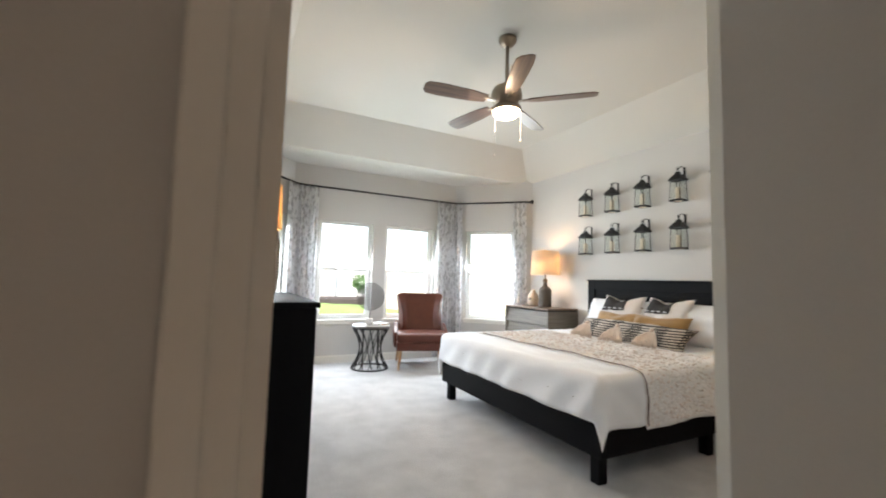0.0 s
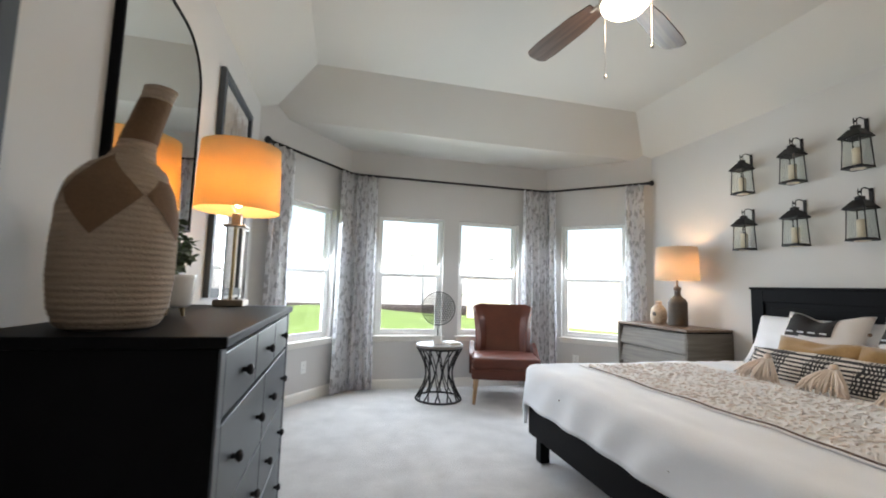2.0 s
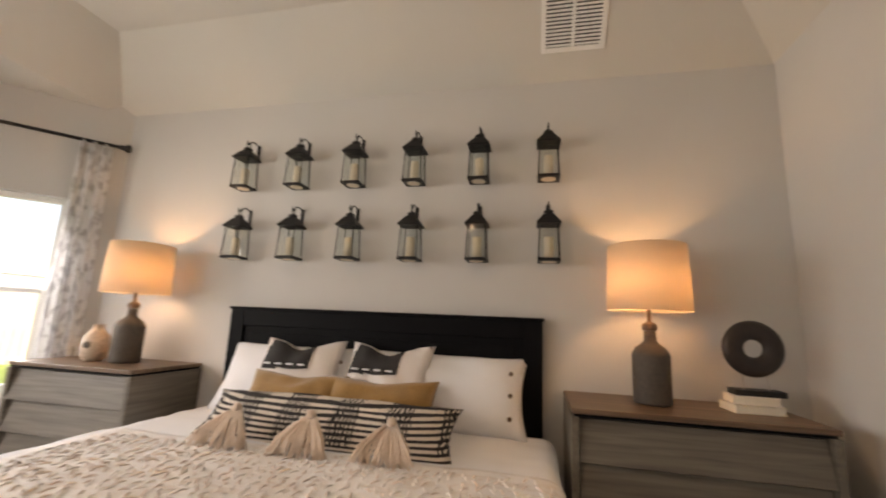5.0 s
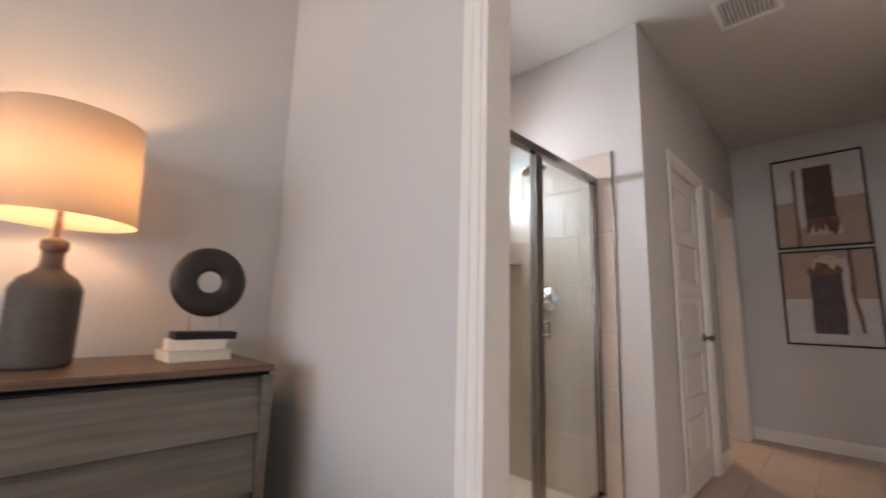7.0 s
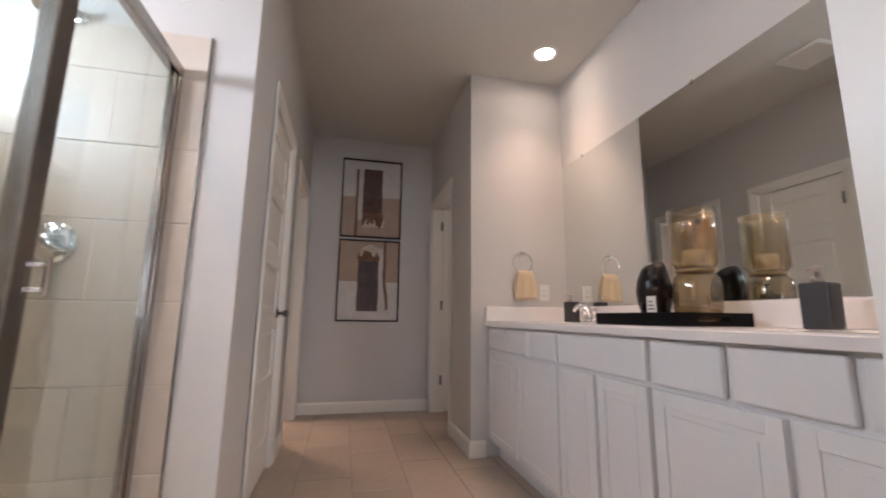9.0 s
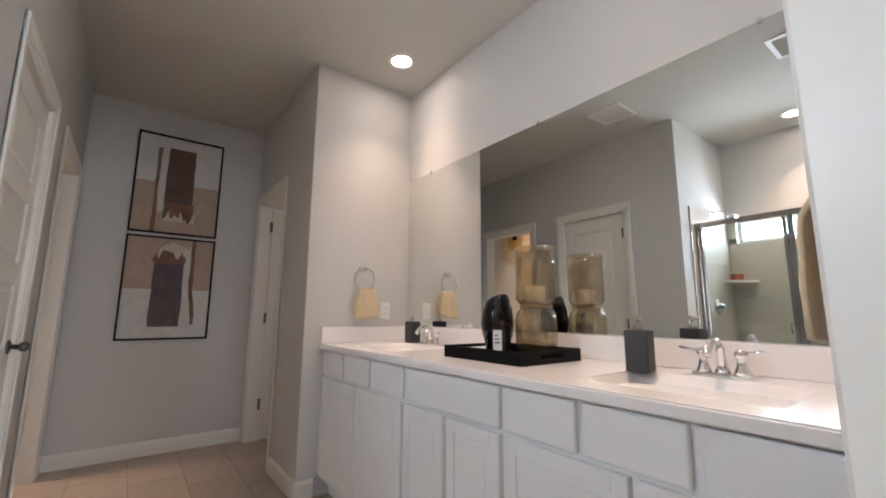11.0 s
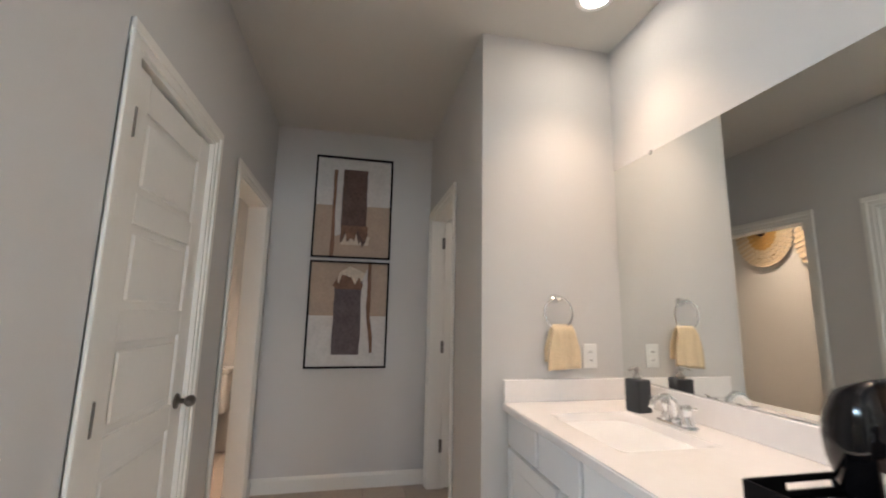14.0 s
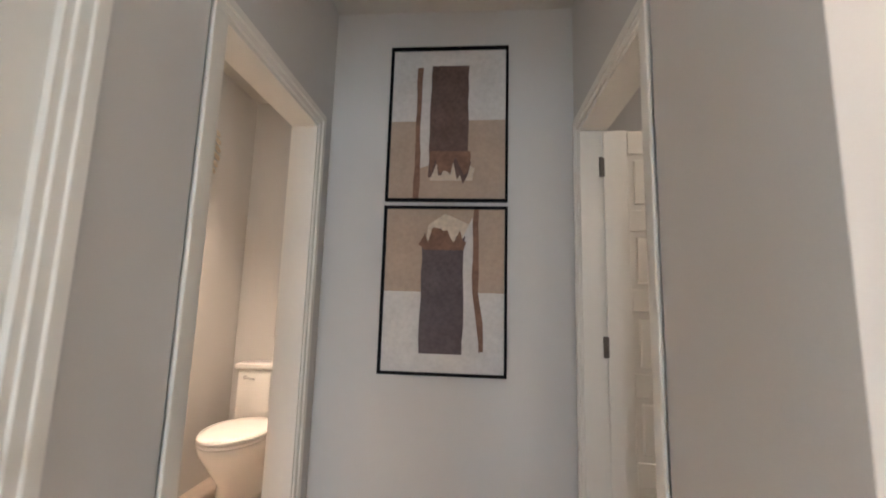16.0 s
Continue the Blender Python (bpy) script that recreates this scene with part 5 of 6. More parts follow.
def arch(hw, hh, r):
    pts = [(-hw, 0), (hw, 0), (hw, hh - r)]
    pts += [(hw - r + r * math.cos(a), hh - r + r * 0.9 * math.sin(a)) for a in [math.pi / 2 * k / 12 for k in range(1, 13)]]
    pts += [(-hw + r + r * math.cos(a), hh - r + r * 0.9 * math.sin(a)) for a in [math.pi / 2 + math.pi / 2 * k / 12 for k in range(13)]]
    return pts


YZ = Matrix(((0, 0, 1, 0), (1, 0, 0, 0), (0, 1, 0, 0), (0, 0, 0, 1)))
outer_, inner_ = arch(hw, hh, 0.26), [(y, z + 0.010) for y, z in arch(hw - 0.010, hh - 0.020, 0.25)]
bm = bmesh.new()
n = len(outer_)
vo0, vi0, vo1, vi1 = ([bm.verts.new((x, y, z)) for y, z in p] for x, p in ((0.002, outer_), (0.002, inner_), (0.032, outer_), (0.032, inner_)))
for k in range(n):
    j = (k + 1) % n
    bm.faces.new((vo1[k], vo1[j], vi1[j], vi1[k]))
    bm.faces.new((vo0[k], vo0[j], vo1[j], vo1[k]))
    bm.faces.new((vi0[k], vi0[j], vi1[j], vi1[k]))
part("frame", bm, BLACK, mr)
part("mirror_glass", prism(inner_, 0.006, 0.027, YZ), MIRROR, mr)

# ---- bedroom: chair, side table ----
ch = thing("leather_chair", "brown leather wing chair on tapered oak legs", "armchair", (3.84, 5.0, 0), -18)
part("seat_cushion", boxes((-0.34, -0.38, 0.345, 0.34, 0.22, 0.465), bevel=0.04, seg=4), LEATHER, ch, smooth=True)
part("seat_frame", boxes((-0.345, -0.355, 0.245, 0.345, 0.30, 0.36), bevel=0.02, seg=3), LEATHER, ch, smooth=True)
bm = bmesh.new()
grid = []
for j in range(15):
    f = j / 14
    row = []
    for i in range(17):
        u = 2 * i / 16 - 1
        wd = 0.315 + 0.035 * f - 0.02 * math.sin(math.pi * f)
        wing = 0.10 * max(0, abs(u) - 0.72) / 0.28 * (0.4 + 0.6 * math.sin(math.pi * min(1, f * 1.1)))
        row.append(bm.verts.new((u * wd, 0.20 + 0.17 * f - wing + 0.02 * (1 - u * u) * math.sin(3 * f), 0.35 + 0.61 * f - 0.03 * max(0, abs(u) - 0.8) / 0.2 * f)))
    grid.append(row)
for a, b in zip(grid, grid[1:]):
    for i in range(16):
        bm.faces.new((a[i], a[i + 1], b[i + 1], b[i]))
bk_ = part("backrest", bm, LEATHER, ch, smooth=True)
sm = bk_.modifiers.new("thick", "SOLIDIFY")
sm.thickness, sm.offset = 0.085, -1
bv = bk_.modifiers.new("round", "BEVEL")
bv.width, bv.segments = 0.03, 3
for sx in (-1, 1):
    part("side_wing", prism([(0.30, 0.25), (0.30, 0.50), (0.22, 0.56), (0.14, 0.51), (0.02, 0.475), (-0.10, 0.45), (-0.12, 0.36), (-0.10, 0.25)], -0.025, 0.025, Matrix(((0, 0, 1, sx * 0.345), (1, 0, 0, 0), (0, 1, 0, 0), (0, 0, 0, 1))), 0.012), LEATHER, ch, smooth=True)
    part("piping", tube([(sx * 0.335, -0.372, 0.455), (sx * 0.337, 0.0, 0.458), (sx * 0.33, 0.2, 0.455)], 0.006, 6), LEATHER, ch)
    part("leg", tube([(sx * 0.29, -0.30, 0.26), (sx * 0.315, -0.335, 0.0)], 0.026, 10, taper=0.015), PALEWOOD, ch, "pale oak leg")
    part("leg", tube([(sx * 0.29, 0.24, 0.26), (sx * 0.31, 0.31, 0.0)], 0.026, 10, taper=0.015), PALEWOOD, ch, "pale oak leg")

st = thing("side_table", "round side table with black crossed metal base", "side table", (3.13, 5.02, 0))
part("tabletop", lathe([(0, 0.535), (0.238, 0.535), (0.245, 0.54), (0.245, 0.556), (0.238, 0.562), (0, 0.562)], 48), mat("grey_table_top", (0.20, 0.18, 0.16), 0.35, var=0.12, s2=30), st, smooth=False)
for z, r in ((0.012, 0.235), (0.525, 0.235)):
    part("ring", tube([(r * math.cos(a), r * math.sin(a), z) for a in [2 * math.pi * k / 48 for k in range(48)]], 0.010, 8, closed=True), IRON, st, smooth=True)
for k in range(12):
    for s in (-1, 1):
        pts = []
        for q in range(9):
            f = q / 8
            a = 2 * math.pi * k / 12 + s * 0.75 * (f - 0.5)
            r = 0.235 - 0.095 * math.sin(math.pi * f)
            pts.append((r * math.cos(a), r * math.sin(a), 0.015 + 0.505 * f))
        part("strip", tube(pts, 0.0065, 6), IRON, st, smooth=True)

dc = thing("disc_sculpture", "round black pierced metal disc on a white base", "sculpture", (3.10, 5.0, 0.562), -20)
part("base", boxes((-0.04, -0.03, 0, 0.04, 0.03, 0.085), bevel=0.004), PORCELAIN, dc, "white block base")
part("stem", tube([(0, 0, 0.08), (0, 0, 0.20)], 0.005, 8), IRON, dc)
CZ, CR = 0.365, 0.172
part("rim", tube([(CR * math.cos(a), 0, CZ + CR * math.sin(a)) for a in [2 * math.pi * k / 56 for k in range(56)]], 0.006, 8, closed=True), IRON, dc, smooth=True)
bm, corner = bmesh.new(), {}
PITCH = 0.026


def lattice_point(x, z):
    """A shared corner of the pierced disc, pushed a little out of its row."""
    key = (round(x / 0.002), round(z / 0.002))
    if key not in corner:
        j = 0.0045
        corner[key] = Vector((x + j * noise.noise(Vector((x * 90, z * 90, 3))), 0, z + j * noise.noise(Vector((x * 90, z * 90, 8)))))
    return corner[key]


solid = {}
for r in range(-8, 9):
    for q in range(-8, 9):
        cx, cz = PITCH * (q + 0.5 * (r % 2)), PITCH * 0.866 * r
        if math.hypot(cx, cz) > CR - 0.010:
            continue
        ring = [lattice_point(cx + PITCH / 1.732 * math.sin(math.pi / 3 * k), cz + PITCH / 1.732 * math.cos(math.pi / 3 * k)) for k in range(6)]
        mid = sum(ring, Vector()) / 6
        outer_v = [solid.setdefault(id(p), None) or solid.update({id(p): bm.verts.new(p + Vector((0, 0, CZ)))}) or solid[id(p)] for p in ring]
        inner_v = [bm.verts.new(mid.lerp(p, 0.70) + Vector((0, 0, CZ))) for p in ring]
        for k in range(6):
            bm.faces.new((outer_v[k], outer_v[(k + 1) % 6], inner_v[(k + 1) % 6], inner_v[k]))
lat = part("pierced_disc", bm, IRON, dc)
sm = lat.modifiers.new("thick", "SOLIDIFY")
sm.thickness, sm.offset = 0.006, 0
tb = thing("book", "pale book lying flat on the side table", "book", (3.24, 4.97, 0.562), 20)
part("cover", boxes((-0.07, -0.09, 0, 0.07, 0.09, 0.004), (-0.07, -0.09, 0.022, 0.07, 0.09, 0.026), bevel=0.001, seg=1), LINEN, tb)
part("pages", boxes((-0.066, -0.086, 0.004, 0.066, 0.086, 0.022)), BOOKPAGES, tb)


def register(name, label, m, w, d, n, split=1):
    """A white stamped air register; its face looks along local -z."""
    t = tagged(new(name), label, "air vent")
    t.matrix_world = m
    f = 0.028
    bs = [(-w / 2, -d / 2, -0.008, w / 2, -d / 2 + f, 0), (-w / 2, d / 2 - f, -0.008, w / 2, d / 2, 0), (-w / 2, -d / 2 + f, -0.008, -w / 2 + f, d / 2 - f, 0), (w / 2 - f, -d / 2 + f, -0.008, w / 2, d / 2 - f, 0)]
    if split > 1:
        bs.append((-w / 2 + f, -0.01, -0.007, w / 2 - f, 0.01, 0))
    part("frame", boxes(*bs, bevel=0.002, seg=1), VINYL, t)
    part("backing", boxes((-w / 2 + f, -d / 2 + f, 0.001, w / 2 - f, d / 2 - f, 0.004)), GREYMATTE, t)
    for k in range(n):
        x = -w / 2 + f + (w - 2 * f) * (k + 0.5) / n
        s = part("slat", boxes((-0.006, -d / 2 + f, -0.001, 0.006, d / 2 - f, 0.0005)), VINYL, t)
        s.matrix_local = pose(x, 0, -0.003, 0, 32, 0)
    return t


register("ceiling_vent", "white two-panel air register on sloped ceiling", pose(5.212, 1.362, 2.914, 0, 39.7, 0), 0.36, 0.36, 15, 2)


def outlet(m, label="white electrical outlet plate"):
    t = thing("wall_outlet", label, "outlet", (0, 0, 0), 0, "outlets")
    t.matrix_world = m
    part("plate", boxes((-0.036, 0.001, -0.058, 0.036, 0.006, 0.058), bevel=0.002), VINYL, t)
    for z in (-0.02, 0.02):
        part("socket", boxes((-0.016, 0.006, z - 0.013, 0.016, 0.008, z + 0.013), bevel=0.002), VINYL, t)
        part("slot", boxes((-0.008, 0.008, z - 0.005, -0.005, 0.0085, z + 0.005), (0.005, 0.008, z - 0.004, 0.008, 0.0085, z + 0.004)), GREYMATTE, t)
    return t


q_ = Vector(BAY[0]).lerp(Vector(BAY[1]), 0.55)
outlet(pose(q_.x, q_.y, 0.33, 0, 0, math.degrees(math.atan2(a1.y, a1.x)) + 180))
q_ = Vector(BAY[2]).lerp(Vector(BAY[3]), 0.3)
outlet(pose(q_.x, q_.y, 0.33, 0, 0, math.degrees(math.atan2(a2.y, a2.x)) + 180))

# ---- bathroom: doors ----


def panel_door(name, w, label, hinge_side=-1):
    """Five-panel white door slab, w wide in local x from the hinge edge, face at local y = 0 and body behind it."""
    t = tagged(new(name), label, "door", kind="structure")
    h, th, s, e = 2.005, 0.035, 0.105, 0.011
    part("slab", boxes((0, e, 0.012, w, th - e, h)), TRIM, t)
    zs, ph = [0.20], (h - 0.012 - 0.20 - 0.105 - 4 * 0.095) / 5
    for f0, f1 in ((0.0, e), (th - e, th)):
        part("stile", boxes((0, f0, 0.012, s, f1, h), bevel=0.002, seg=1), TRIM, t)
        part("stile", boxes((w - s, f0, 0.012, w, f1, h), bevel=0.002, seg=1), TRIM, t)
        z = 0.20
        part("rail", boxes((s, f0, 0.012, w - s, f1, z), bevel=0.002, seg=1), TRIM, t)
        for k in range(5):
            top = z + ph
            nz = top + (0.095 if k < 4 else 0.105)
            part("rail", boxes((s, f0, top, w - s, f1, min(nz, h)), bevel=0.002, seg=1), TRIM, t)
            a, b = (f0 + 0.003, f1 + 0.004) if f0 == 0.0 else (f0 - 0.004, f1 - 0.003)
            part("panel", boxes((s + 0.026, a, z + 0.026, w - s - 0.026, b, top - 0.026), bevel=0.006, seg=1), TRIM, t)
            z = nz
    return t


def lever(parent, x, y, z, s):
    """Oval knob set on the face whose outward way is local y * s."""
    part("rosette", lathe([(0, 0), (0.03, 0), (0.029, 0.006), (0.02, 0.010), (0.010, 0.012), (0.0095, 0.034), (0, 0.034)], 24, pose(x, y, z, -90 * s, 0, 0)), DARKNICKEL, parent, "dark nickel rosette", smooth=True)
    k = lathe([(0, 0), (0.017, 0.003), (0.026, 0.014), (0.026, 0.026), (0.015, 0.036), (0, 0.038)], 24)
    k.transform(Matrix.Diagonal((1.15, 0.85, 1, 1)))
    k.transform(pose(x, y + s * 0.032, z, -90 * s, 0, 0))
    part("knob", k, DARKNICKEL, parent, "dark nickel knob", smooth=True)


def hinges(parent, x, y, zs):
    for z in zs:
        hg = part("hinge", blend(tube([(x, y, z - 0.045), (x, y, z + 0.045)], 0.0085, 10), boxes((x - 0.006, y + 0.002, z - 0.044, x + 0.016, y + 0.013, z + 0.044))), DARKNICKEL, parent, "satin nickel hinge")


d1 = panel_door("door_1", 0.652, "closed cream five-panel door with dark nickel knob")
d1.matrix_world = pose(BX1 + 0.014, D1[1] - 0.019, 0, 0, 0, -90) @ Matrix.Diagonal((1, 1, 1, 1))
lever(d1, 0.592, -0.001, 0.915, -1)
hinges(d1, 0.006, -0.012, (0.26, 0.985, 1.815))
d3 = panel_door("door_2", 0.70, "cream five-panel closet door standing open inward")
d3.matrix_world = pose(RX - 0.10, D3[0] + 0.03, 0, 0, 0, 176)
hinges(d3, -0.012, -0.004, (0.30, 1.02, 1.83))
lever(d3, 0.64, -0.001, 0.915, -1)

# ---- bathroom: framed prints ----


def print_frame(z0, z1, shapes):
    t = thing("framed_print", "thin black framed abstract print in brown and grey", "framed art", (3.398, BY1, z0), 0, "hall prints")
    w, h, f = 0.608, z1 - z0, 0.013
    part("frame", boxes((0, 0.002, 0, f, 0.03, h), (w - f, 0.002, 0, w, 0.03, h), (f, 0.002, 0, w - f, 0.03, f), (f, 0.002, h - f, w - f, 0.03, h), bevel=0.001, seg=1), BLACK, t)
    part("canvas", boxes((f, 0.004, f, w - f, 0.012, h - f)), ART["chalk"], t)
    for k, (poly, col) in enumerate(shapes):
        p = [((1 - u) * (w - 2 * f) + f, v * (h - 2 * f) + f) for u, v in poly]
        part("painted_shape", prism(p, 0.0122 + 0.0007 * k, 0.0128 + 0.0007 * k, Matrix(((1, 0, 0, 0), (0, 0, 1, 0), (0, 1, 0, 0), (0, 0, 0, 1)))), ART[col], t)
    return t


def ragged(u0, u1, base_v, tip, n, seed):
    """The torn lower end of a painted strip."""
    rnd = random.Random(seed)
    pts = []
    for k in range(n + 1):
        u = u0 + (u1 - u0) * k / n
        pts.append((u + rnd.uniform(-0.012, 0.012), base_v + (tip * rnd.uniform(0.3, 1.2) if rnd.random() < 0.55 else -tip * rnd.uniform(0.0, 0.5))))
    return pts


edge = lambda u, v0, v1, n, s: [(u + random.Random(s * 31 + k).uniform(-0.008, 0.008), v0 + (v1 - v0) * k / n) for k in range(n + 1)]
TOP = [([(0, 0), (1, 0), (1, 0.52), (0, 0.51)], "sand"), ([(0.36, 0.12), (0.72, 0.12), (0.74, 0.2), (0.5, 0.3), (0.34, 0.2)], "wash"), ([(0.20, 0.87), (0.36, 0.89), (0.35, 0.22), (0.27, 0.2)], "chalk"), (edge(0.22, 0.0, 0.88, 9, 1)[::1] + edge(0.265, 0.88, 0.0, 9, 2), "clay"), (edge(0.345, 0.89, 0.26, 8, 3) + ragged(0.345, 0.70, 0.20, -0.09, 12, 4) + edge(0.68, 0.26, 0.89, 8, 5), "umber"), (ragged(0.34, 0.71, 0.24, -0.075, 12, 6) + [(0.70, 0.31), (0.35, 0.31)], "clay")]
BOT = [([(0, 0.48), (1, 0.48), (1, 1), (0, 1)], "sand"), ([(0.34, 0.8), (0.74, 0.8), (0.72, 0.9), (0.5, 0.97), (0.36, 0.9)], "wash"), ([(0.64, 0.1), (0.78, 0.12), (0.73, 0.95), (0.64, 0.8)], "chalk"), (edge(0.735, 1.0, 0.48, 5, 7) + edge(0.80, 0.12, 0.13, 1, 8) + edge(0.835, 0.13, 0.3, 2, 9) + edge(0.785, 0.48, 1.0, 5, 10), "clay"), (edge(0.31, 0.11, 0.76, 8, 11) + ragged(0.31, 0.67, 0.80, 0.08, 12, 12) + edge(0.665, 0.76, 0.11, 8, 13), "plum"), (ragged(0.29, 0.68, 0.80, 0.075, 12, 14)[::1] + [(0.66, 0.74), (0.33, 0.74)], "clay")]
print_frame(1.69, 2.515, TOP)
print_frame(0.853, 1.665, BOT)

# ---- bathroom: vanity ----
VX, VT = 2.95, 0.88
UNITS = [(-2.283, -1.335, 3, 2), (-1.333, -0.735, 1, 2), (-0.733, 0.122, 3, 2)]
for y0, y1, nd, ndoor in UNITS:
    t = thing("vanity_cabinet", "white painted vanity cabinet with recessed panel doors", "cabinet", (0, y0, 0), 0, "vanity cabinets")
    w = y1 - y0
    part("body", boxes((BX0 + 0.002, 0, 0.10, VX - 0.02, w, VT - 0.034)), CABINET, t)
    part("toe_kick", boxes((BX0 + 0.05, 0.0, 0, VX - 0.08, w, 0.10)), CABINET, t)

    def shaker(name, a, b, z0, z1, parent, recess):
        e = 0.045
        if recess:
            part(name, boxes((VX - 0.02, a, z0, VX - 0.006, b, z1)), CABINET, parent)
            d = parent.children[-1]
            part("door_frame", boxes((VX - 0.006, a, z0, VX, a + e, z1), (VX - 0.006, b - e, z0, VX, b, z1), (VX - 0.006, a + e, z0, VX, b - e, z0 + e), (VX - 0.006, a + e, z1 - e, VX, b - e, z1), bevel=0.0015, seg=1), CABINET, d)
            part("raised_field", boxes((VX - 0.006, a + e + 0.02, z0 + e + 0.02, VX - 0.002, b - e - 0.02, z1 - e - 0.02), bevel=0.002, seg=1), CABINET, d)
        else:
            part(name, boxes((VX - 0.02, a, z0, VX, b, z1), bevel=0.006, seg=2), CABINET, parent)

    for k in range(nd):
        shaker("drawer_front", w * k / nd + 0.012, w * (k + 1) / nd - 0.012, 0.70, 0.835, t, False)
    for k in range(ndoor):
        shaker("door", w * k / ndoor + 0.012, w * (k + 1) / ndoor - 0.012, 0.125, 0.685, t, True)
BASINS = (-1.81, -0.27)
ct = thing("countertop", "white cultured marble vanity top with two basins", "countertop", (0, 0, 0))
prev = -2.283
xs = (BX0 + 0.002, 2.50, 2.86, VX + 0.018)
bs = [(xs[0], -2.283, VT - 0.033, xs[1], 0.122, VT), (xs[2], -2.283, VT - 0.033, xs[3], 0.122, VT)]
for yb in BASINS:
    bs.append((xs[1], prev, VT - 0.033, xs[2], yb - 0.24, VT))
    prev = yb + 0.24
bs.append((xs[1], prev, VT - 0.033, xs[2], 0.122, VT))
part("slab", boxes(*bs), MARBLE, ct)
part("front_edge", boxes((VX + 0.016, -2.283, VT - 0.034, VX + 0.021, 0.122, VT - 0.004), bevel=0.002, seg=1), MARBLE, ct)
part("backsplash", boxes((BX0 + 0.001, -2.262, VT, BX0 + 0.019, 0.122, VT + 0.10), bevel=0.003, seg=1), MARBLE, ct)
part("side_splash", boxes((BX0 + 0.001, RY + 0.001, VT, VX + 0.016, RY + 0.02, VT + 0.10), bevel=0.003, seg=1), MARBLE, ct)
for yb in BASINS:
    bm = bmesh.new()
    rings = []
    for k, (f, z) in enumerate(((1.0, 0.0), (0.985, -0.008), (0.93, -0.05), (0.82, -0.10), (0.6, -0.125), (0.25, -0.135), (0.08, -0.138))):
        ring = []
        for q in range(40):
            a = 2 * math.pi * q / 40
            c, s = math.cos(a), math.sin(a)
            sq = (abs(c) ** 5 + abs(s) ** 5) ** (-0.2) if k < 4 else (abs(c) ** 3 + abs(s) ** 3) ** (-1 / 3)
            sq = 1 / max(abs(c), abs(s)) if k == 0 else sq
            ring.append(bm.verts.new((2.68 + 0.181 * f * c * sq, yb + 0.2415 * f * s * sq, VT + z)))
        rings.append(ring)
    for a, b in zip(rings, rings[1:]):
        for q in range(40):
            bm.faces.new((a[q], a[(q + 1) % 40], b[(q + 1) % 40], b[q]))
    bm.faces.new(rings[-1])
    part("basin", bm, MARBLE, ct, "white oval-cornered basin", smooth=True)
    part("drain", lathe([(0, -0.134), (0.02, -0.134), (0.022, -0.131), (0.014, -0.129), (0, -0.13)], 20, pose(2.68, yb, VT)), CHROME, ct)

vm = thing("vanity_mirror", "wide frameless mirror over the vanity", "mirror", (0, 0, 0))
part("mirror_glass", boxes((BX0 + 0.001, -2.275, 0.984, BX0 + 0.007, 0.115, 2.04)), MIRROR, vm)
for y in (-1.05, -0.1, -2.0):
    part("clip", boxes((BX0 + 0.001, y - 0.008, 2.03, BX0 + 0.010, y + 0.008, 2.05), bevel=0.002, seg=1), CLEAR, vm)


def faucet(y):
    t = thing("faucet", "chrome two-handle basin faucet with curved spout", "faucet", (2.455, y, VT), 0, "basin faucets")
    part("deck_plate", place(boxes((-0.025, -0.082, 0, 0.025, 0.082, 0.012), bevel=0.006, seg=3), 0, 0, 0), CHROME, t, smooth=True)
    for s in (-1, 1):
        part("handle_base", lathe([(0, 0.01), (0.024, 0.01), (0.022, 0.02), (0.015, 0.035), (0.013, 0.055), (0.019, 0.064), (0.019, 0.074), (0.009, 0.084), (0, 0.086)], 20, pose(0, s * 0.052, 0)), CHROME, t, smooth=True)
        part("handle_lever", tube([(0, s * 0.055, 0.072), (0.012, s * 0.085, 0.078), (0.018, s * 0.115, 0.084)], 0.006, 8, taper=0.004), CHROME, t, smooth=True)
    part("spout", tube([(0, 0, 0.01), (0.0, 0, 0.05), (0.012, 0, 0.088), (0.04, 0, 0.108), (0.075, 0, 0.105), (0.102, 0, 0.085), (0.11, 0, 0.066)], 0.014, 14, taper=0.0105), CHROME, t, smooth=True)
    part("spout_base", lathe([(0, 0.008), (0.022, 0.01), (0.02, 0.022), (0.015, 0.03), (0, 0.03)], 20), CHROME, t, smooth=True)
    part("lift_rod", tube([(-0.018, 0, 0.01), (-0.018, 0, 0.075)], 0.0025, 6), CHROME, t)
    return t


for yb in BASINS:
    faucet(yb)


def soap(x, y, r):
    t = thing("soap_dispenser", "charcoal square soap dispenser with nickel pump", "soap dispenser", (x, y, VT), r, "soap dispensers")
    part("bottle", prism([(-0.037, -0.037), (0.037, -0.037), (0.037, 0.037), (-0.037, 0.037)], 0, 0.135, None, 0.006), GREYMATTE, t)
    part("collar", lathe([(0, 0.135), (0.017, 0.135), (0.017, 0.150), (0.007, 0.153), (0.006, 0.172), (0, 0.172)], 16), NICKEL, t, smooth=True)
    part("pump_head", blend(lathe([(0, 0.168), (0.013, 0.168), (0.013, 0.184), (0, 0.186)], 16), tube([(0, 0, 0.178), (0.02, 0, 0.18), (0.045, 0, 0.172)], 0.0045, 8)), NICKEL, t, smooth=True)
    return t


soap(2.45, -2.03, 10)
soap(2.555, -0.475, 8)

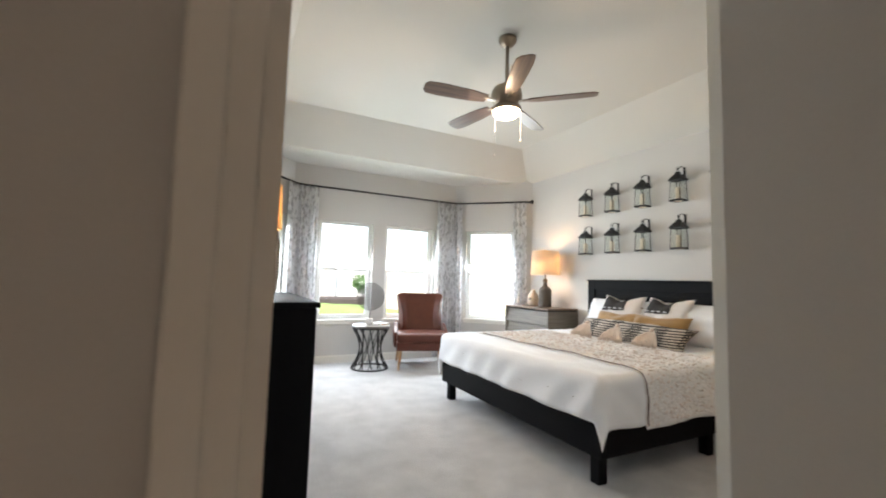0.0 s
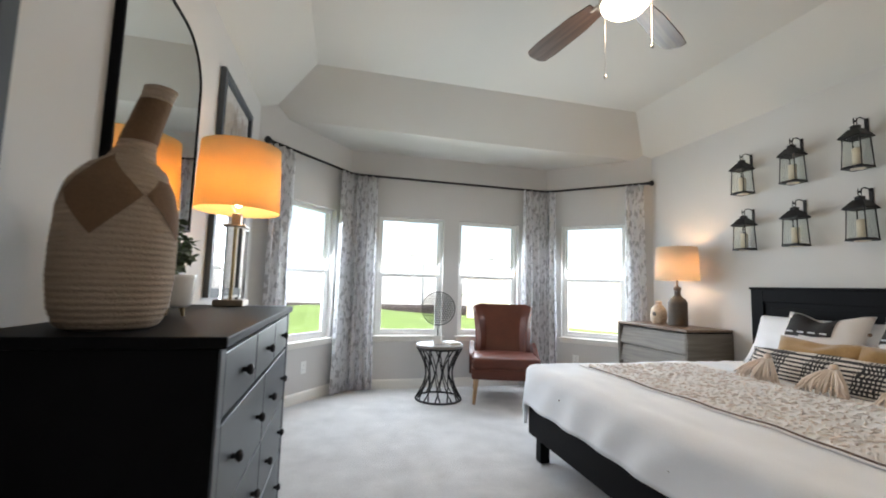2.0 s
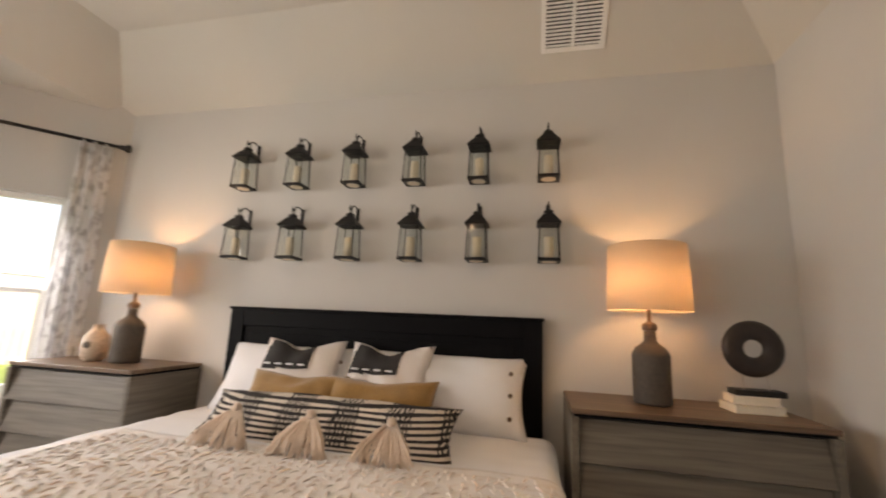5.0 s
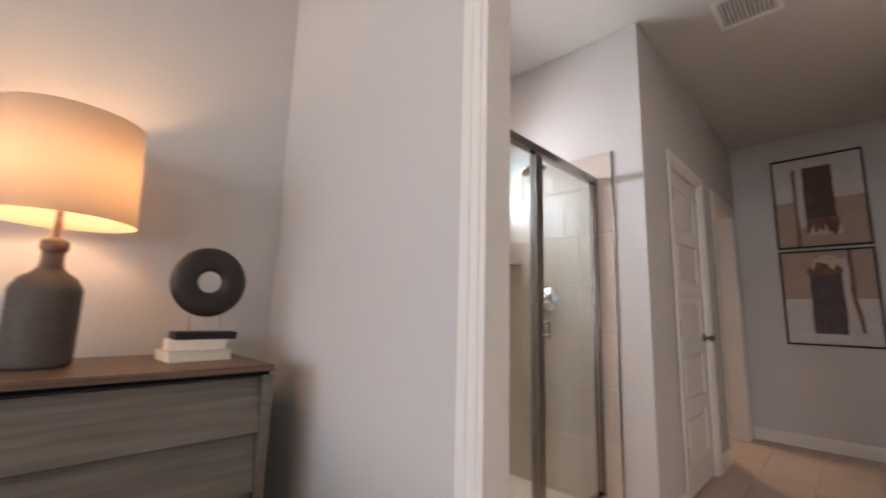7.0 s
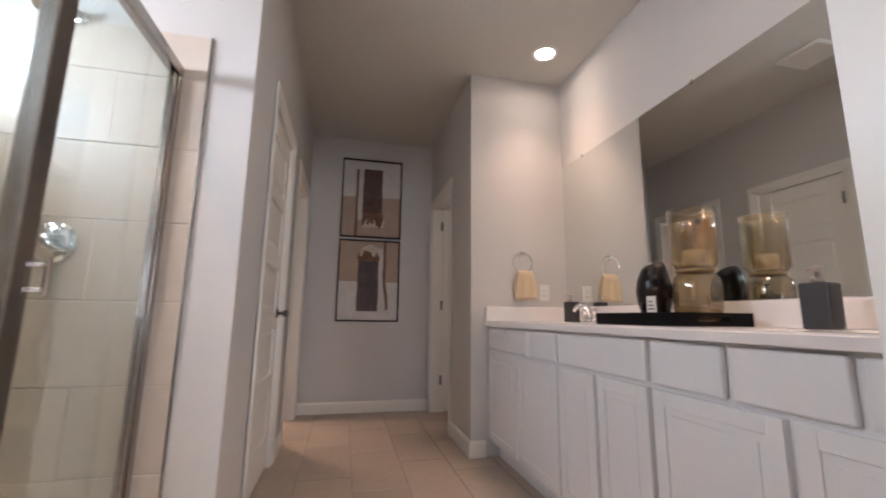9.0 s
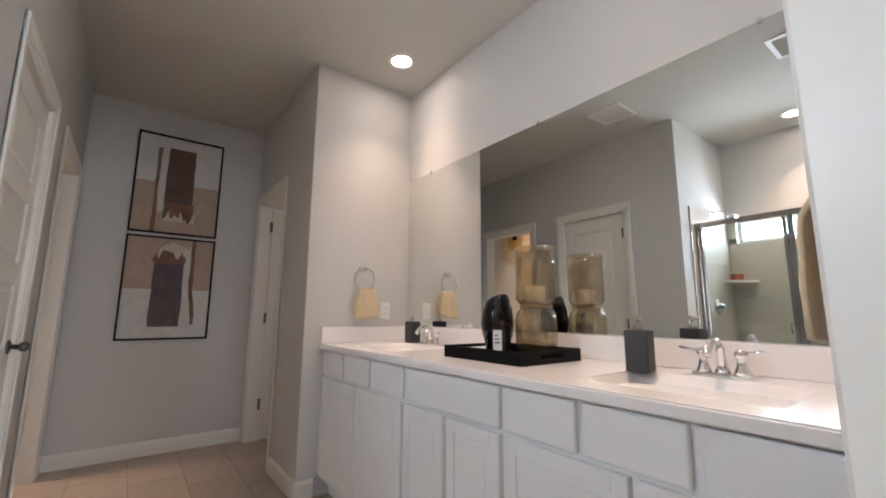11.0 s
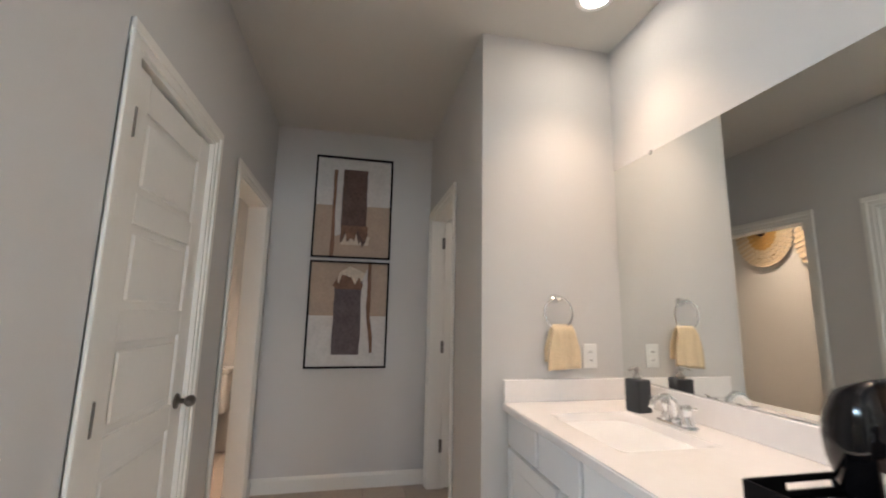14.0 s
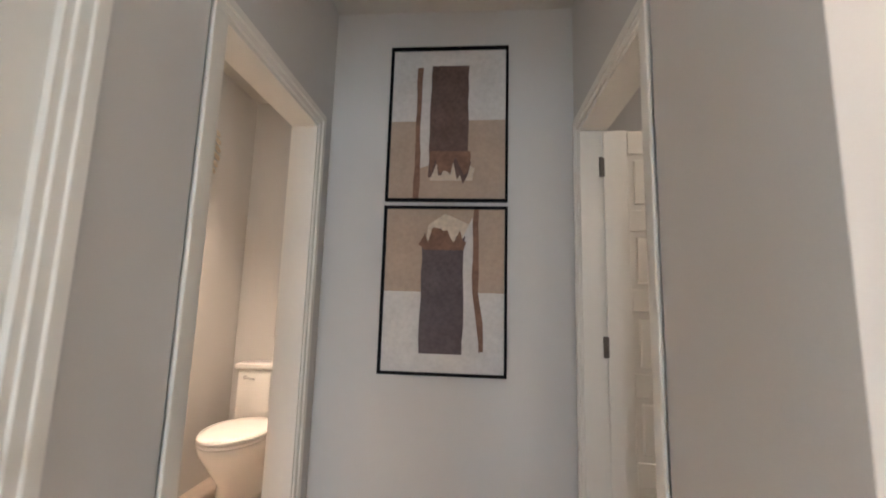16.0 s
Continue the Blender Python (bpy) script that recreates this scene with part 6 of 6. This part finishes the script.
tray = thing("serving_tray", "black rectangular tray with cut-out handles", "tray", (2.44, -1.232, VT))
TWD, TLN, TH = 0.36, 0.45, 0.05
part("bottom", boxes((0.004, 0.004, 0, TWD - 0.004, TLN - 0.004, 0.008)), BLACKGLASS, tray)
for x in (0, TWD - 0.008):
    part("long_side", boxes((x, 0, 0, x + 0.008, TLN, TH), bevel=0.0015, seg=1), BLACK, tray)
for y in (0, TLN - 0.008):
    part("handle_side", boxes((0.008, y, 0, TWD - 0.008, y + 0.008, 0.018), (0.008, y, 0.036, TWD - 0.008, y + 0.008, TH), (0.008, y, 0.018, 0.11, y + 0.008, 0.036), (TWD - 0.11, y, 0.018, TWD - 0.008, y + 0.008, 0.036)), BLACK, tray)

ov = thing("glazed_vase", "glossy black egg-shaped vase on a tray", "vase", (2.55, -1.15, VT + 0.009))
egg = lathe([(0, 0), (0.035, 0), (0.055, 0.03), (0.072, 0.09), (0.076, 0.14), (0.070, 0.19), (0.058, 0.23), (0.050, 0.246), (0.046, 0.249), (0.042, 0.246), (0.050, 0.226), (0.058, 0.17), (0.04, 0.10), (0, 0.09)], 40)
for v in egg.verts:
    v.co.z += 0.45 * v.co.y * max(0.0, v.co.z - 0.17) / 0.08
part("body", egg, BLACKGLASS, ov, smooth=True)
bt = thing("bottle", "dark square bottle with a pale label", "bottle", (2.645, -1.03, VT + 0.009), 12)
part("glass_body", prism([(-0.031, -0.031), (0.031, -0.031), (0.031, 0.031), (-0.031, 0.031)], 0, 0.135, None, 0.008), BOTTLE, bt)
part("neck", lathe([(0.022, 0.133), (0.013, 0.143), (0.013, 0.157), (0, 0.157)], 16), BOTTLE, bt, smooth=True)
part("cap", lathe([(0, 0.157), (0.016, 0.157), (0.016, 0.182), (0, 0.183)], 16), BLACK, bt)
lb = part("paper_label", boxes((0.0312, -0.022, 0.018, 0.0318, 0.022, 0.110)), PAPER, bt, "pale paper label")
for k in range(3):
    part("label_bar", boxes((0.0318, -0.014, 0.055 + 0.015 * k, 0.0321, 0.012 - 0.004 * k, 0.060 + 0.015 * k)), GREYMATTE, lb)
hj = thing("hurricane_jar", "smoked amber glass hurricane jar with a candle", "candle holder", (2.53, -0.935, VT + 0.009))
JAR = [(0, 0.004), (0.055, 0.0), (0.078, 0.02), (0.088, 0.06), (0.088, 0.155), (0.080, 0.185), (0.064, 0.202), (0.062, 0.214), (0.072, 0.226), (0.083, 0.242), (0.084, 0.39), (0.088, 0.465)]
part("jar", lathe(JAR + [(r - 0.004 if r else 0, z + (0.005 if z < 0.01 else 0)) for r, z in JAR[::-1]], 44), SMOKE, hj, smooth=True)
part("neck_ring", lathe([(0.065, 0.203), (0.071, 0.206), (0.071, 0.214), (0.065, 0.217)], 40), AGED, hj, smooth=True)
part("candle_plate", lathe([(0, 0.222), (0.058, 0.222), (0.058, 0.227), (0, 0.227)], 30), AGED, hj)
part("candle", lathe([(0, 0.227), (0.042, 0.227), (0.042, 0.292), (0.037, 0.297), (0.008, 0.294), (0, 0.294)], 28), WAX, hj, "ivory pillar candle", smooth=True)

tr = thing("towel_ring", "chrome wall ring for a hand towel", "towel ring", (2.70, RY, 1.36), 0, "towel rings")
part("rosette", lathe([(0, 0), (0.024, 0), (0.023, 0.008), (0.012, 0.014), (0.011, 0.04), (0.014, 0.05), (0, 0.052)], 24, pose(0, 0.001, 0, -90, 0, 0)), CHROME, tr, smooth=True)
part("ring", tube([(0.072 * math.sin(a), 0.043, -0.07 + 0.074 * math.cos(a)) for a in [2 * math.pi * k / 40 for k in range(40)]], 0.005, 8, closed=True), CHROME, tr, smooth=True)
tw_ = thing("hand_towel", "sand coloured terry hand towel hung in a ring", "towel", (2.685, RY + 0.043, 1.225), 0, "hand towels")
bm = bmesh.new()
grid = []
for i in range(19):
    u = i / 18 - 0.5
    row = []
    for j in range(25):
        s = j / 24
        front = s >= 0.5
        d = abs(s - 0.5) * 2
        wdt = 0.10 + 0.065 * min(1, d * 1.6)
        drop = d * (0.20 if front else 0.165)
        yy_ = (0.016 if front else -0.014) * min(1, d * 6) + 0.0016 * math.sin(u * 14 + (0 if front else 1)) * min(1, d * 2)
        row.append(bm.verts.new((u * wdt, yy_ + 0.003 * noise.noise(Vector((u * 9, s * 9, 1))), 0.006 - drop - 0.01 * u * d)))
    grid.append(row)
for a, b in zip(grid, grid[1:]):
    for j in range(24):
        bm.faces.new((a[j], a[j + 1], b[j + 1], b[j]))
tc = part("cloth", bm, TERRY, tw_, smooth=True)
sm = tc.modifiers.new("thick", "SOLIDIFY")
sm.thickness = 0.007
copy_thing(tr, pose(3.13, SY0, 1.36, 0, 0, 180))
copy_thing(tw_, pose(3.14, SY0 - 0.043, 1.225, 0, 0, 180))
outlet(pose(2.517, RY, 1.085, 0, 0, 0))

# ---- bathroom: ceiling ----


# draws the seen lights and also unseen ones added to brighten rooms
def downlight(x, y, watts, colour=(1.0, 0.73, 0.52)):
    t = thing("recessed_light", "white recessed ceiling light, lit, seen or added", "recessed light", (x, y, HB - 0.005), 0, "recessed lights")
    part("trim_ring", lathe([(0.062, -0.002), (0.064, -0.006), (0.088, -0.004), (0.089, 0.0)], 36), VINYL, t, smooth=True)
    part("lens", lathe([(0, -0.003), (0.06, -0.003), (0.062, -0.001)], 32), GLOWB, t, "lit lens")
    lamp("downlight", "AREA", watts, colour, pose(x, y, HB - 0.012), 0.12, spread=84)
    return t


downlight(2.64, -1.93, 0.85)
# unseen light near the second basin, added to brighten east wall and door
downlight(2.92, -0.40, 1.0)
downlight(5.0, -0.55, 1.5)
# unseen hall light, added to lift the dark walls around the entry
downlight(1.25, -1.5, 1.9)
downlight(4.87, -3.6, 2.3, (1.0, 0.74, 0.52))
# weak closet light, out of view, added to brighten the open door
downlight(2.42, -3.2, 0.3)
register("exhaust_fan", "white square bathroom exhaust fan grille", pose(3.83, -1.48, HB - 0.006), 0.29, 0.29, 12)
register("ceiling_vent", "white square ceiling air register", pose(3.85, -0.25, HB - 0.006), 0.29, 0.29, 10)

# ---- bathroom: shower ----
sw = tagged(new("window_5"), "high transom window in the shower", "window", kind="structure")
part("window_frame", boxes((SHX + 0.05, TW[0], TW[2], SHX + 0.10, TW[0] + 0.035, TW[3]), (SHX + 0.05, TW[1] - 0.035, TW[2], SHX + 0.10, TW[1], TW[3]), (SHX + 0.05, TW[0] + 0.035, TW[3] - 0.035, SHX + 0.10, TW[1] - 0.035, TW[3]), (SHX + 0.05, TW[0] + 0.035, TW[2], SHX + 0.10, TW[1] - 0.035, TW[2] + 0.035)), VINYL, sw)
pn = part("pane", boxes((SHX + 0.07, TW[0] + 0.03, TW[2] + 0.03, SHX + 0.074, TW[1] - 0.03, TW[3] - 0.03)), PANE, sw)
pn.visible_shadow = False
lamp("transom_daylight", "AREA", 9, DAY, pose(SHX + 0.13, (TW[0] + TW[1]) / 2, (TW[2] + TW[3]) / 2, 90, 0, 90), TW[1] - TW[0], TW[3] - TW[2])

pan = thing("shower_pan", "white acrylic shower base with a low curb", "shower base", (0, 0, 0))
part("curb", boxes((GX - 0.07, SHY + 0.001, -0.006, GX + 0.05, SY0 - 0.001, 0.11), bevel=0.012, seg=3), ACRYLIC, pan, smooth=True)
part("floor_pan", boxes((GX + 0.05, SHY + 0.001, -0.006, SHX - 0.001, SY0 - 0.001, 0.05)), ACRYLIC, pan)
part("drain", lathe([(0, 0.051), (0.05, 0.051), (0.052, 0.054), (0, 0.055)], 24, pose(4.98, -0.55, 0)), CHROME, pan)

en = thing("shower_enclosure", "framed glass shower enclosure with brushed metal posts", "shower screen", (0, 0, 0))
HZ = 1.835
part("header", boxes((GX - 0.02, SHY, HZ - 0.03, GX + 0.02, SY0, HZ + 0.012), bevel=0.003, seg=1), STEEL, en)
part("sill_track", boxes((GX - 0.02, SHY, 0.11, GX + 0.02, SY0, 0.13), bevel=0.003, seg=1), STEEL, en)
part("wall_post", boxes((GX - 0.018, SHY, 0.13, GX + 0.018, SHY + 0.03, HZ - 0.03), bevel=0.003, seg=1), STEEL, en)
part("wall_post", boxes((GX - 0.018, SY0 - 0.03, 0.13, GX + 0.018, SY0, HZ - 0.03), bevel=0.003, seg=1), STEEL, en)
part("mid_post", boxes((GX - 0.02, -0.585, 0.13, GX + 0.02, -0.545, HZ - 0.03), bevel=0.003, seg=1), STEEL, en)
gl = part("fixed_pane", boxes((GX - 0.003, -0.547, 0.13, GX + 0.003, SY0 - 0.028, HZ - 0.03)), SHOWERGLASS, en)
dg = part("door_pane", boxes((GX - 0.003, SHY + 0.03, 0.14, GX + 0.003, -0.587, HZ - 0.035)), SHOWERGLASS, en)
for y in (-0.615, SHY + 0.03):
    part("door_rail", boxes((GX - 0.012, y, 0.14, GX + 0.012, y + 0.026, HZ - 0.035), bevel=0.003, seg=1), STEEL, dg)
part("door_handle", boxes((GX - 0.040, -0.63, 0.935, GX - 0.030, -0.616, 1.02), (GX - 0.031, -0.628, 0.945, GX - 0.003, -0.618, 0.955), (GX - 0.031, -0.628, 1.0, GX - 0.003, -0.618, 1.01), bevel=0.003, seg=1), CHROME, dg, "chrome pull handle")
for ob in (gl, dg):
    ob.visible_shadow = False

sd = thing("wall_shower", "chrome shower head on a bent wall arm", "shower", (4.93, SHY + 0.01, 1.97))
part("arm", tube([(0, 0.0, 0.02), (0, 0.06, 0.035), (0, 0.11, 0.02), (0, 0.145, -0.02)], 0.010, 10), CHROME, sd, smooth=True)
part("flange", lathe([(0, 0), (0.03, 0), (0.026, 0.008), (0.012, 0.012), (0, 0.012)], 20, pose(0, 0, 0.02, -90, 0, 0)), CHROME, sd, smooth=True)
part("head", lathe([(0, 0.03), (0.014, 0.03), (0.018, 0.01), (0.042, -0.018), (0.045, -0.032), (0.04, -0.036), (0, -0.036)], 28, pose(0, 0.155, -0.03, 35, 0, 0)), CHROME, sd, smooth=True)
vv = thing("shower_valve", "chrome round shower valve with a lever", "shower valve", (4.90, SHY + 0.01, 1.14))
part("escutcheon", lathe([(0, 0), (0.075, 0), (0.073, 0.006), (0.05, 0.014), (0.028, 0.018), (0.026, 0.05), (0, 0.052)], 32, pose(0, 0, 0, -90, 0, 0)), CHROME, vv, smooth=True)
part("lever", tube([(0, 0.05, 0), (-0.03, 0.06, -0.02), (-0.075, 0.062, -0.035)], 0.011, 10, taper=0.007), CHROME, vv, smooth=True)
cs = thing("corner_shelf", "white stone corner shelf in the shower", "shelf", (SHX - 0.012, SHY + 0.012, 1.365))
part("slab", prism([(0, 0)] + [(-0.21 * math.cos(a), 0.21 * math.sin(a)) for a in [math.pi / 2 * k / 10 for k in range(11)]], 0, 0.018, None, 0.003), MARBLE, cs)
so = thing("soap_bar", "stacked red wrapped soap bars on shower shelf", "soap", (SHX - 0.09, SHY + 0.075, 1.383), 20)
part("lower_bar", boxes((-0.05, -0.03, 0, 0.05, 0.03, 0.03), bevel=0.005), REDSOAP, so)
part("upper_bar", place(boxes((-0.05, -0.03, 0.03, 0.05, 0.03, 0.06), bevel=0.005), 0, 0, 0, 0, 0, 8), REDSOAP, so)

# ---- toilet room ----
to = thing("toilet", "almond two-piece toilet with closed lid", "toilet", (4.93, WCY + 0.03, 0), 0)


def oval(cx, cy, rx, ry, n=36, back=0.8):
    return [(cx + rx * math.sin(2 * math.pi * k / n), cy - ry * math.cos(2 * math.pi * k / n) * (1 if math.cos(2 * math.pi * k / n) < 0 else back)) for k in range(n)]


def loft(sections):
    bm = bmesh.new()
    rings = [[bm.verts.new((x, y, z)) for x, y in poly] for poly, z in sections]
    for a, b in zip(rings, rings[1:]):
        for k in range(len(a)):
            j = (k + 1) % len(a)
            bm.faces.new((a[k], a[j], b[j], b[k]))
    bm.faces.new(rings[0])
    bm.faces.new(rings[-1])
    return bm


part("bowl", loft([(oval(0, 0.36, 0.115, 0.25), 0.0), (oval(0, 0.36, 0.11, 0.24), 0.05), (oval(0, 0.37, 0.105, 0.22), 0.14), (oval(0, 0.42, 0.13, 0.25), 0.24), (oval(0, 0.455, 0.175, 0.275), 0.33), (oval(0, 0.46, 0.185, 0.285), 0.375), (oval(0, 0.46, 0.178, 0.278), 0.385)]), PORCELAIN, to, smooth=True)
part("seat", loft([(oval(0, 0.46, 0.186, 0.286), 0.387), (oval(0, 0.46, 0.19, 0.29), 0.392), (oval(0, 0.46, 0.188, 0.288), 0.405)]), PORCELAIN, to, smooth=True)
part("lid", loft([(oval(0, 0.46, 0.186, 0.286), 0.409), (oval(0, 0.46, 0.191, 0.291), 0.414), (oval(0, 0.46, 0.186, 0.286), 0.428), (oval(0, 0.46, 0.15, 0.25), 0.434)]), PORCELAIN, to, smooth=True)
part("tank", boxes((-0.215, 0.0, 0.37, 0.215, 0.185, 0.715), bevel=0.025, seg=4), PORCELAIN, to, smooth=True)
part("tank_lid", boxes((-0.228, -0.008, 0.717, 0.228, 0.197, 0.755), bevel=0.012, seg=3), PORCELAIN, to, smooth=True)
part("flush_lever", blend(lathe([(0, 0), (0.014, 0), (0.014, 0.008), (0, 0.01)], 16, pose(0.15, 0.184, 0.665, -90, 0, 0)), tube([(0.15, 0.196, 0.665), (0.11, 0.20, 0.66), (0.075, 0.2, 0.655)], 0.006, 8)), CHROME, to)
wh = thing("wall_hanging", "round golden layered capiz shell wall hanging", "wall decor", (WCX - 0.002, -3.93, 2.02), 0, "shell hangings")
SHELL = mat("golden_shell", (0.50, 0.30, 0.10), 0.35, var=0.3, s1=14, s2=60, bump=0.2)
PALESHELL = mat("pale_shell", (0.58, 0.47, 0.33), 0.35, var=0.3, s1=14, s2=60, bump=0.2)
part("backing_hoop", tube([(-0.012, 0.12 * math.cos(a), 0.12 * math.sin(a)) for a in [2 * math.pi * k / 30 for k in range(30)]], 0.008, 8, closed=True), AGED, wh)
part("hub", lathe([(0, 0), (0.034, 0), (0.034, 0.04), (0, 0.045)], 16, pose(-0.02, 0, 0.17, 0, -90, 0)), IRON, wh)
for r in range(7):
    n, rad = 5 + 3 * r, 0.05 + 0.045 * r
    first = None
    for k in range(n):
        a = math.pi - 0.35 + (math.pi + 0.7) * (k + 0.5 * (r % 2)) / n
        if first is None:
            first = ob = part("shell", lathe([(0, 0), (0.030, 0), (0.032, 0.0015), (0.030, 0.003), (0, 0.003)], 10), SHELL if r < 3 else PALESHELL, wh)
        else:
            ob = first.copy()
            scene.collection.objects.link(ob)
        ob.matrix_local = pose(-0.014 - 0.003 * (7 - r), rad * math.cos(a) * 0.9, 0.15 + rad * math.sin(a), 0, -90 + 22, 0)

copy_thing(wh, pose(WCX - 0.002, -3.30, 1.90))

# ---- tiles, last ----


def tile_mesh(name, sx, sy, sz, material):
    bm = boxes((0, 0, 0, sx, sy, sz), bevel=0.0015, seg=1)
    bmesh.ops.recalc_face_normals(bm, faces=bm.faces)
    me = bpy.data.meshes.new(name)
    bm.to_mesh(me)
    bm.free()
    me.materials.append(material)
    return me


def vary(m, amount):
    """Tone that differs from piece to piece."""
    nt = m.node_tree
    info, hsv, mr_ = (nt.nodes.new("ShaderNode" + k) for k in ("ObjectInfo", "HueSaturation", "MapRange"))
    p = nt.nodes["Principled BSDF"]
    link = p.inputs["Base Color"].links[0]
    src = link.from_socket
    mr_.inputs["To Min"].default_value, mr_.inputs["To Max"].default_value = 1 - amount, 1 + amount
    nt.links.new(info.outputs["Random"], mr_.inputs["Value"])
    nt.links.new(mr_.outputs["Result"], hsv.inputs["Value"])
    nt.links.new(src, hsv.inputs["Color"])
    nt.links.new(hsv.outputs["Color"], p.inputs["Base Color"])


vary(FLOORTILE, 0.08)
vary(SHOWERTILE, 0.03)
cache = {}


def lay(parent, material, m, sx, sy, sz):
    key = (material.name, round(sx, 3), round(sy, 3))
    if key not in cache:
        cache[key] = tile_mesh("tile", sx, sy, sz, material)
    ob = new("tile", cache[key])
    ob.parent = parent
    ob.matrix_local = m


g = 0.004
for i in range(13):
    for j in range(10):
        x0, y0 = BX0 + 0.30 * i, -4.70 + 0.60 * j - (0.20 * (i % 3))
        x1, y1 = x0 + 0.30 - g, y0 + 0.60 - g
        x0, x1 = max(x0, BX0 if y1 > -2.3 else 1.95), min(x1, 5.3 if y1 < SHY else GX - 0.07)
        y0, y1 = max(y0, -4.68), min(y1, SY0 + 0.05)
        if x1 - x0 > 0.03 and y1 - y0 > 0.03:
            lay(bf, FLOORTILE, pose(x0, y0, -0.006), x1 - x0, y1 - y0, 0.006)
TH_ = 0.285
for r in range(7):
    z0, z1 = 0.09 + TH_ * r, min(0.09 + TH_ * (r + 1) - g, 1.99)
    if z1 - z0 < 0.03:
        continue
    for k in range(4):
        a, b = 4.487 + 0.6 * k - 0.3 * (r % 2), 4.487 + 0.6 * (k + 1) - 0.3 * (r % 2) - 0.0015
        a, b = max(a, 4.487), min(b, SHX - 0.012)
        if b - a > 0.03:
            lay(bpy.data.objects["wall_shower_south"], SHOWERTILE, bpy.data.objects["wall_shower_south"].matrix_world.inverted() @ pose(a, SHY, z0) @ Matrix(((1, 0, 0, 0), (0, 0, 1, 0), (0, 1, 0, 0), (0, 0, 0, 1))), b - a, z1 - z0, 0.006)
        a, b = SHY + 0.6 * k - 0.3 * (r % 2), SHY + 0.6 * (k + 1) - 0.3 * (r % 2) - 0.0015
        a, b = max(a, SHY + 0.012), min(b, SY0 - 0.002)
        if b - a > 0.03:
            spans = [(a, b, z0, z1)]
            if z1 > TW[2] and z0 < TW[3]:
                spans = [(a, b, z0, min(z1, TW[2]))] + ([(a, min(b, TW[0]), TW[2], z1)] if a < TW[0] else []) + ([(max(a, TW[1]), b, TW[2], z1)] if b > TW[1] else [])
            for aa, bb, za, zb in spans:
                if bb - aa > 0.02 and zb - za > 0.02:
                    we = bpy.data.objects["wall_shower_east"]
                    lay(we, SHOWERTILE, we.matrix_world.inverted() @ pose(SHX, aa, za) @ Matrix(((0, 0, -1, 0), (1, 0, 0, 0), (0, 1, 0, 0), (0, 0, 0, 1))), bb - aa, zb - za, 0.006)
te = part("tile_edge", boxes((4.478, SHY + 0.001, 0.0, 4.486, SHY + 0.012, 1.99), bevel=0.001, seg=1), STEEL)
tagged(te, "metal tile edge strip", "trim", kind="structure")
